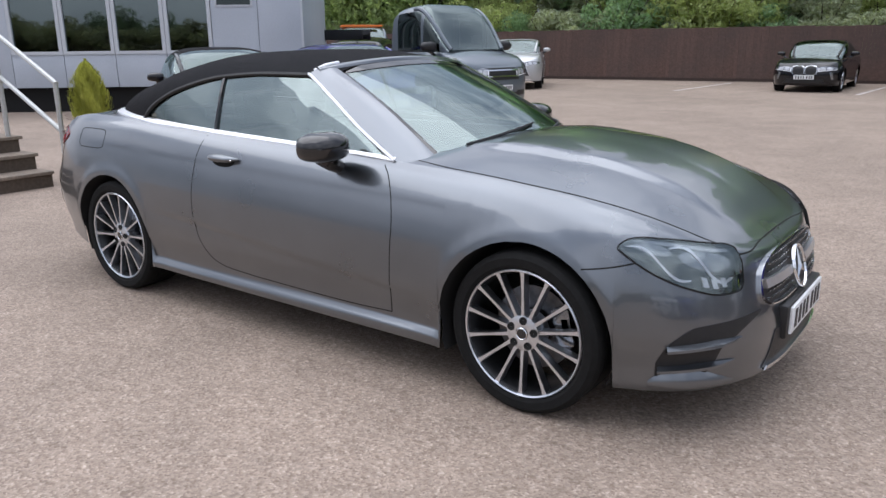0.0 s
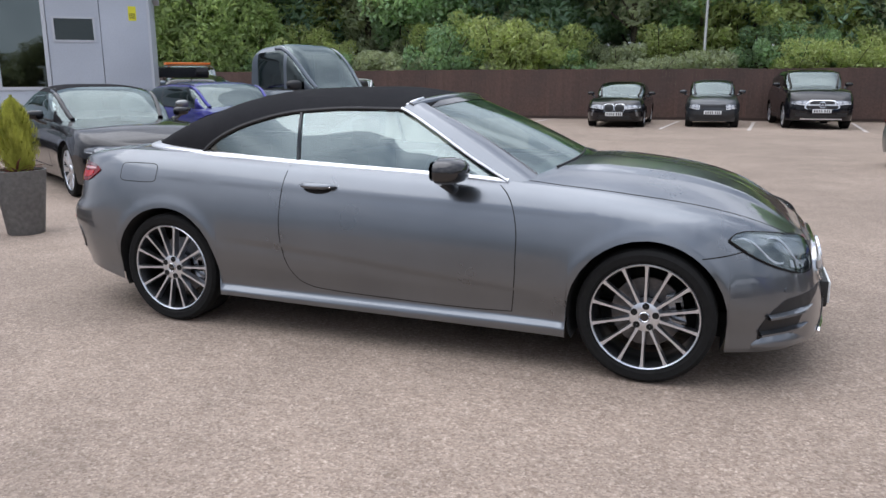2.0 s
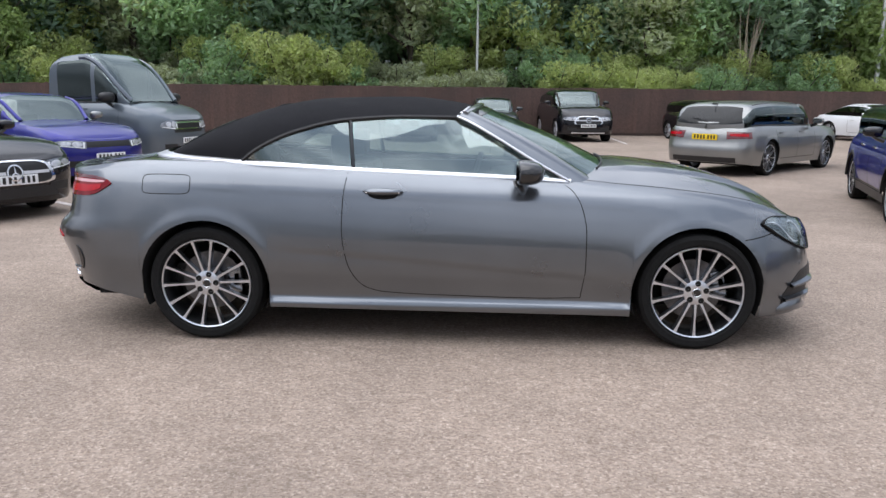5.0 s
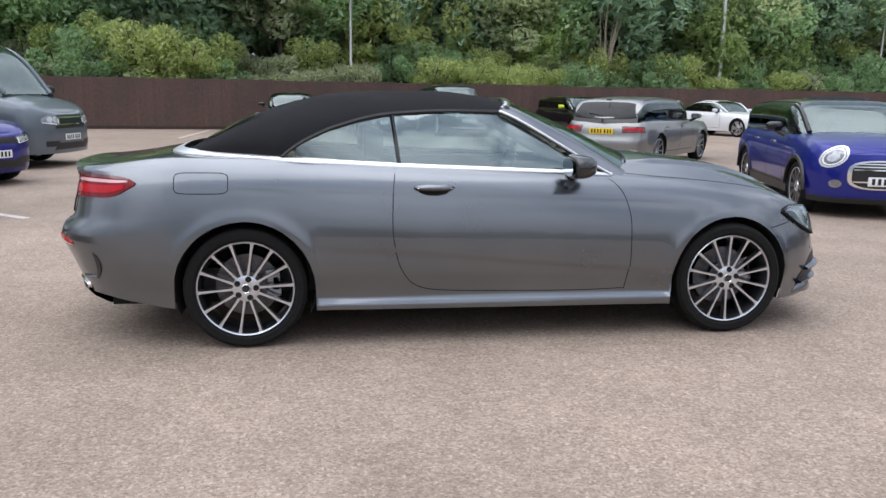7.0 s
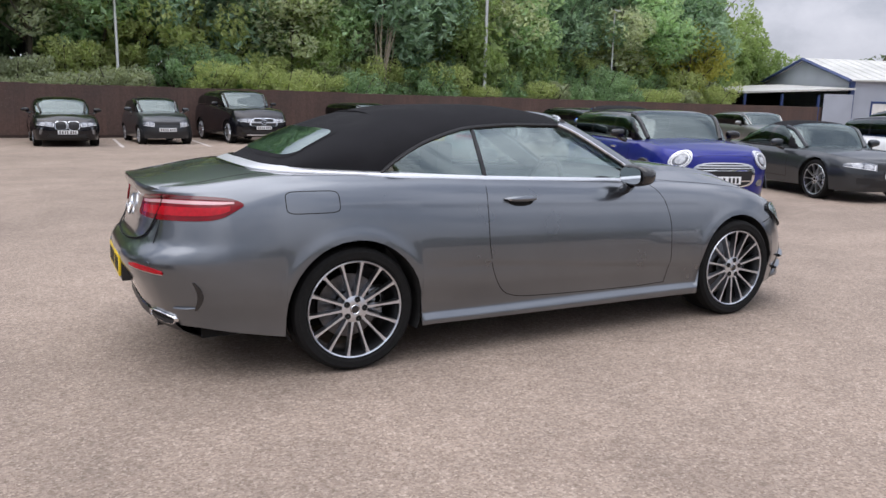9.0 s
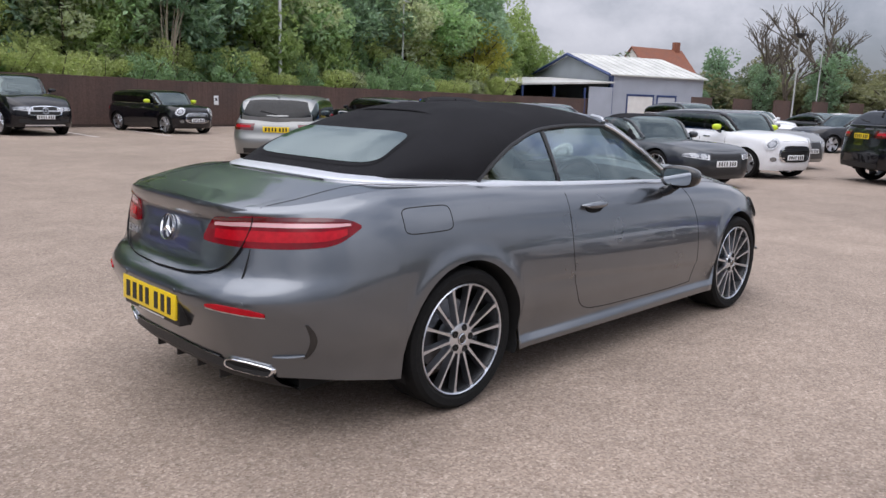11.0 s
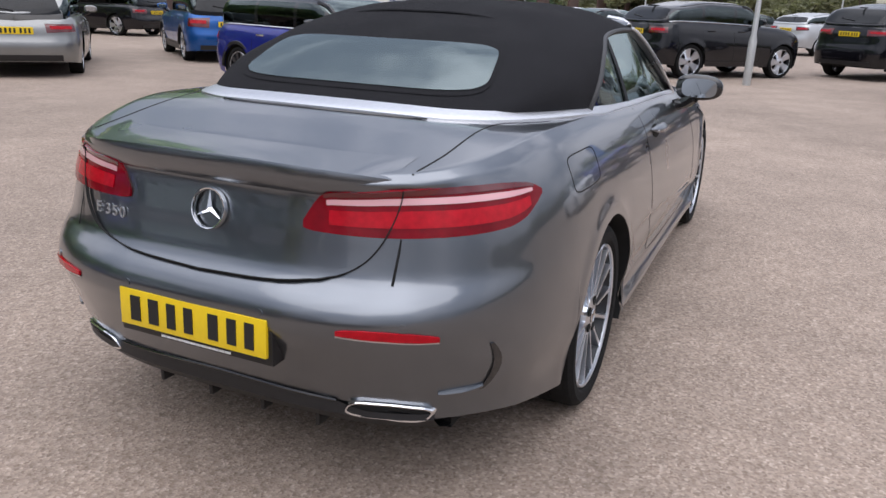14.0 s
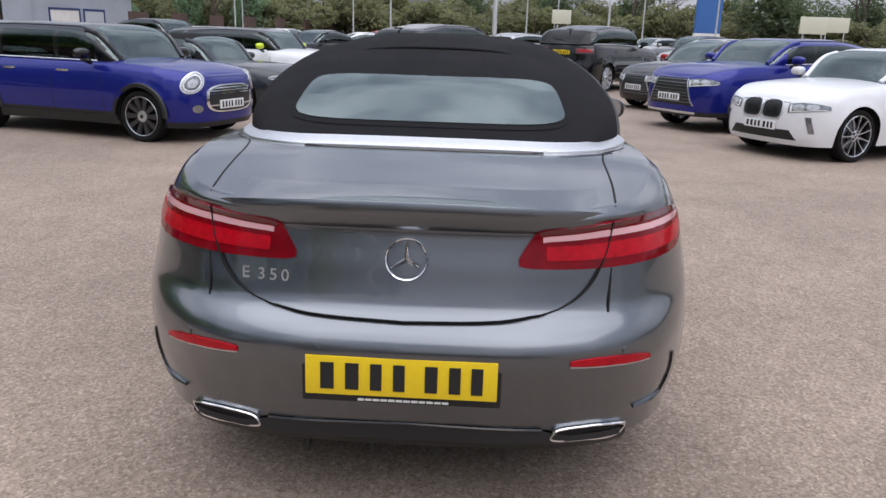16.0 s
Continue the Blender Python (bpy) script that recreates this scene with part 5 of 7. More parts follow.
    sh.sheet("splitter_trim", lambda u, v: lowgap(0.02 + 0.96 * u, -0.06 + 0.12 * v), 22, 3, M_CHROME, vent, 0.014)
    px, _ = sh.cast(*fr(0, 0.385))
    solid("plate_holder", *box_data(px.x - 0.05, px.x + 0.018, -0.29, 0.29, 0.315, 0.455, 0.012), M_BLACK, car)
    number_plate(car, px.x + 0.024, 0.388, 1, M_WHITE)
    # tail
    pxr, _ = sh.cast(*((-4, 0, 0.53), (1, 0, 0)))
    holder = solid("plate_holder", *box_data(pxr.x - 0.012, -2.40, -0.272, 0.272, 0.461, 0.609, 0.006), M_BLACK, car)
    number_plate(car, pxr.x - 0.018, 0.543, -1, M_YELLOW, -2)
    for y in np.arange(-0.13, 0.12, 0.021):
        solid("lettering_bar", *box_data(pxr.x - 0.0155, pxr.x - 0.008, y, y + 0.018, 0.468, 0.474), M_WHITE, holder, smooth=False)
    P = []
    for y in np.linspace(-0.66, 0.66, 31):
        mid = max(0.0, 1 - (abs(y) / 0.46) ** 6)
        p, n = sh.cast((-4, y, 0.34), (1, 0, 0))
        P.append([(p.x - 0.003, y, 0.318 + 0.035 * mid), (p.x - 0.006, y, 0.300), (p.x + 0.03, y, 0.262), (p.x + 0.10, y, 0.225), (p.x + 0.40, y, 0.205)])
    dif = solid("diffuser", *grid(P), M_BLACK, car, "black rear diffuser")
    for y in (-0.30, -0.10, 0.10, 0.30):
        solid("diffuser_fin", *box_data(-2.37, -2.20, y - 0.007, y + 0.007, 0.205, 0.27, 0.003), M_BLACK, dif)
    solid("diffuser_trim", *tube([(sh.cast((-4, y, 0.350), (1, 0, 0))[0].x - 0.002, y, 0.352 - 0.010 * abs(y / 0.4)) for y in np.linspace(-0.40, 0.40, 21)], 0.005, 6), M_GLOSS, dif)
    # lip on the boot lid
    P = []
    for y in np.linspace(-0.53, 0.53, 37):
        e = max(0.0, 1 - abs(y / 0.53) ** 2.6) ** 0.8
        at = lambda z: sh.cast((-4, y, z), (1, 0, 0))[0].x
        edge = at(0.978)
        down_z = lambda x: sh.cast((x, y, 3), (0, 0, -1))[0].z
        P.append([(edge + 0.17, y, down_z(edge + 0.17) + 0.0006), (edge + 0.07, y, down_z(edge + 0.07) + 0.0008 + 0.008 * e), (edge - 0.0006 - 0.016 * e, y, 0.980 + 0.026 * e), (edge - 0.0006 - 0.021 * e, y, 0.975 + 0.021 * e), (at(0.955) - 0.0006 - 0.008 * e, y, 0.955 + 0.008 * e), (at(0.925) - 0.0006, y, 0.925)])
    solid("boot_spoiler", *grid(P), M_GREY, car, angle=60)
    # model lettering
    badge = new("model_badge")
    badge.parent = car
    tagged(badge, "chrome letters on the boot lid")
    for k, ch in enumerate("E350"):
        fc = bpy.data.curves.new("letter", "FONT")
        fc.body, fc.size, fc.extrude = ch, 0.047, 0.002
        tmp = new("letter", fc)
        me = bpy.data.meshes.new_from_object(tmp.evaluated_get(bpy.context.evaluated_depsgraph_get()))
        bpy.data.objects.remove(tmp)
        me.materials.clear()
        me.materials.append(M_TRIM)
        letter = new("letter", me)
        letter.parent = badge
        y0 = 0.462 - 0.034 * k - (0.013 if k else 0)
        p, n = sh.cast((-4, y0 - 0.015, 0.787), (1, 0, 0))
        letter.matrix_local = pose(p.x - 0.006, y0, 0.770, 84, 0, -94)
    # handles, flap, seams
    for s in (1, -1):
        ray = from_side(s)
        p, n = sh.cast(*ray(-0.385, 0.90))
        P = []
        for t in np.linspace(-1, 1, 13):
            P.append((p.x + 0.115 * t, p.y + s * (0.006 + 0.026 * (1 - t ** 4)), 0.902))
        handle = solid("door_handle", *tube(P, [0.020 * (1 - abs(t) ** 3) + 0.005 for t in np.linspace(-1, 1, 13)], 12, 0.8), M_GREY, car)
        # flat black sheet stands for the shade in the body-coloured cup
        sh.sheet("handle_cup", lambda u, v: ray(-0.385 + 0.088 * (u * math.cos(2 * math.pi * v)), 0.884 + 0.029 * u * math.sin(2 * math.pi * v)), 4, 25, M_GAP, handle, 0.0015)
        solid("handle_trim", *tube([(q[0], q[1] + s * 0.012, q[2] - 0.004) for q in P[1:-1]], 0.005, 6), M_CHROME, handle)
        fl = []
        for t in np.linspace(0, 2 * math.pi, 41):
            fl.append((-1.657 + 0.142 * math.copysign(abs(math.cos(t)) ** 0.35, math.cos(t)), 0.925 + 0.055 * math.copysign(abs(math.sin(t)) ** 0.35, math.sin(t))))
        if s < 0:
            sh.seam("fuel_flap_line", [ray(*q) for q in fl], car, 0.005)
        rear_edge = along([(-0.60, 1.0), (-0.618, 0.85), (-0.622, 0.69), (-0.60, 0.52), (-0.56, 0.42), (-0.49, 0.345), (-0.38, 0.315), (0.0, 0.300), (0.5, 0.293), (0.765, 0.300)], 60)
        sh.seam("shut_line", [ray(*q) for q in rear_edge], car, 0.0055)
        front_edge = along([(0.765, 0.300), (0.785, 0.50), (0.785, 0.68), (0.76, 0.82), (0.71, 0.91), (0.665, 0.945)], 30)
        sh.seam("shut_line", [ray(*q) for q in front_edge], car, 0.0055)
        sh.seam("shut_line", [ray(*q) for q in along([(1.93, 0.712), (1.86, 0.686), (1.76, 0.662), (1.686, 0.652)], 12)], car, 0.006)
        down = lambda x, y: ((x, y, 3), (0, 0, -1))
        bon = along([(0.80, 0.725), (1.0, 0.745), (1.3, 0.742), (1.6, 0.715), (1.85, 0.665), (2.02, 0.60), (2.11, 0.53)], 36)
        sh.seam("bonnet_line", [down(x, s * y) for x, y in bon], car, 0.008)
        sh.seam("bonnet_line", [fr(s * y, z) for y, z in along([(0.545, 0.708), (0.50, 0.694), (0.42, 0.690), (0.30, 0.695), (0.15, 0.699), (0.0, 0.700)], 22)], car, 0.007)
        sh.seam("boot_line", [down(x, s * y) for x, y in along([(-1.60, 0.712), (-1.68, 0.68), (-1.80, 0.61), (-1.95, 0.590), (-2.12, 0.588), (-2.26, 0.578), (-2.35, 0.568), (-2.405, 0.562)], 30)], car, 0.007)
        back = lambda y, z: ((-4, y, z), (1, 0, 0))
        sh.seam("boot_line", [back(s * y, z) for y, z in along([(0.560, 0.958), (0.552, 0.90), (0.532, 0.835), (0.49, 0.768), (0.42, 0.722), (0.33, 0.700), (0.2, 0.687), (0.0, 0.682)], 40)], car, 0.0045, None, 0.0115)
        mirror(car, 0.40, s * 0.950, 1.025, M_GLOSS, 1.0, 1.5)
        for xc in AX:
            road_wheel(car, xc, s * 0.897, 0.340, 0.245, 14, "fine", turn=12.9 if xc > 0 else 4.0)
            a = np.linspace(-0.4, math.pi + 0.4, 29)
            P = []
            for t in a:
                edge = abs(sh.cast(*ray(xc + 0.396 * math.cos(t), max(0.34 + 0.396 * math.sin(t), 0.26)))[0].y) - 0.003
                P.append([(xc + 0.3835 * math.cos(t), s * y, max(0.34 + 0.3835 * math.sin(t), 0.2)) for y in (edge, edge - 0.05, 0.60)] + [(xc + 0.01 * math.cos(t), s * 0.60, 0.26)])
            solid("arch_liner", *grid(P), M_GAP, car)
    return car


convertible()

# ---------------------------------------------------------------- setting
GRID = [[(x, y, 0.0) for y in (-400, -60, -20, 0, 20, 60, 400)] for x in (-400, -60, -20, 0, 20, 60, 400)]
tagged(solid("ground", *grid(GRID), M_ASPHALT, smooth=False), "worn pinkish-grey asphalt of a car park", "ground", kind="structure")

M_FENCE = material("brown_fence_boards", (0.090, 0.056, 0.046), 0.8, grain=0.20, grain_scale=14, stain=0.25, stain_scale=0.7, bump=0.2, island=0.08)
M_POSTWOOD = material("brown_fence_post", (0.045, 0.028, 0.022), 0.8, grain=0.2, grain_scale=20)
M_LINE = material("worn_white_road_paint", (0.52, 0.47, 0.44), 0.8, grain=0.25, grain_scale=40, stain=0.2, stain_scale=5)
M_STEEL = material("galvanised_steel", (0.50, 0.51, 0.50), 0.45, 0.6, grain=0.08, grain_scale=30)
M_PANEL = material("light_grey_cladding", (0.43, 0.47, 0.53), 0.45, grain=0.04, grain_scale=30, stain=0.06, stain_scale=0.8)
M_FRAME = material("grey_window_frame", (0.50, 0.53, 0.57), 0.4, grain=0.04)
M_BARK = material("bark", (0.10, 0.085, 0.065), 0.95, grain=0.35, grain_scale=18, bump=0.6, bump_scale=30)


def fence_y(x):
    return 25.75 + 0.095 * x


def fence():
    f = thing("timber_fence", "dark brown close-boarded timber fence round the yard", "fence", kind="structure")
    ang = math.degrees(math.atan(0.095))
    rng = random.Random(3)
    first = None
    x, n = -34.0, 0
    while x < 62:
        if first is None:
            bits = []
            for k in range(20):
                w = 0.12
                o = 0.012 if k % 2 else 0.0
                top = 1.86 + rng.uniform(-0.012, 0.012)
                bits.append(box_data(k * w + 0.001, k * w + w - 0.001, -0.012 - o * 0.35, 0.010, 0.04, top))
            bits.append(box_data(0, 2.40, 0.012, 0.06, 0.45, 0.53))
            bits.append(box_data(0, 2.40, 0.012, 0.06, 1.45, 1.53))
            first = solid("fence_panel", *join(*bits), M_FENCE, f, smooth=False)
            first.matrix_local = pose(x, fence_y(x), 0, 0, 0, ang)
            post = solid("fence_post", *box_data(-0.05, 0.05, 0.012, 0.11, 0, 1.80, 0.006), M_POSTWOOD, f)
            post.matrix_local = pose(x, fence_y(x), 0, 0, 0, ang)
            board = solid("gravel_board", *box_data(0, 2.40, -0.03, 0.03, 0, 0.10), M_POSTWOOD, f, smooth=False)
            board.matrix_local = pose(x, fence_y(x), 0, 0, 0, ang)
        else:
            m = pose(x, fence_y(x), rng.uniform(-0.02, 0.02), 0, 0, ang)
            share(first, "fence_panel", m, f)
            share(post, "fence_post", m, f)
            share(board, "gravel_board", m, f)
        x += 2.40 * math.cos(radians(ang))
        n += 1


fence()


def bay_line(x, y, heading, length=4.6):
    v, f = box_data(-length / 2, length / 2, -0.05, 0.05, 0.0, 0.004)
    o = tagged(solid("bay_marking", v, f, M_LINE, smooth=False), "worn white parking bay line", "line", "bay markings", "structure")
    o.matrix_world = pose(x, y, 0.0, 0, 0, heading)
    return o


for bx in (-5.3, -0.5, 2.05, 5.2, 7.6):
    bay_line(bx, fence_y(bx) - 3.4, 88, 5.0)
bay_line(-4.9, 4.35, -38, 1.6)


def leaf_cloud(seed, n, rx, ry, rz, size, lumps, low=-1.0):
    """Leaf clumps strewn over many lobes, so that the crown has gaps and an uneven outline."""
    rng = np.random.default_rng(seed)
    c = rng.normal(0, 1, (lumps, 3))
    c /= np.linalg.norm(c, axis=1, keepdims=True)
    c *= rng.uniform(0.35, 0.95, (lumps, 1)) * (rx, ry, rz)
    r = rng.uniform(0.20, 0.42, lumps) * (rx + rz) / 2
    which = rng.integers(0, lumps, n)
    d = rng.normal(0, 1, (n, 3))
    d /= np.linalg.norm(d, axis=1, keepdims=True)
    p = c[which] + d * (r[which] * rng.uniform(0.55, 1.08, n) ** 0.6)[:, None]
    p = p[p[:, 2] > low * rz]
    n = len(p)
    a = rng.normal(0, 1, (n, 3))
    a /= np.linalg.norm(a, axis=1, keepdims=True)
    b = np.cross(a, rng.normal(0, 1, (n, 3)))
    b /= np.linalg.norm(b, axis=1, keepdims=True)
    s = (size * rng.uniform(0.5, 1.3, n))[:, None]
    up = np.cross(a, b) * s * 0.22
    v = np.stack([p - a * s, p + b * s * 0.45 + up, p + a * s, p - b * s * 0.45 + up], 1).reshape(-1, 3)
    f = np.arange(4 * n).reshape(-1, 4)
    return v, f


def leafy(name, colour, vary=0.45):
    grey = 0.3 * colour[0] + 0.6 * colour[1] + 0.1 * colour[2]
    colour = tuple(0.89 * c + 0.11 * grey for c in colour)
    colour = (1.74 * colour[0], 1.86 * colour[1], 3.0 * colour[2])
    m = material(name, colour, 0.6, grain=0.25, grain_scale=3, island=vary, spec=0.25)
    n, l = m.node_tree.nodes, m.node_tree.links
    thin = n.new("ShaderNodeBsdfTranslucent")
    thin.inputs["Color"].default_value = (colour[0] * 1.35, colour[1] * 1.35, colour[2] * 0.9, 1)
    both = n.new("ShaderNodeMixShader")
    both.inputs["Fac"].default_value = 0.55
    l.new(n["Principled BSDF"].outputs["BSDF"], both.inputs[1])
    l.new(thin.outputs["BSDF"], both.inputs[2])
    l.new(both.outputs["Shader"], n["Material Output"].inputs["Surface"])
    return m


LEAVES = [leafy("dark_green_leaves", (0.110, 0.155, 0.062)), leafy("mid_green_leaves", (0.155, 0.215, 0.068)), leafy("yellow_green_leaves", (0.250, 0.268, 0.060)), leafy("olive_leaves", (0.22, 0.228, 0.088)), leafy("golden_leaves", (0.27, 0.245, 0.022))]


def tree(name, label, seed, height, spread, crown_low, leaf, n=5200, size=0.17, lumps=46):
    rng = random.Random(seed)
    t = thing(name, label, "tree")
    trunk = [tube([(0, 0, -0.3), (0.05, 0.03, height * 0.3), (rng.uniform(-0.3, 0.3), rng.uniform(-0.3, 0.3), height * 0.85)], [0.22, 0.17, 0.04], 9)]
    for k in range(9):
        a, z = rng.uniform(0, 6.28), height * rng.uniform(0.2, 0.7)
        q = spread * rng.uniform(0.4, 0.9)
        trunk.append(tube([(0.03, 0.02, z), (q * 0.5 * math.cos(a), q * 0.5 * math.sin(a), z + q * 0.35), (q * math.cos(a), q * math.sin(a), z + q * rng.uniform(0.5, 1.0))], [0.09, 0.06, 0.02], 6))
    solid("trunk", *join(*trunk), M_BARK, t)
    rz = (height - crown_low) / 2
    v, f = leaf_cloud(seed, n, spread, spread, rz, size, lumps)
    v = v + (0, 0, crown_low + rz)
    solid("crown", v, f, leaf, t, smooth=False)
    return t


def bush(name, label, seed, r, h, leaf, n=2600, size=0.085):
    b = thing(name, label, "shrub")
    rng = random.Random(seed)
    solid("stem", *join(*[tube([(0, 0, -0.1), (r * 0.4 * math.cos(a), r * 0.4 * math.sin(a), h * 0.4), (r * 0.8 * math.cos(a + 0.3), r * 0.8 * math.sin(a + 0.3), h * rng.uniform(0.6, 0.95))], [0.04, 0.03, 0.012], 5) for a in np.linspace(0, 5.6, 7)]), M_BARK, b)
    v, f = leaf_cloud(seed, n, r, r, h / 2, size, 30)
    v = v + (0, 0, h * 0.55)
    solid("crown", v, f, leaf, b, smooth=False)
    return b


BANK = material("leaf_litter_bank", (0.085, 0.095, 0.040), 0.95, grain=0.4, grain_scale=6, stain=0.3, stain_scale=0.6, bump=0.5, bump_scale=8)
rows = []
for x in np.linspace(-60, 75, 55):
    row = []
    for d, z in ((0.6, 0.05), (2.5, 1.0), (6, 2.1), (12, 2.9), (30, 3.2), (60, 3.2)):
        row.append((x, fence_y(x) + d, z * (1.0 if x < 40 else max(0.1, 1 - (x - 40) / 30)) + 0.25 * noise.noise(Vector((x * 0.3, d, 1)))))
    rows.append(row)
tagged(solid("wooded_bank", *grid(rows, flip=True), BANK), "overgrown earth bank behind the fence", "bank", kind="structure")


def bank_z(d):
    return float(np.interp(d, (0.6, 2.5, 6, 12, 30), (0.05, 1.0, 2.1, 2.9, 3.2)))


CROWNS = [leafy("dark_green_crown", (0.165, 0.225, 0.095), 0.5), leafy("mid_green_crown", (0.215, 0.285, 0.095), 0.5), leafy("olive_crown", (0.29, 0.30, 0.12), 0.5), leafy("ivy_crown", (0.140, 0.195, 0.080), 0.5)]
kinds = [tree("broadleaf_tree", "tall dark green broadleaf tree on the bank", 11, 10.5, 2.9, 1.2, CROWNS[0], 11000, 0.20),
         tree("broadleaf_tree", "tall mid-green broadleaf tree on the bank", 12, 9.5, 2.7, 1.4, CROWNS[1], 10000, 0.19),
         tree("broadleaf_tree", "olive green thin-leaved tree on the bank", 13, 9.0, 2.4, 1.6, CROWNS[2], 7000, 0.17, 34),
         tree("ivy_clad_tree", "dark ivy-clad tree on the bank", 14, 12.0, 2.5, 0.8, CROWNS[3], 11000, 0.20)]
gold = tree("autumn_tree", "golden-leaved tree at the end of the wood", 15, 6.5, 2.0, 1.2, LEAVES[4], 4200, 0.16)
rng = random.Random(5)
first_use = set()
x = -42.0
i = 0
while x < 42:
    for d in (4.6, 8.0, 12, 17) if x < 36 else (14, 18):
        k = kinds[(i * 7 + int(d)) % 4]
        px, dd = x + rng.uniform(-1.2, 1.2) + (1.3 if d == 9.5 else 0), d + rng.uniform(-0.9, 0.9)
        s = rng.uniform(0.9, 1.15) * (1.0 if d < 6 else 1.2)
        m = pose(px, fence_y(px) + dd, bank_z(dd) - 0.2, 0, 0, rng.uniform(0, 360)) @ Matrix.Diagonal((s, s, s * rng.uniform(0.85, 1.05) * (0.88 if px > 24 else 0.94), 1))
        if k not in first_use:
            first_use.add(k)
            k.matrix_world = m
            tagged(k, group="wood behind the fence")
        else:
            o = copy_thing(k, pose(0, 0, 0))
            o.matrix_basis = m
    x += 2.75
    i += 1
gold.matrix_world = pose(34.0, 32.2, 0.6) @ Matrix.Diagonal((1.0, 1.0, 1.05, 1))
o = copy_thing(gold, pose(0, 0, 0))
o.matrix_basis = pose(36.6, 33.6, 0.9, 0, 0, 120) @ Matrix.Diagonal((0.9, 0.9, 1.0, 1))
fresh = tree("broadleaf_tree", "bright fresh-green tree behind the workshop", 19, 8.5, 2.6, 0.6, leafy("fresh_green_crown", (0.165, 0.205, 0.042), 0.5), 8000, 0.19)
fresh.matrix_world = pose(44.5, 39.5, 0.2)
for px, py, s in ((48.5, 41.0, 1.05), (51.5, 39.5, 0.72), (41.0, 38.5, 1.25), (-21.6, 25.4, 0.80), (-23.6, 25.6, 0.85), (-19.6, 26.0, 0.72), (17.2, 30.6, 0.80), (8.6, 30.2, 0.66), (21.5, 31.6, 0.72)):
    o = copy_thing(fresh, pose(0, 0, 0))
    o.matrix_basis = pose(px, py, 0, 0, 0, 70 * px) @ Matrix.Diagonal((s, s, s * 1.05, 1))
shrubs = [bush("shrub", "yellow-green shrub over the fence", 21, 1.5, 2.3, LEAVES[2], 5600), bush("shrub", "dull green bramble bush on the bank", 22, 1.3, 1.5, LEAVES[3], 4400), bush("shrub", "mid-green bush on the bank", 23, 1.4, 1.9, LEAVES[1], 4800)]
for k, b in enumerate(shrubs):
    tagged(b, group="shrubs on the bank")
spots = []
x = -34.0
while x < 36:
    spots.append((x + rng.uniform(-0.5, 0.5), rng.uniform(1.2, 2.4), rng.choice((0, 1, 1, 2)), rng.uniform(0.7, 1.15)))
    spots.append((x + 0.8 + rng.uniform(-0.5, 0.5), rng.uniform(2.8, 4.6), rng.choice((0, 1, 2, 2)), rng.uniform(0.8, 1.25)))
    x += 1.7
for k in range(27):
    spots.append((-30 + 2.45 * k + rng.uniform(-0.6, 0.6), rng.uniform(4.8, 6.8), rng.choice((1, 2, 2, 0)), rng.uniform(1.4, 2.0)))
spots += [(-7.6, 1.3, 0, 1.3), (-6.2, 1.3, 0, 1.2), (-10.5, 1.5, 2, 1.3)]
placed = set()
for x, d, k, s in spots:
    d = max(d, (1.5, 1.3, 1.4)[k] * s * 1.12 + 0.1)
    m = pose(x, fence_y(x) + d, bank_z(d) + 0.25, 0, 0, rng.uniform(0, 360)) @ Matrix.Diagonal((s, s, s, 1))
    if k not in placed:
        placed.add(k)
        shrubs[k].matrix_world = m
    else:
        o = copy_thing(shrubs[k], pose(0, 0, 0))
        o.matrix_basis = m


def pale_stems(x, y, z):
    t = thing("bare_shrub", "tall shrub of bare pale stems on the bank", "shrub", pose(x, y, z))
    r = random.Random(77)
    pale = material("pale_bare_stem", (0.36, 0.31, 0.24), 0.9, grain=0.25, grain_scale=12)
    for k in range(9):
        a, lean, h = r.uniform(0, 6.28), r.uniform(0.3, 1.5), r.uniform(4.0, 6.2)
        P = [(0.1 * math.cos(a), 0.1 * math.sin(a), -0.2), (lean * 0.25 * math.cos(a), lean * 0.25 * math.sin(a), h * 0.4), (lean * 0.6 * math.cos(a + 0.3), lean * 0.6 * math.sin(a + 0.3), h * 0.75), (lean * math.cos(a + 0.5), lean * math.sin(a + 0.5), h)]
        solid("stem", *tube(along(P, 9), np.linspace(0.055, 0.012, 9), 6), pale, t)


pale_stems(11.8, fence_y(11.8) + 2.5, 0.9)


def lamp_post(x, y, h, label, r=0.06, head=True, group="lamp posts"):
    t = thing("lamp_post", label, "lamp post", pose(x, y, 0), group)
    solid("pole", *lathe([(0.001, 0), (r * 1.5, 0), (r * 1.5, 0.9), (r, 1.0), (r * 0.75, h), (0.001, h)], 14, "z"), M_STEEL, t)
    if head:
        solid("lantern", *box_data(-0.14, 0.42, -0.12, 0.12, h - 0.03, h + 0.06, 0.03), M_STEEL, t)
    return t


for px, pz in ((12.62, 1.10), (15.25, 1.02)):
    sg = tagged(solid("fence_sign", *box_data(-0.11, 0.11, -0.012, 0.0, -0.19, 0.19, 0.004), material("white_sign_plate", (0.74, 0.74, 0.74), 0.4, grain=0.04)), "small white sign plate on the timber fence", "sign", "fence signs")
    sg.matrix_world = pose(px, fence_y(px) - 0.026, pz, 0, 0, 5.4)
    solid("sign_mark", *box_data(-0.05, 0.05, -0.016, -0.012, -0.02, 0.10), M_INK, sg, smooth=False)
lamp_post(0.15, 28.0, 9.0, "thin pale steel pole behind the fence")
lamp_post(17.3, 29.2, 9.0, "weathered pale pole behind the fence", 0.10, False)
lamp_post(27.3, 31.5, 7.0, "steel lamp post behind the fence")

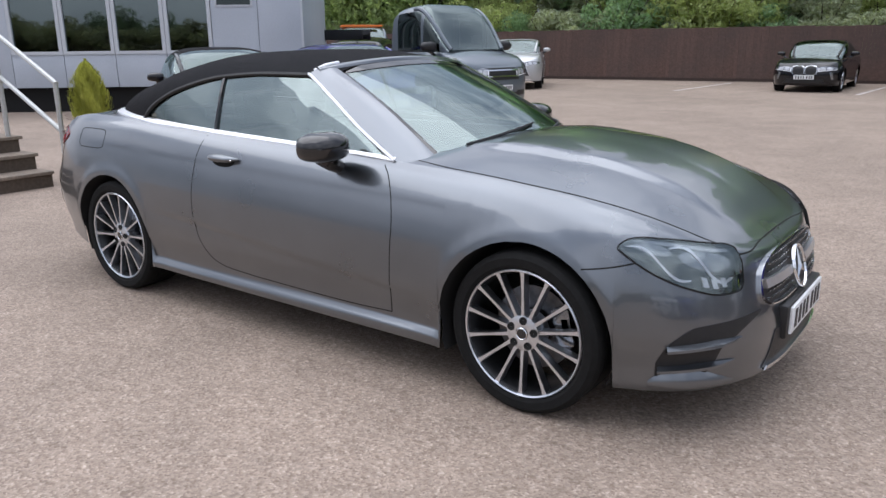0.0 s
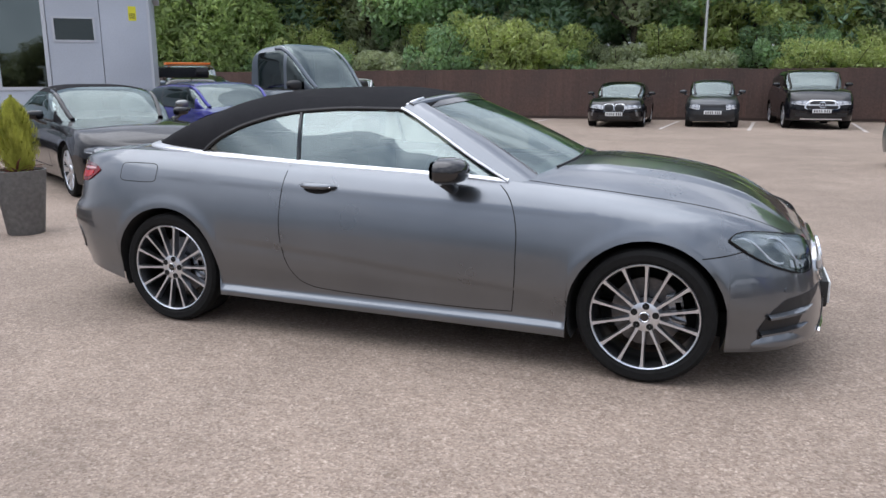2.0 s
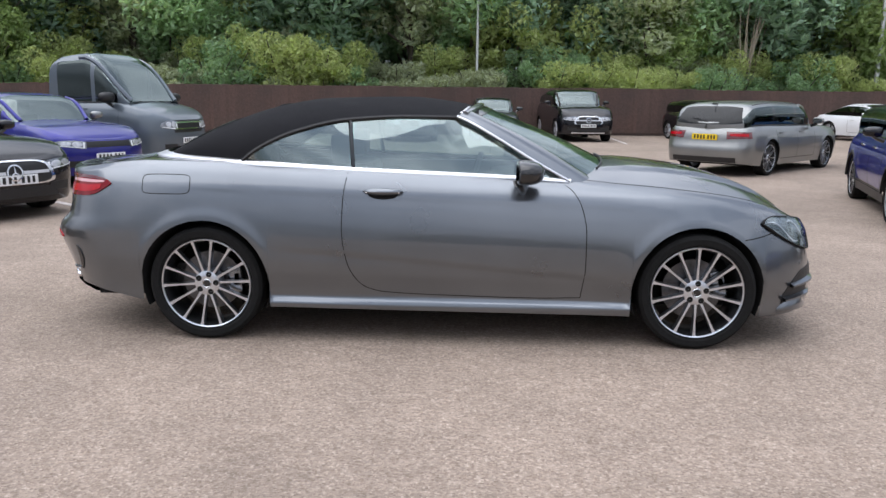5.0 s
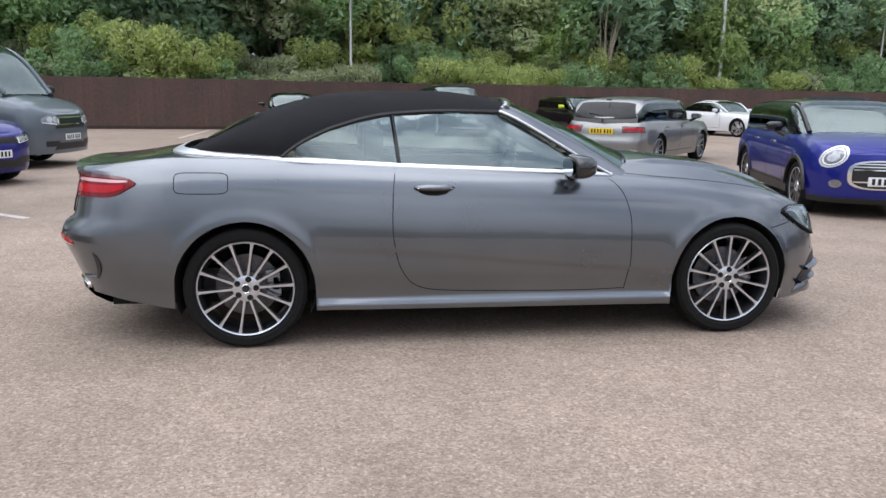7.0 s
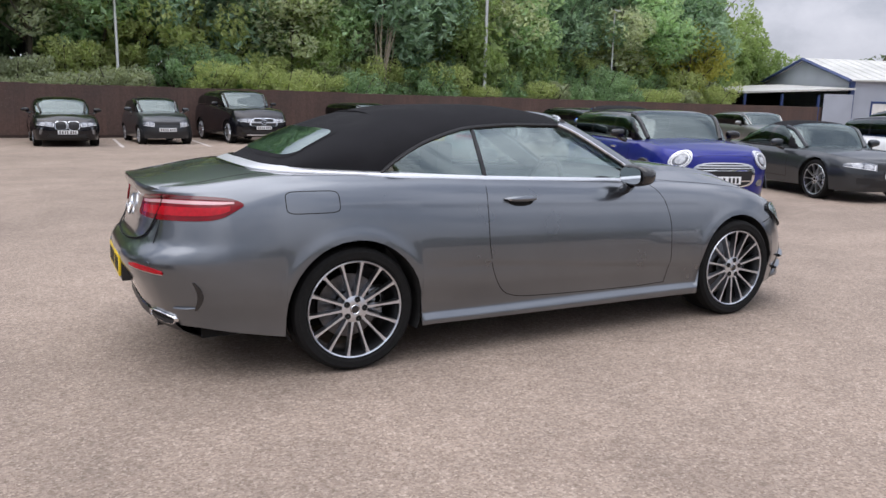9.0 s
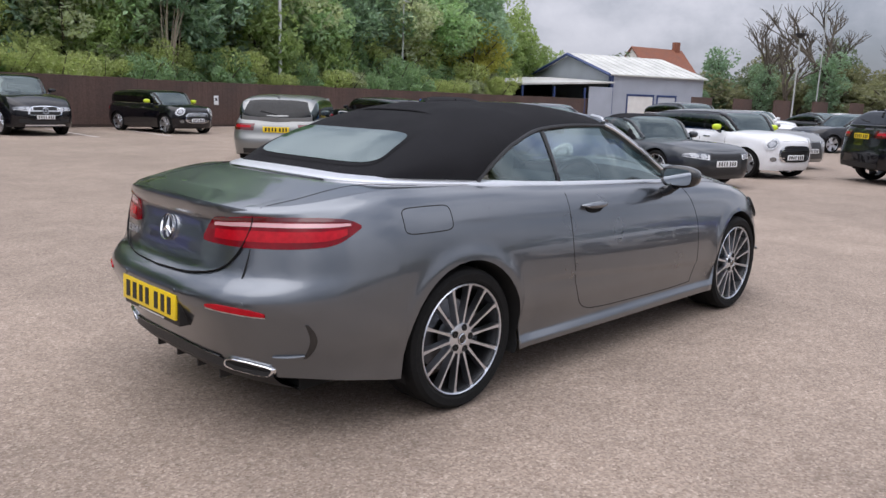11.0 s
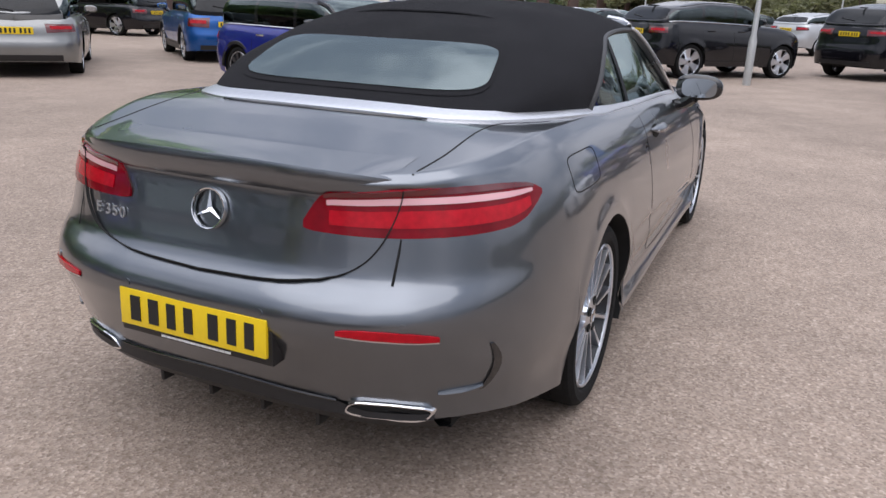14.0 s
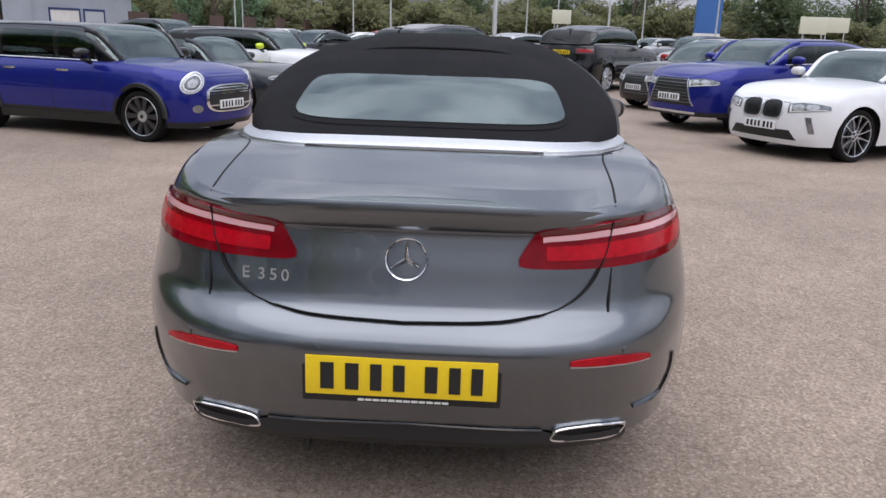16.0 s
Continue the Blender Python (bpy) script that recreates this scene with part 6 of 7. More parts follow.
# ---- parked cars
BLACKP = paint("black_car_paint", (0.004, 0.004, 0.006), 0.0, 0.25, 0.85)
DARKG = paint("dark_grey_car_paint", (0.045, 0.050, 0.056), 0.6)
SILVER = paint("grey_silver_car_paint", (0.26, 0.265, 0.26), 0.8)
BLUE = paint("deep_blue_car_paint", (0.009, 0.015, 0.20), 0.4)
PURPLE = paint("blue_violet_car_paint", (0.022, 0.023, 0.20), 0.5)
TEAL = paint("mid_blue_car_paint", (0.010, 0.085, 0.30), 0.6)
WHITEP = paint("white_car_paint", (0.74, 0.75, 0.77))
VANP = paint("slate_grey_van_paint", (0.125, 0.148, 0.172), 0.4)
REDP = paint("red_car_paint", (0.36, 0.010, 0.014))
NEON = material("neon_yellow_cap", (0.60, 0.75, 0.03), 0.3)

parked_car("parked_saloon_car", "black saloon parked nose out against the fence", (-2.1, 22.4), -88, BLACKP, 4.6, 1.81, 1.43, "saloon", 2.81, 0.32, grille="twin", lamps="wide", glass_mat=M_DARKGLASS)
parked_car("parked_hatchback_car", "small dark grey hatchback parked nose out against the fence", (0.75, 22.9), -86, DARKG, 3.6, 1.65, 1.48, "hatch", 2.42, 0.29, grille="bar", lamps="tall")
parked_car("parked_suv_car", "black luxury SUV with chrome grille parked against the fence", (3.70, 23.6), -84, BLACKP, 4.92, 1.95, 1.79, "suv", 2.99, 0.38, grille="star", lamps="wide")
parked_car("parked_hatchback_car", "black hatchback with neon yellow mirror caps parked by the fence", (8.5, 23.4), -78, BLACKP, 4.0, 1.78, 1.45, "mini", 2.57, 0.32, grille="oval", lamps="round", mirror_mat=NEON)
parked_car("parked_estate_car", "grey estate car seen from its tailgate", (6.2, 11.65), 46, SILVER, 4.75, 1.84, 1.44, "estate", 2.82, 0.335, grille="mesh", lamps="slim", spokes=10, wheel="fine")
parked_car("parked_estate_car", "deep blue boxy hatchback with round lamps", (6.31, 5.13), -106.7, BLUE, 4.25, 1.80, 1.44, "mini", 2.67, 0.32, grille="oval", lamps="round", roof_mat=BLACKP, mirror_mat=BLACKP, cladding=True, wheel="dark", spokes=10)
parked_car("parked_roadster_car", "dark grey two-seat roadster with black hood", (10.1, 5.0), -106, DARKG, 4.32, 1.86, 1.30, "roadster", 2.47, 0.33, roof_mat=M_FABRIC, grille="bar", lamps="slim", spokes=10, wheel="fine")
parked_car("parked_hatchback_car", "silver-white small hatchback with neon yellow mirror caps", (13.6, 4.9), -106, WHITEP, 3.85, 1.73, 1.42, "mini", 2.5, 0.31, grille="oval", lamps="round", mirror_mat=NEON, roof_mat=BLACKP)
parked_car("parked_cabriolet_car", "bright blue crossover with black hood", (10.75, 11.35), 52, TEAL, 4.25, 1.82, 1.52, "hatch", 2.63, 0.34, roof_mat=M_FABRIC, cladding=True)
parked_car("parked_estate_car", "black estate car near the fence", (15.8, 20.3), 92, BLACKP, 4.7, 1.82, 1.45, "estate", 2.82, 0.33)
parked_car("parked_coupe_car", "white coupe parked near the fence", (15.0, 24.2), -70, WHITEP, 4.6, 1.85, 1.38, "coupe", 2.8, 0.34, grille="mesh", lamps="slim")
parked_car("parked_suv_car", "black compact SUV with bright wheels", (15.5, 0.63), -42, BLACKP, 4.37, 1.90, 1.65, "suv", 2.68, 0.37, lamps="slim", spokes=5)
parked_car("parked_suv_car", "black large SUV with yellow rear plate", (19.1, -3.7), -35, BLACKP, 4.85, 1.98, 1.78, "suv", 2.92, 0.38, lamps="slim", spokes=10)
parked_car("parked_hatchback_car", "black small hatchback with red mirror caps", (13.3, -5.2), 117, BLACKP, 3.95, 1.72, 1.47, "hatch", 2.45, 0.31, mirror_mat=REDP, lamps="wide", grille="mesh")
parked_car("parked_crossover_car", "deep blue crossover with large black grille", (9.8, -5.35), 117, BLUE, 4.5, 1.84, 1.54, "suv", 2.64, 0.34, lamps="slim", grille="mesh", cladding=True)
parked_car("parked_hatchback_car", "white sports hatchback with black twin grille", (6.99, -5.84), 117, WHITEP, 4.32, 1.80, 1.43, "hatch", 2.67, 0.335, lamps="slim", grille="twin", spokes=11, wheel="fine")
parked_car("parked_convertible_car", "black convertible with black canvas hood by the steps", (-7.16, 4.43), -30, BLACKP, 4.83, 1.86, 1.43, "coupe", 2.87, 0.34, roof_mat=M_FABRIC, grille="star", lamps="slim", spokes=10, glass_mat=M_GLASS)
# silver on the mirror caps stands for sunlight reflecting off them
parked_car("parked_hatchback_car", "blue-violet hatchback parked nose out", (-7.57, 7.83), -28, PURPLE, 4.28, 1.79, 1.46, "hatch", 2.63, 0.33, lamps="slim", grille="bar", mirror_mat=SILVER)
parked_car("parked_pickup", "slate grey chassis-cab pickup with black grille", (-8.30, 10.82), -12, VANP, 5.4, 2.05, 2.25, "van", 3.45, 0.35, lamps="tall", grille="wide", category="pickup", glass_mat=M_DARKGLASS, cab=True, mirror_mat=M_BLACK)
parked_car("parked_suv_car", "silver-white SUV parked beyond the van", (-10.95, 19.5), -62, paint("pale_silver_car_paint", (0.50, 0.51, 0.52), 0.5), 4.4, 1.84, 1.55, "suv", 2.65, 0.34, lamps="slim", grille="mesh")

# ---- cabin office
M_OFFICEGLASS = glass("office_window_glass", (0.22, 0.25, 0.25), 0.20)
def cabin():
    C = Vector((-10.5, 9.35, 0))
    b = thing("cabin_office", "light grey panelled cabin office on a raised base", "building", pose(C.x, C.y, 0, 0, 0, 40), kind="structure")
    # local -x runs along the front, +y goes back
    solid("skirt", *box_data(-12.0, -0.05, 0.15, 6.0, 0.0, 0.55), M_GAP, b, smooth=False)
    H0, H1 = 0.55, 3.6
    edges = [0.0, -1.0, -2.05, -3.10, -4.25, -5.40, -6.55, -7.70, -8.85, -10.0, -12.0]
    kinds2 = ["panel", "small", "glass", "glass", "glass", "glass", "panel", "panel", "panel", "panel"]
    for (a, c), kd in zip(zip(edges[:-1], edges[1:]), kinds2):
        x0, x1 = c + 0.006, a - 0.006
        if kd == "panel":
            solid("wall_panel", *box_data(x0, x1, 0.0, 0.08, H0, H1, 0.006), M_PANEL, b)
        elif kd == "small":
            solid("wall_panel", *join(box_data(x0, x1, 0.0, 0.08, H0, 2.30, 0.004), box_data(x0, x1, 0.0, 0.08, 2.80, H1, 0.004), box_data(x0, x0 + 0.12, 0.0, 0.08, 2.30, 2.80), box_data(x1 - 0.12, x1, 0.0, 0.08, 2.30, 2.80)), M_PANEL, b, smooth=False)
            solid("window_pane", *box_data(x0 + 0.14, x1 - 0.14, 0.03, 0.04, 2.32, 2.78), M_DARKGLASS, b, smooth=False)
            solid("window_frame", *join(box_data(x0 + 0.12, x1 - 0.12, -0.015, 0.05, 2.29, 2.33), box_data(x0 + 0.12, x1 - 0.12, -0.015, 0.05, 2.77, 2.81), box_data(x0 + 0.10, x0 + 0.14, -0.015, 0.05, 2.29, 2.81), box_data(x1 - 0.14, x1 - 0.10, -0.015, 0.05, 2.29, 2.81)), M_FRAME, b, smooth=False)
        else:
            solid("wall_panel", *box_data(x0, x1, 0.0, 0.08, H0, 1.28, 0.006), M_PANEL, b)
            solid("window_pane", *box_data(x0 + 0.06, x1 - 0.06, 0.03, 0.04, 1.33, 3.3), M_OFFICEGLASS, b, smooth=False)
            solid("window_frame", *join(box_data(x0, x1, -0.02, 0.06, 1.28, 1.35), box_data(x0, x0 + 0.08, -0.02, 0.06, 1.35, 3.3), box_data(x1 - 0.08, x1, -0.02, 0.06, 1.35, 3.3), box_data(x0, x1, -0.02, 0.06, 3.3, H1)), M_FRAME, b, smooth=False)
    solid("end_wall", *box_data(-0.08, 0.0, 0.085, 6.0, H0, H1, 0.006), M_PANEL, b)
    solid("back_wall", *box_data(-12.0, -0.085, 5.92, 6.0, H0, H1), M_PANEL, b, smooth=False)
    solid("far_end_wall", *box_data(-12.0, -11.92, 0.085, 5.915, H0, H1), M_PANEL, b, smooth=False)
    solid("cabin_floor", *box_data(-11.9, -0.09, 0.09, 5.9, H0, H0 + 0.08), M_CABIN, b, smooth=False)
    solid("roof", *box_data(-12.15, 0.15, -0.15, 6.15, H1, H1 + 0.18, 0.02), M_PANEL, b)
    solid("corner_trim", *box_data(-0.04, 0.012, -0.012, 0.05, H0, H1), M_FRAME, b, smooth=False)
    s = solid("sticker", *box_data(-0.42, -0.26, -0.006, -0.001, 2.75, 3.05), material("yellow_sticker", (0.70, 0.66, 0.03), 0.5), b, "yellow warning sticker", smooth=False)
    solid("sticker_bars", *join(*[box_data(-0.40, -0.28, -0.009, -0.006, z, z + 0.018) for z in (2.80, 2.84, 2.88)]), M_INK, s, smooth=False)


cabin()


def steps():
    t = thing("entrance_steps", "three worn brown concrete steps with dark risers", "steps")
    M_TREAD = material("worn_brown_concrete", (0.21, 0.17, 0.135), 0.9, grain=0.2, grain_scale=40, stain=0.2, stain_scale=3, bump=0.3)
    M_RISER = material("brown_step_riser", (0.085, 0.064, 0.048), 0.9, grain=0.2, grain_scale=30, bump=0.2)
    for k in range(3):
        x1 = -5.38 - 0.30 * k
        z = 0.17 * (k + 1)
        solid("riser", *box_data(-8.5, x1 - 0.02, -1.9, 0.70 - 0.01 * k, 0.17 * k, z - 0.035), M_RISER, t, smooth=False)
        solid("tread", *box_data(x1 - 0.34 if k < 2 else -8.5, x1, -1.92, 0.72, z - 0.035, z, 0.006), M_TREAD, t)
    r = thing("hand_rail", "galvanised tubular hand rail beside the steps", "railing")
    for z in (0.90, 1.38):
        solid("rail", *tube([(-7.8, 0.60, 0.51 + z), (-6.6, 0.60, 0.51 + z), (-4.85, 0.60, z - 0.27)], 0.024, 8), M_STEEL, r)
    for x, z in ((-6.05, 0.51), (-7.6, 0.51)):
        solid("rail_post", *tube([(x, 0.60, z), (x, 0.60, z + (1.36 if x < -7 else 1.16))], 0.028, 8), M_STEEL, r)
    solid("rail_post", *tube([(-4.87, 0.60, 0.0), (-4.87, 0.60, 1.11)], 0.026, 8), M_STEEL, r)


steps()


def planter():
    p = thing("planter", "tall tapered grey planter beside the steps", "planter", pose(-4.76, 0.88, 0))
    prof = [(0.165, 0.0), (0.17, 0.01), (0.235, 0.60), (0.24, 0.63), (0.222, 0.632), (0.20, 0.56), (0.001, 0.56)]
    solid("pot", *lathe(prof, 36, "z"), material("grey_planter_clay", (0.13, 0.125, 0.12), 0.8, grain=0.2, grain_scale=25, stain=0.15, stain_scale=5, bump=0.2), p)
    solid("soil", *lathe([(0.21, 0.575), (0.12, 0.60), (0.001, 0.61)], 20, "z"), material("dark_soil", (0.05, 0.035, 0.025), 0.95, grain=0.4, bump=0.6, bump_scale=60), p)
    q = thing("conifer", "bright yellow-green dwarf conifer in a planter", "shrub", pose(-4.76, 0.88, 0.59))
    rng = np.random.default_rng(8)
    n = 5200
    h = rng.uniform(0, 1, n) ** 0.9
    a = rng.uniform(0, 2 * math.pi, n)
    rad = (0.165 * np.sin(np.clip(h * 0.85 + 0.18, 0, 1) * math.pi) ** 0.6) * rng.uniform(0.55, 1.1, n) * (1 + 0.18 * np.sin(a * 5 + h * 9))
    c = np.stack([rad * np.cos(a), rad * np.sin(a), 0.02 + 0.70 * h], 1)
    up = np.stack([np.cos(a) * 0.35, np.sin(a) * 0.35, np.ones(n)], 1) * 0.040
    sd = np.stack([-np.sin(a), np.cos(a), np.zeros(n)], 1) * 0.010
    v = np.stack([c - sd, c + sd, c + up + sd * 0.4, c + up - sd * 0.4], 1).reshape(-1, 3)
    solid("foliage", v, np.arange(4 * n).reshape(-1, 4), leafy("lime_conifer_needles", (0.235, 0.225, 0.014), 0.35), q, smooth=False)
    solid("stem", *tube([(0, 0, -0.02), (0, 0, 0.55)], [0.012, 0.004], 6), M_BARK, q)
    g = thing("cordyline", "spiky reddish-brown cordyline in a planter", "plant", pose(-4.70, 0.80, 0.59))
    r2 = random.Random(4)
    for k in range(26):
        t, l = r2.uniform(0, 6.28), r2.uniform(0.20, 0.38)
        e = r2.uniform(0.5, 1.2)
        P = []
        for u in np.linspace(0, 1, 5):
            o = l * u * math.cos(e * (1 - 0.2 * u))
            z = l * u * math.sin(e) - 0.12 * u * u
            w = 0.011 * (1 - u) + 0.001
            P.append([(o * math.cos(t) - w * math.sin(t), o * math.sin(t) + w * math.cos(t), z), (o * math.cos(t), o * math.sin(t), z - 0.004), (o * math.cos(t) + w * math.sin(t), o * math.sin(t) - w * math.cos(t), z)])
        solid("leaf", *grid(P), M_CORD, g)


M_CORD = material("red_brown_leaf", (0.16, 0.055, 0.040), 0.55, grain=0.25, grain_scale=40, vary=0.35)
planter()


# ---- vehicles behind the cabin's corner
M_ORANGE = material("orange_panel", (0.70, 0.16, 0.02), 0.5, grain=0.05)
ov = parked_car("parked_van", "dark van with an orange panel over its windscreen", (-17.2, 18.6), -42, VANP, 4.8, 1.95, 2.05, "van", 3.1, 0.33, category="van", lamps="tall")
solid("orange_panel", *box_data(0.05, 0.75, -0.75, 0.75, 2.02, 2.10, 0.03), M_ORANGE, ov, "bright orange roof panel")
ob = parked_car("parked_suv_car", "black SUV with its tailgate raised", (-15.0, 16.6), 120, BLACKP, 4.5, 1.85, 1.65, "suv", 2.7, 0.35)
solid("raised_tailgate", *join(box_data(-3.05, -2.05, -0.72, 0.72, 1.78, 1.86, 0.03), box_data(-3.10, -2.98, -0.70, 0.70, 1.55, 1.84, 0.03)), BLACKP, ob, "open black tailgate")


# ---------------------------------------------------------------- the far side of the yard
M_ROOFMETAL = material("pale_metal_roof", (0.55, 0.55, 0.52), 0.5, grain=0.1, grain_scale=3, stain=0.15, stain_scale=0.6)
M_SHED = material("blue_grey_shed_wall", (0.37, 0.40, 0.46), 0.55, grain=0.06, stain=0.08, stain_scale=0.7)
M_BLUETRIM = material("dark_blue_trim", (0.030, 0.055, 0.16), 0.5, grain=0.08)
M_TILE = material("orange_red_roof_tiles", (0.22, 0.085, 0.052), 0.85, grain=0.2, grain_scale=8, stain=0.2, stain_scale=0.8, bump=0.4, bump_scale=10)
M_RENDER = material("white_wall_render", (0.72, 0.71, 0.68), 0.85, grain=0.05, stain=0.08)
M_SIGN = material("blue_sign_panel", (0.05, 0.16, 0.45), 0.4, grain=0.04)


def shed():
    """A workshop with a low gable, an open lean-to and blue edges; x runs along its long wall, y along its gable."""
    s = thing("workshop_shed", "blue-grey workshop with pale roof and open lean-to", "building", pose(46.6, 29.5, 0, 0, 0, -18))
    E, R, L, W = 3.75, 5.35, 9.4, 10.5
    solid("wall", *join(box_data(0, L, 0, 0.2, 0, E), box_data(0, L, W - 0.2, W, 0, E), box_data(L - 0.2, L, 0.2, W - 0.2, 0, E)), M_SHED, s, smooth=False)
    v = [(0, 0.2, 0), (0, W - 0.2, 0), (0, W - 0.2, E), (0, W / 2, R), (0, 0.2, E)]
    v += [(0.2, y, z) for _, y, z in v]
    solid("gable_wall", v, [[0, 1, 2, 3, 4], [9, 8, 7, 6, 5], [0, 5, 6, 1], [1, 6, 7, 2], [2, 7, 8, 3], [3, 8, 9, 4], [4, 9, 5, 0]], M_SHED, s, smooth=False)
    for a, b in ((-0.3, W / 2), (W + 0.3, W / 2)):
        za = E - 0.1
        v = [(-0.35, a, za), (L + 0.2, a, za), (L + 0.2, b, R + 0.02), (-0.35, b, R + 0.02)]
        v += [(x, y, z + 0.10) for x, y, z in v]
        solid("roof", v, [[0, 1, 2, 3], [7, 6, 5, 4], [0, 4, 5, 1], [1, 5, 6, 2], [2, 6, 7, 3], [3, 7, 4, 0]], M_ROOFMETAL, s, smooth=False)
        solid("barge_board", *tube([(-0.37, a, za + 0.02), (-0.37, b, R + 0.04)], 0.12, 4), M_BLUETRIM, s, smooth=False)
        for k in range(1, 12):
            x = -0.35 + k * (L + 0.5) / 12
            solid("roof_seam", *tube([(x, a, za + 0.11), (x, b, R + 0.13)], 0.03, 4), M_ROOFMETAL, s, smooth=False)
    for y in (0.1,):
        solid("corner_post", *box_data(-0.12, 0.16, -0.12, 0.16, 0, E), M_BLUETRIM, s, smooth=False)
    for x0, x1 in ((1.6, 4.3), (4.6, 6.6)):
        f = solid("window_frame", *join(box_data(x0, x1, -0.06, 0.0, 2.20, 2.34), box_data(x0, x0 + 0.1, -0.06, 0, 0.2, 2.20), box_data(x1 - 0.1, x1, -0.06, 0, 0.2, 2.20)), M_BLUETRIM, s, smooth=False)
        solid("window_pane", *box_data(x0 + 0.12, x1 - 0.12, -0.03, -0.01, 0.25, 2.18), M_RENDER if x0 < 3 else M_FRAME, f, smooth=False)
    # lean-to
    v = [(-8.2, -0.5, 2.66), (-0.05, -0.5, 2.66 + 0.40), (-0.05, W * 0.75, 3.5), (-8.2, W * 0.75, 3.1)]
    v += [(x, y, z + 0.12) for x, y, z in v]
    solid("canopy", v, [[3, 2, 1, 0], [4, 5, 6, 7], [0, 1, 5, 4], [1, 2, 6, 5], [2, 3, 7, 6], [3, 0, 4, 7]], M_ROOFMETAL, s, smooth=False)
    solid("lean_to_back_wall", *box_data(-8.1, -0.05, W * 0.72, W * 0.74, 0, 3.0), M_CABIN, s, smooth=False)
    for x in (-8.1, -5.4, -2.7):
        solid("canopy_post", *box_data(x - 0.07, x + 0.07, -0.45, -0.31, 0, 2.64), M_BLUETRIM, s, smooth=False)
    solid("side_screen", *box_data(-2.3, -0.12, -0.42, -0.36, 0, 2.75), M_SHED, s, smooth=False)


shed()


def house(x, y, heading, label, length=11.0, depth=7.0, eave=4.6, ridge=8.6, wall=None, roof=None):
    h = thing("house", label, "house", pose(x, y, 0, 0, 0, heading))
    v = [(0, 0, 0), (0, depth, 0), (0, depth, eave), (0, depth / 2, ridge), (0, 0, eave)]
    v += [(length, b, c) for _, b, c in v]
    solid("wall", v, [[0, 1, 2, 3, 4][::-1], [5, 6, 7, 8, 9], [0, 5, 9, 4][::-1], [1, 2, 7, 6][::-1]], wall or M_RENDER, h, smooth=False)
    for a in (-0.4, depth + 0.4):
        z = eave - 0.4 * (ridge - eave) / (depth / 2)
        v = [(-0.3, a, z), (length + 0.3, a, z), (length + 0.3, depth / 2, ridge + 0.05), (-0.3, depth / 2, ridge + 0.05)]
        v += [(p, q, r + 0.15) for p, q, r in v]
        solid("roof", v, [[0, 1, 2, 3], [7, 6, 5, 4], [0, 4, 5, 1], [1, 5, 6, 2], [2, 6, 7, 3], [3, 7, 4, 0]], roof or M_TILE, h, smooth=False)
    solid("chimney", *box_data(length * 0.86, length * 0.86 + 0.9, depth / 2 - 0.4, depth / 2 + 0.4, ridge - 1, ridge + 1.3, 0.03), M_TILE, h)
    for q, z in ((0.28, 1.0), (0.6, 1.0), (0.28, 3.2), (0.6, 3.2)):
        w = solid("window", *box_data(length * q, length * q + 1.3, -0.05, 0.02, z, z + 1.2), M_FRAME, h, smooth=False)
        solid("pane", *box_data(length * q + 0.1, length * q + 1.2, -0.07, -0.05, z + 0.1, z + 1.1), M_DARKGLASS, w, smooth=False)
    for z in (5.2,):
        w = solid("window", *box_data(-0.05, 0.02, depth / 2 - 0.8, depth / 2 + 0.8, z, z + 0.7), M_FRAME, h, smooth=False)
        solid("pane", *box_data(-0.07, -0.05, depth / 2 - 0.7, depth / 2 + 0.7, z + 0.1, z + 0.6), M_DARKGLASS, w, smooth=False)


house(94.7, 53.7, -13, "white house with orange-red tiled roof", 10, 9, 5.0, 9.7)
house(95, 2, 60, "cream rendered house beyond the trees", 12, 8, 5.0, 8.0, roof=material("grey_slate", (0.10, 0.10, 0.11), 0.7, grain=0.2))


def bare_tree(seed, h):
    r = random.Random(seed)
    t = thing("bare_tree", "leafless tree with fine branches", "tree", group="bare trees")
    bits = []

    def grow(p, d, length, rad, depth):
        q = p + d * length
        mid = p + d * length * 0.5 + Vector((r.uniform(-0.1, 0.1), r.uniform(-0.1, 0.1), 0)) * length
        bits.append(tube([p, mid, q], [rad, rad * 0.85, rad * 0.65], 5))
        if depth:
            for _ in range(3 if depth > 2 else 4):
                e = (d + Vector((r.uniform(-0.8, 0.8), r.uniform(-0.8, 0.8), r.uniform(-0.1, 0.6)))).normalized()
                grow(q - d * length * r.uniform(0, 0.35), e, length * r.uniform(0.55, 0.8), rad * 0.55, depth - 1)

    grow(Vector((0, 0, -0.2)), Vector((0, 0, 1)), h * 0.34, 0.24, 4)
    solid("trunk", *join(*bits), M_BARK, t)
    return t


bares = [bare_tree(31, 11), bare_tree(32, 12)]
hedge = [tree("hedge_tree", "dull olive tree in the hedge across the yard", 51, 8.5, 2.7, 0.8, leafy("dull_olive_crown", (0.118, 0.112, 0.036), 0.5), 6500, 0.19), tree("hedge_tree", "dark green tree in the hedge across the yard", 52, 9.5, 2.6, 1.0, leafy("dark_hedge_crown", (0.080, 0.100, 0.036), 0.5), 7000, 0.19), bush("hedge_bush", "rough bush in the hedge across the yard", 53, 1.4, 1.8, leafy("dull_hedge_leaves", (0.120, 0.116, 0.040)), 4200)]
for k, h in enumerate(hedge):
    h.matrix_world = pose(86 + 5 * k, 34 - 6 * k, -0.3)
    tagged(h, group="far hedge")
rng = random.Random(17)
n = 0
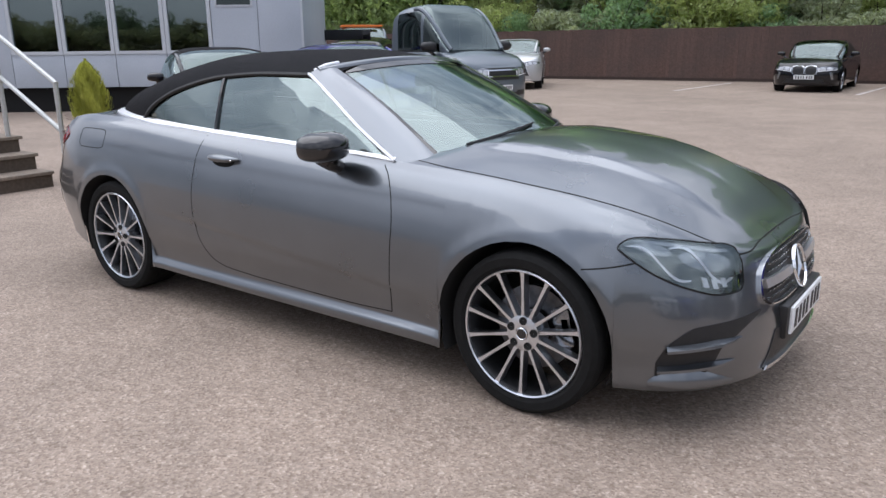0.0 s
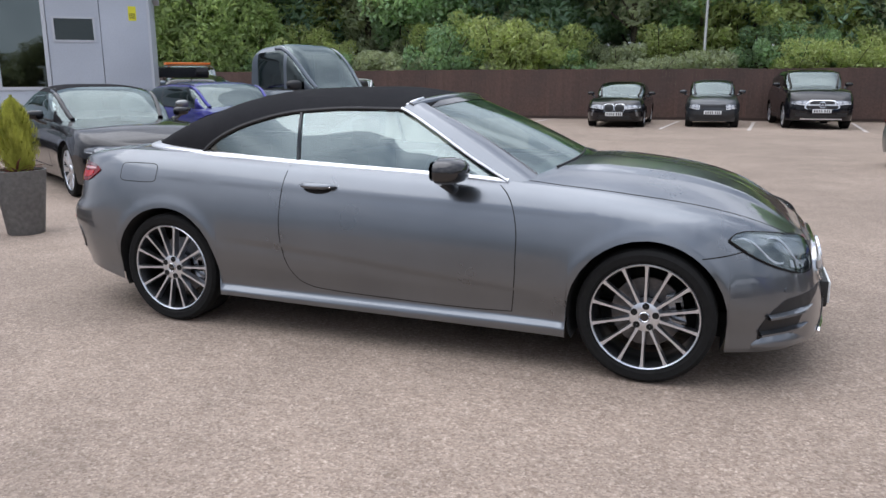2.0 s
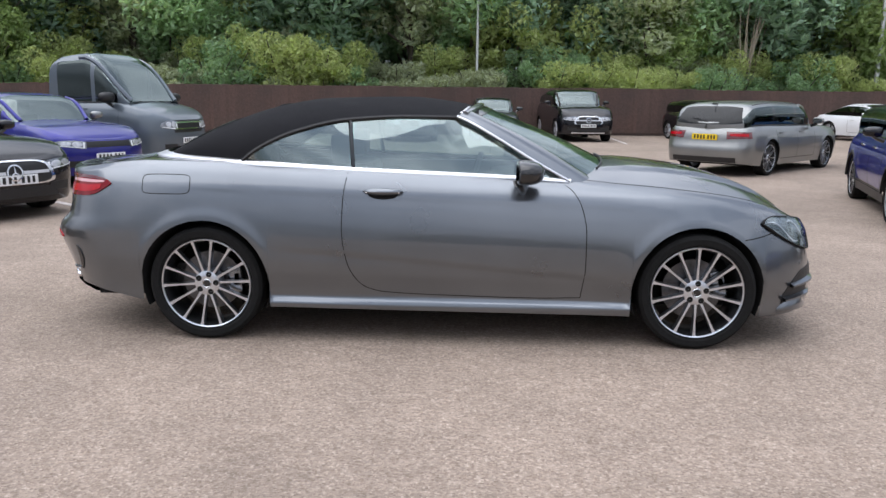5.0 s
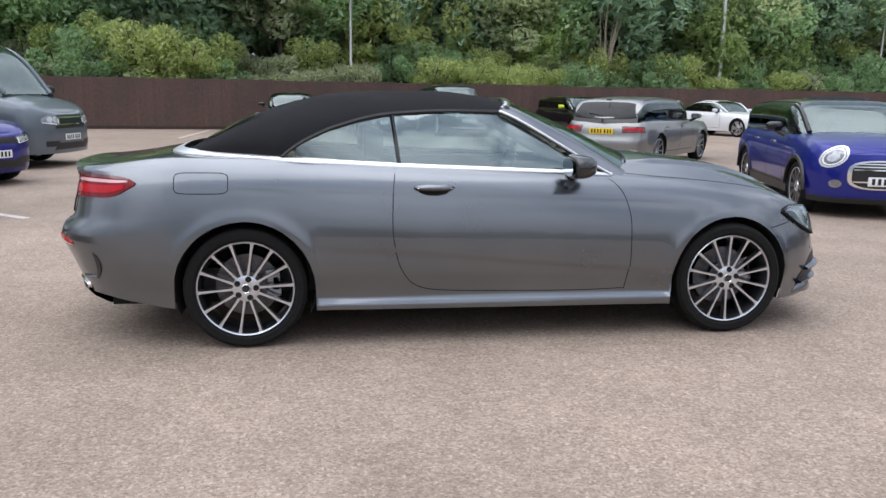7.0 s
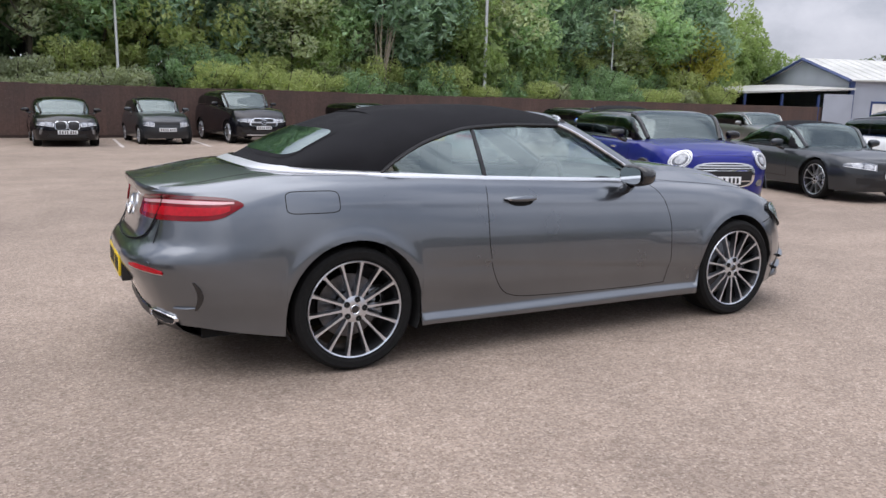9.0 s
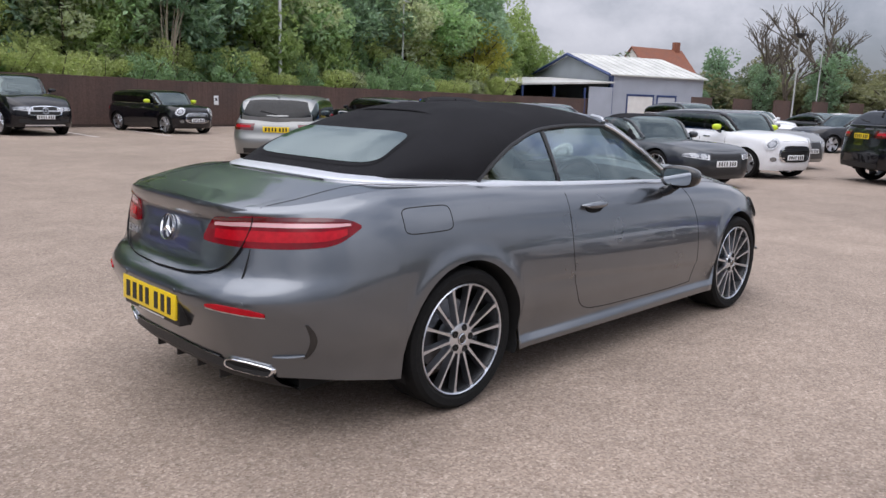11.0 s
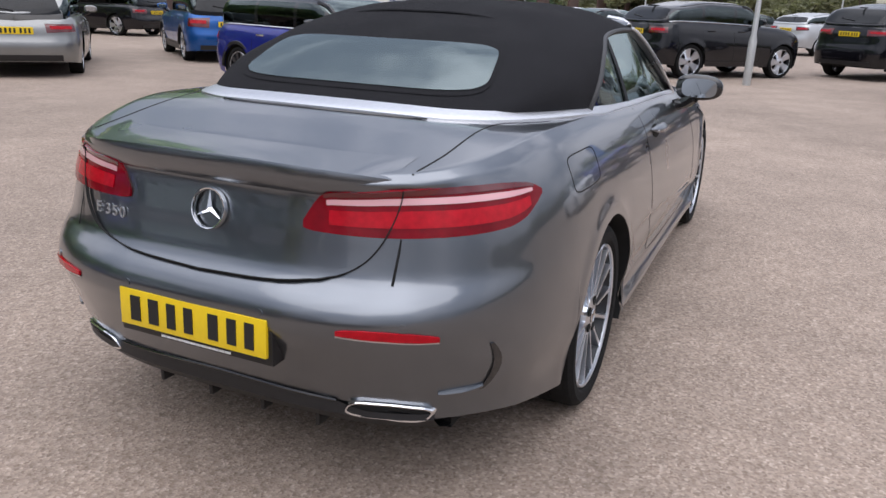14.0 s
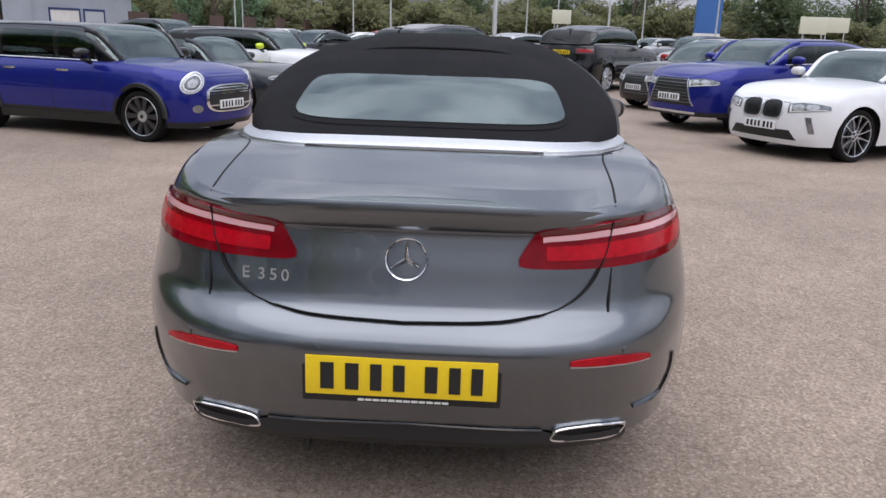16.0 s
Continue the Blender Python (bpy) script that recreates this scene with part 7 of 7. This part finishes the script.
for k in range(46):
    a = radians(44 - k * 3.1)
    d = 78 + rng.uniform(-9, 12)
    if k < 6:
        d += 16
    kd = rng.choice((hedge[0], hedge[0], hedge[1]))
    s = rng.uniform(0.60, 0.85)
    o = copy_thing(kd, pose(0, 0, 0))
    o.matrix_basis = pose(d * math.cos(a), d * math.sin(a) - 4, -0.6, 0, 0, rng.uniform(0, 360)) @ Matrix.Diagonal((s * 1.5, s * 1.5, s, 1))
for k in range(18):
    a = radians(24 - k * 4.0 + rng.uniform(-1.5, 1.5))
    d = 86 + rng.uniform(-6, 12)
    s = rng.uniform(0.8, 1.25)
    m = pose(d * math.cos(a), d * math.sin(a) - 4, 0, 0, 0, rng.uniform(0, 360)) @ Matrix.Diagonal((s, s, s, 1))
    if k < 2:
        bares[k].matrix_world = m
    else:
        o = copy_thing(bares[k % 2], pose(0, 0, 0))
        o.matrix_basis = m
for k in range(34):
    a = radians(42 - k * 4.0)
    d = 70 + rng.uniform(-2, 4)
    o = copy_thing(hedge[2], pose(0, 0, 0))
    s = rng.uniform(1.7, 2.5)
    o.matrix_basis = pose(d * math.cos(a), d * math.sin(a) - 4, -0.3, 0, 0, rng.uniform(0, 360)) @ Matrix.Diagonal((s * 1.7, s * 1.7, s, 1))

# ivy-clad bare trees and a conifer past the workshop
for px, py, s, k in ((62, 24.3, 1.25, 0), (64, 20.0, 1.4, 1), (60, 21.8, 1.0, 0)):
    o = copy_thing(bares[k], pose(0, 0, 0))
    o.matrix_basis = pose(px, py, 0, 0, 0, 50 * px) @ Matrix.Diagonal((s, s, s * 0.85, 1))
ivy = tree("ivy_tree", "slim dark green tree beside the workshop", 41, 7.2, 1.25, 0.5, CROWNS[3], 3600, 0.16, 40)
ivy.matrix_world = pose(61, 28.2, 0)
for px, py, s in ((62.3, 24.5, 0.8), (64.2, 20.2, 0.95), (56.5, 27.0, 0.45)):
    o = copy_thing(ivy, pose(0, 0, 0))
    o.matrix_basis = pose(px, py, 0, 0, 0, 80 * px) @ Matrix.Diagonal((s * 1.1, s * 1.1, s, 1))
# rows of cars for sale, far across the yard
far = [c for c in bpy.data.objects if c.parent is None and c.name.startswith("parked_") and c.get("category") == "car"]
models = [next(c for c in far if c["label"].startswith(w)) for w in ("white coupe", "black compact", "grey estate", "silver-white SUV", "black saloon", "white sports")]
names = ["white coupe", "black SUV", "grey estate car", "white SUV", "black saloon", "white hatchback"]
spots = [(24.5, 11.5, -115, 1), (28.5, 13.5, -112, 3), (31.5, 12.0, -112, 0), (35.5, 13.5, -112, 5), (39.0, 11.5, -112, 4), (27.5, 6.5, 150, 4), (33.0, 5.0, -60, 0), (37.5, 3.0, -60, 3), (41.5, 1.0, -60, 4), (26.0, 1.5, -38, 5), (30.0, -2.0, -38, 3), (34.0, -5.5, -38, 0),
         (17.0, 6.2, -104, 2), (24.5, -8.6, 118, 3), (28.5, -9.0, 118, 1), (33.0, -10.5, 118, 5), (20.5, -8.3, 118, 0), (45.5, 12.0, -112, 5), (49.5, 10.0, -112, 0), (44.0, -6.0, -60, 2), (39.0, -9.5, 120, 3), (21.5, 16.0, -110, 2)]
for x, y, hd, k in spots:
    o = copy_thing(models[k], pose(x, y, 0, 0, 0, hd))
    tagged(o, names[k] + " in a row of cars for sale", group="cars for sale")
tagged(parked_car("parked_hatchback_car", "small red car in a far row", (44.5, 5.0), -70, REDP, 3.9, 1.7, 1.5, "hatch", 2.45, 0.3), group="cars for sale")

M_BANNER = material("black_banner", (0.02, 0.02, 0.022), 0.6)
for x, y, h, ban in ((13.4, -0.45, 5.0, 0), (33.5, 4.2, 5.4, 1), (44, 15, 6, 1), (52, 9, 9, 0), (47, -3, 6, 1), (58, -6, 9, 0), (40, -13, 6, 1), (62, 20, 9, 0), (36, -6.5, 7, 0), (55, -12, 8, 0)):
    lp = lamp_post(x, y, h, "pale steel lamp post in the yard", 0.055 if ban == 0 else 0.05, h > 6)
    if ban:
        solid("lantern", *join(lathe([(0.001, h), (0.34, h - 0.02), (0.34, h - 0.10), (0.10, h - 0.30), (0.001, h - 0.32)], 16, "z")), M_BANNER, lp)
post = thing("pylon_sign", "tall blue pylon sign with a white foot", "sign", pose(44.0, -13.6, 0, 0, 0, 0))
solid("panel", *box_data(-0.15, 0.15, -0.75, 0.75, 1.9, 7.0, 0.03), M_SIGN, post)
solid("foot", *box_data(-0.16, 0.16, -0.77, 0.77, 0.0, 1.9, 0.02), M_RENDER, post)
for x, y, w, z in ((40, -18.2, 0.9, 2.0), (50, -5.5, 0.7, 2.3), (46, -22, 1.0, 2.2)):
    sg = thing("yard_sign", "pale sign board on two posts", "sign", pose(x, y, 0, 0, 0, 20))
    solid("board", *box_data(-0.03, 0.03, -w, w, z, z + 0.9, 0.01), material("pale_sign_board", (0.62, 0.62, 0.50), 0.5, grain=0.05), sg)
    for q in (-w * 0.7, w * 0.7):
        solid("post", *box_data(-0.03, 0.03, q - 0.03, q + 0.03, 0, z), M_STEEL, sg, smooth=False)
wallf = thing("far_wall", "dark timber fence across the yard", "fence", kind="structure")
for k in range(8):
    solid("fence_panel", *box_data(46 + 3 * k, 48.96 + 3 * k, 22.5 - 1.6 * k, 22.6 - 1.6 * k, 0, 2.2), M_FENCE, wallf, smooth=False)
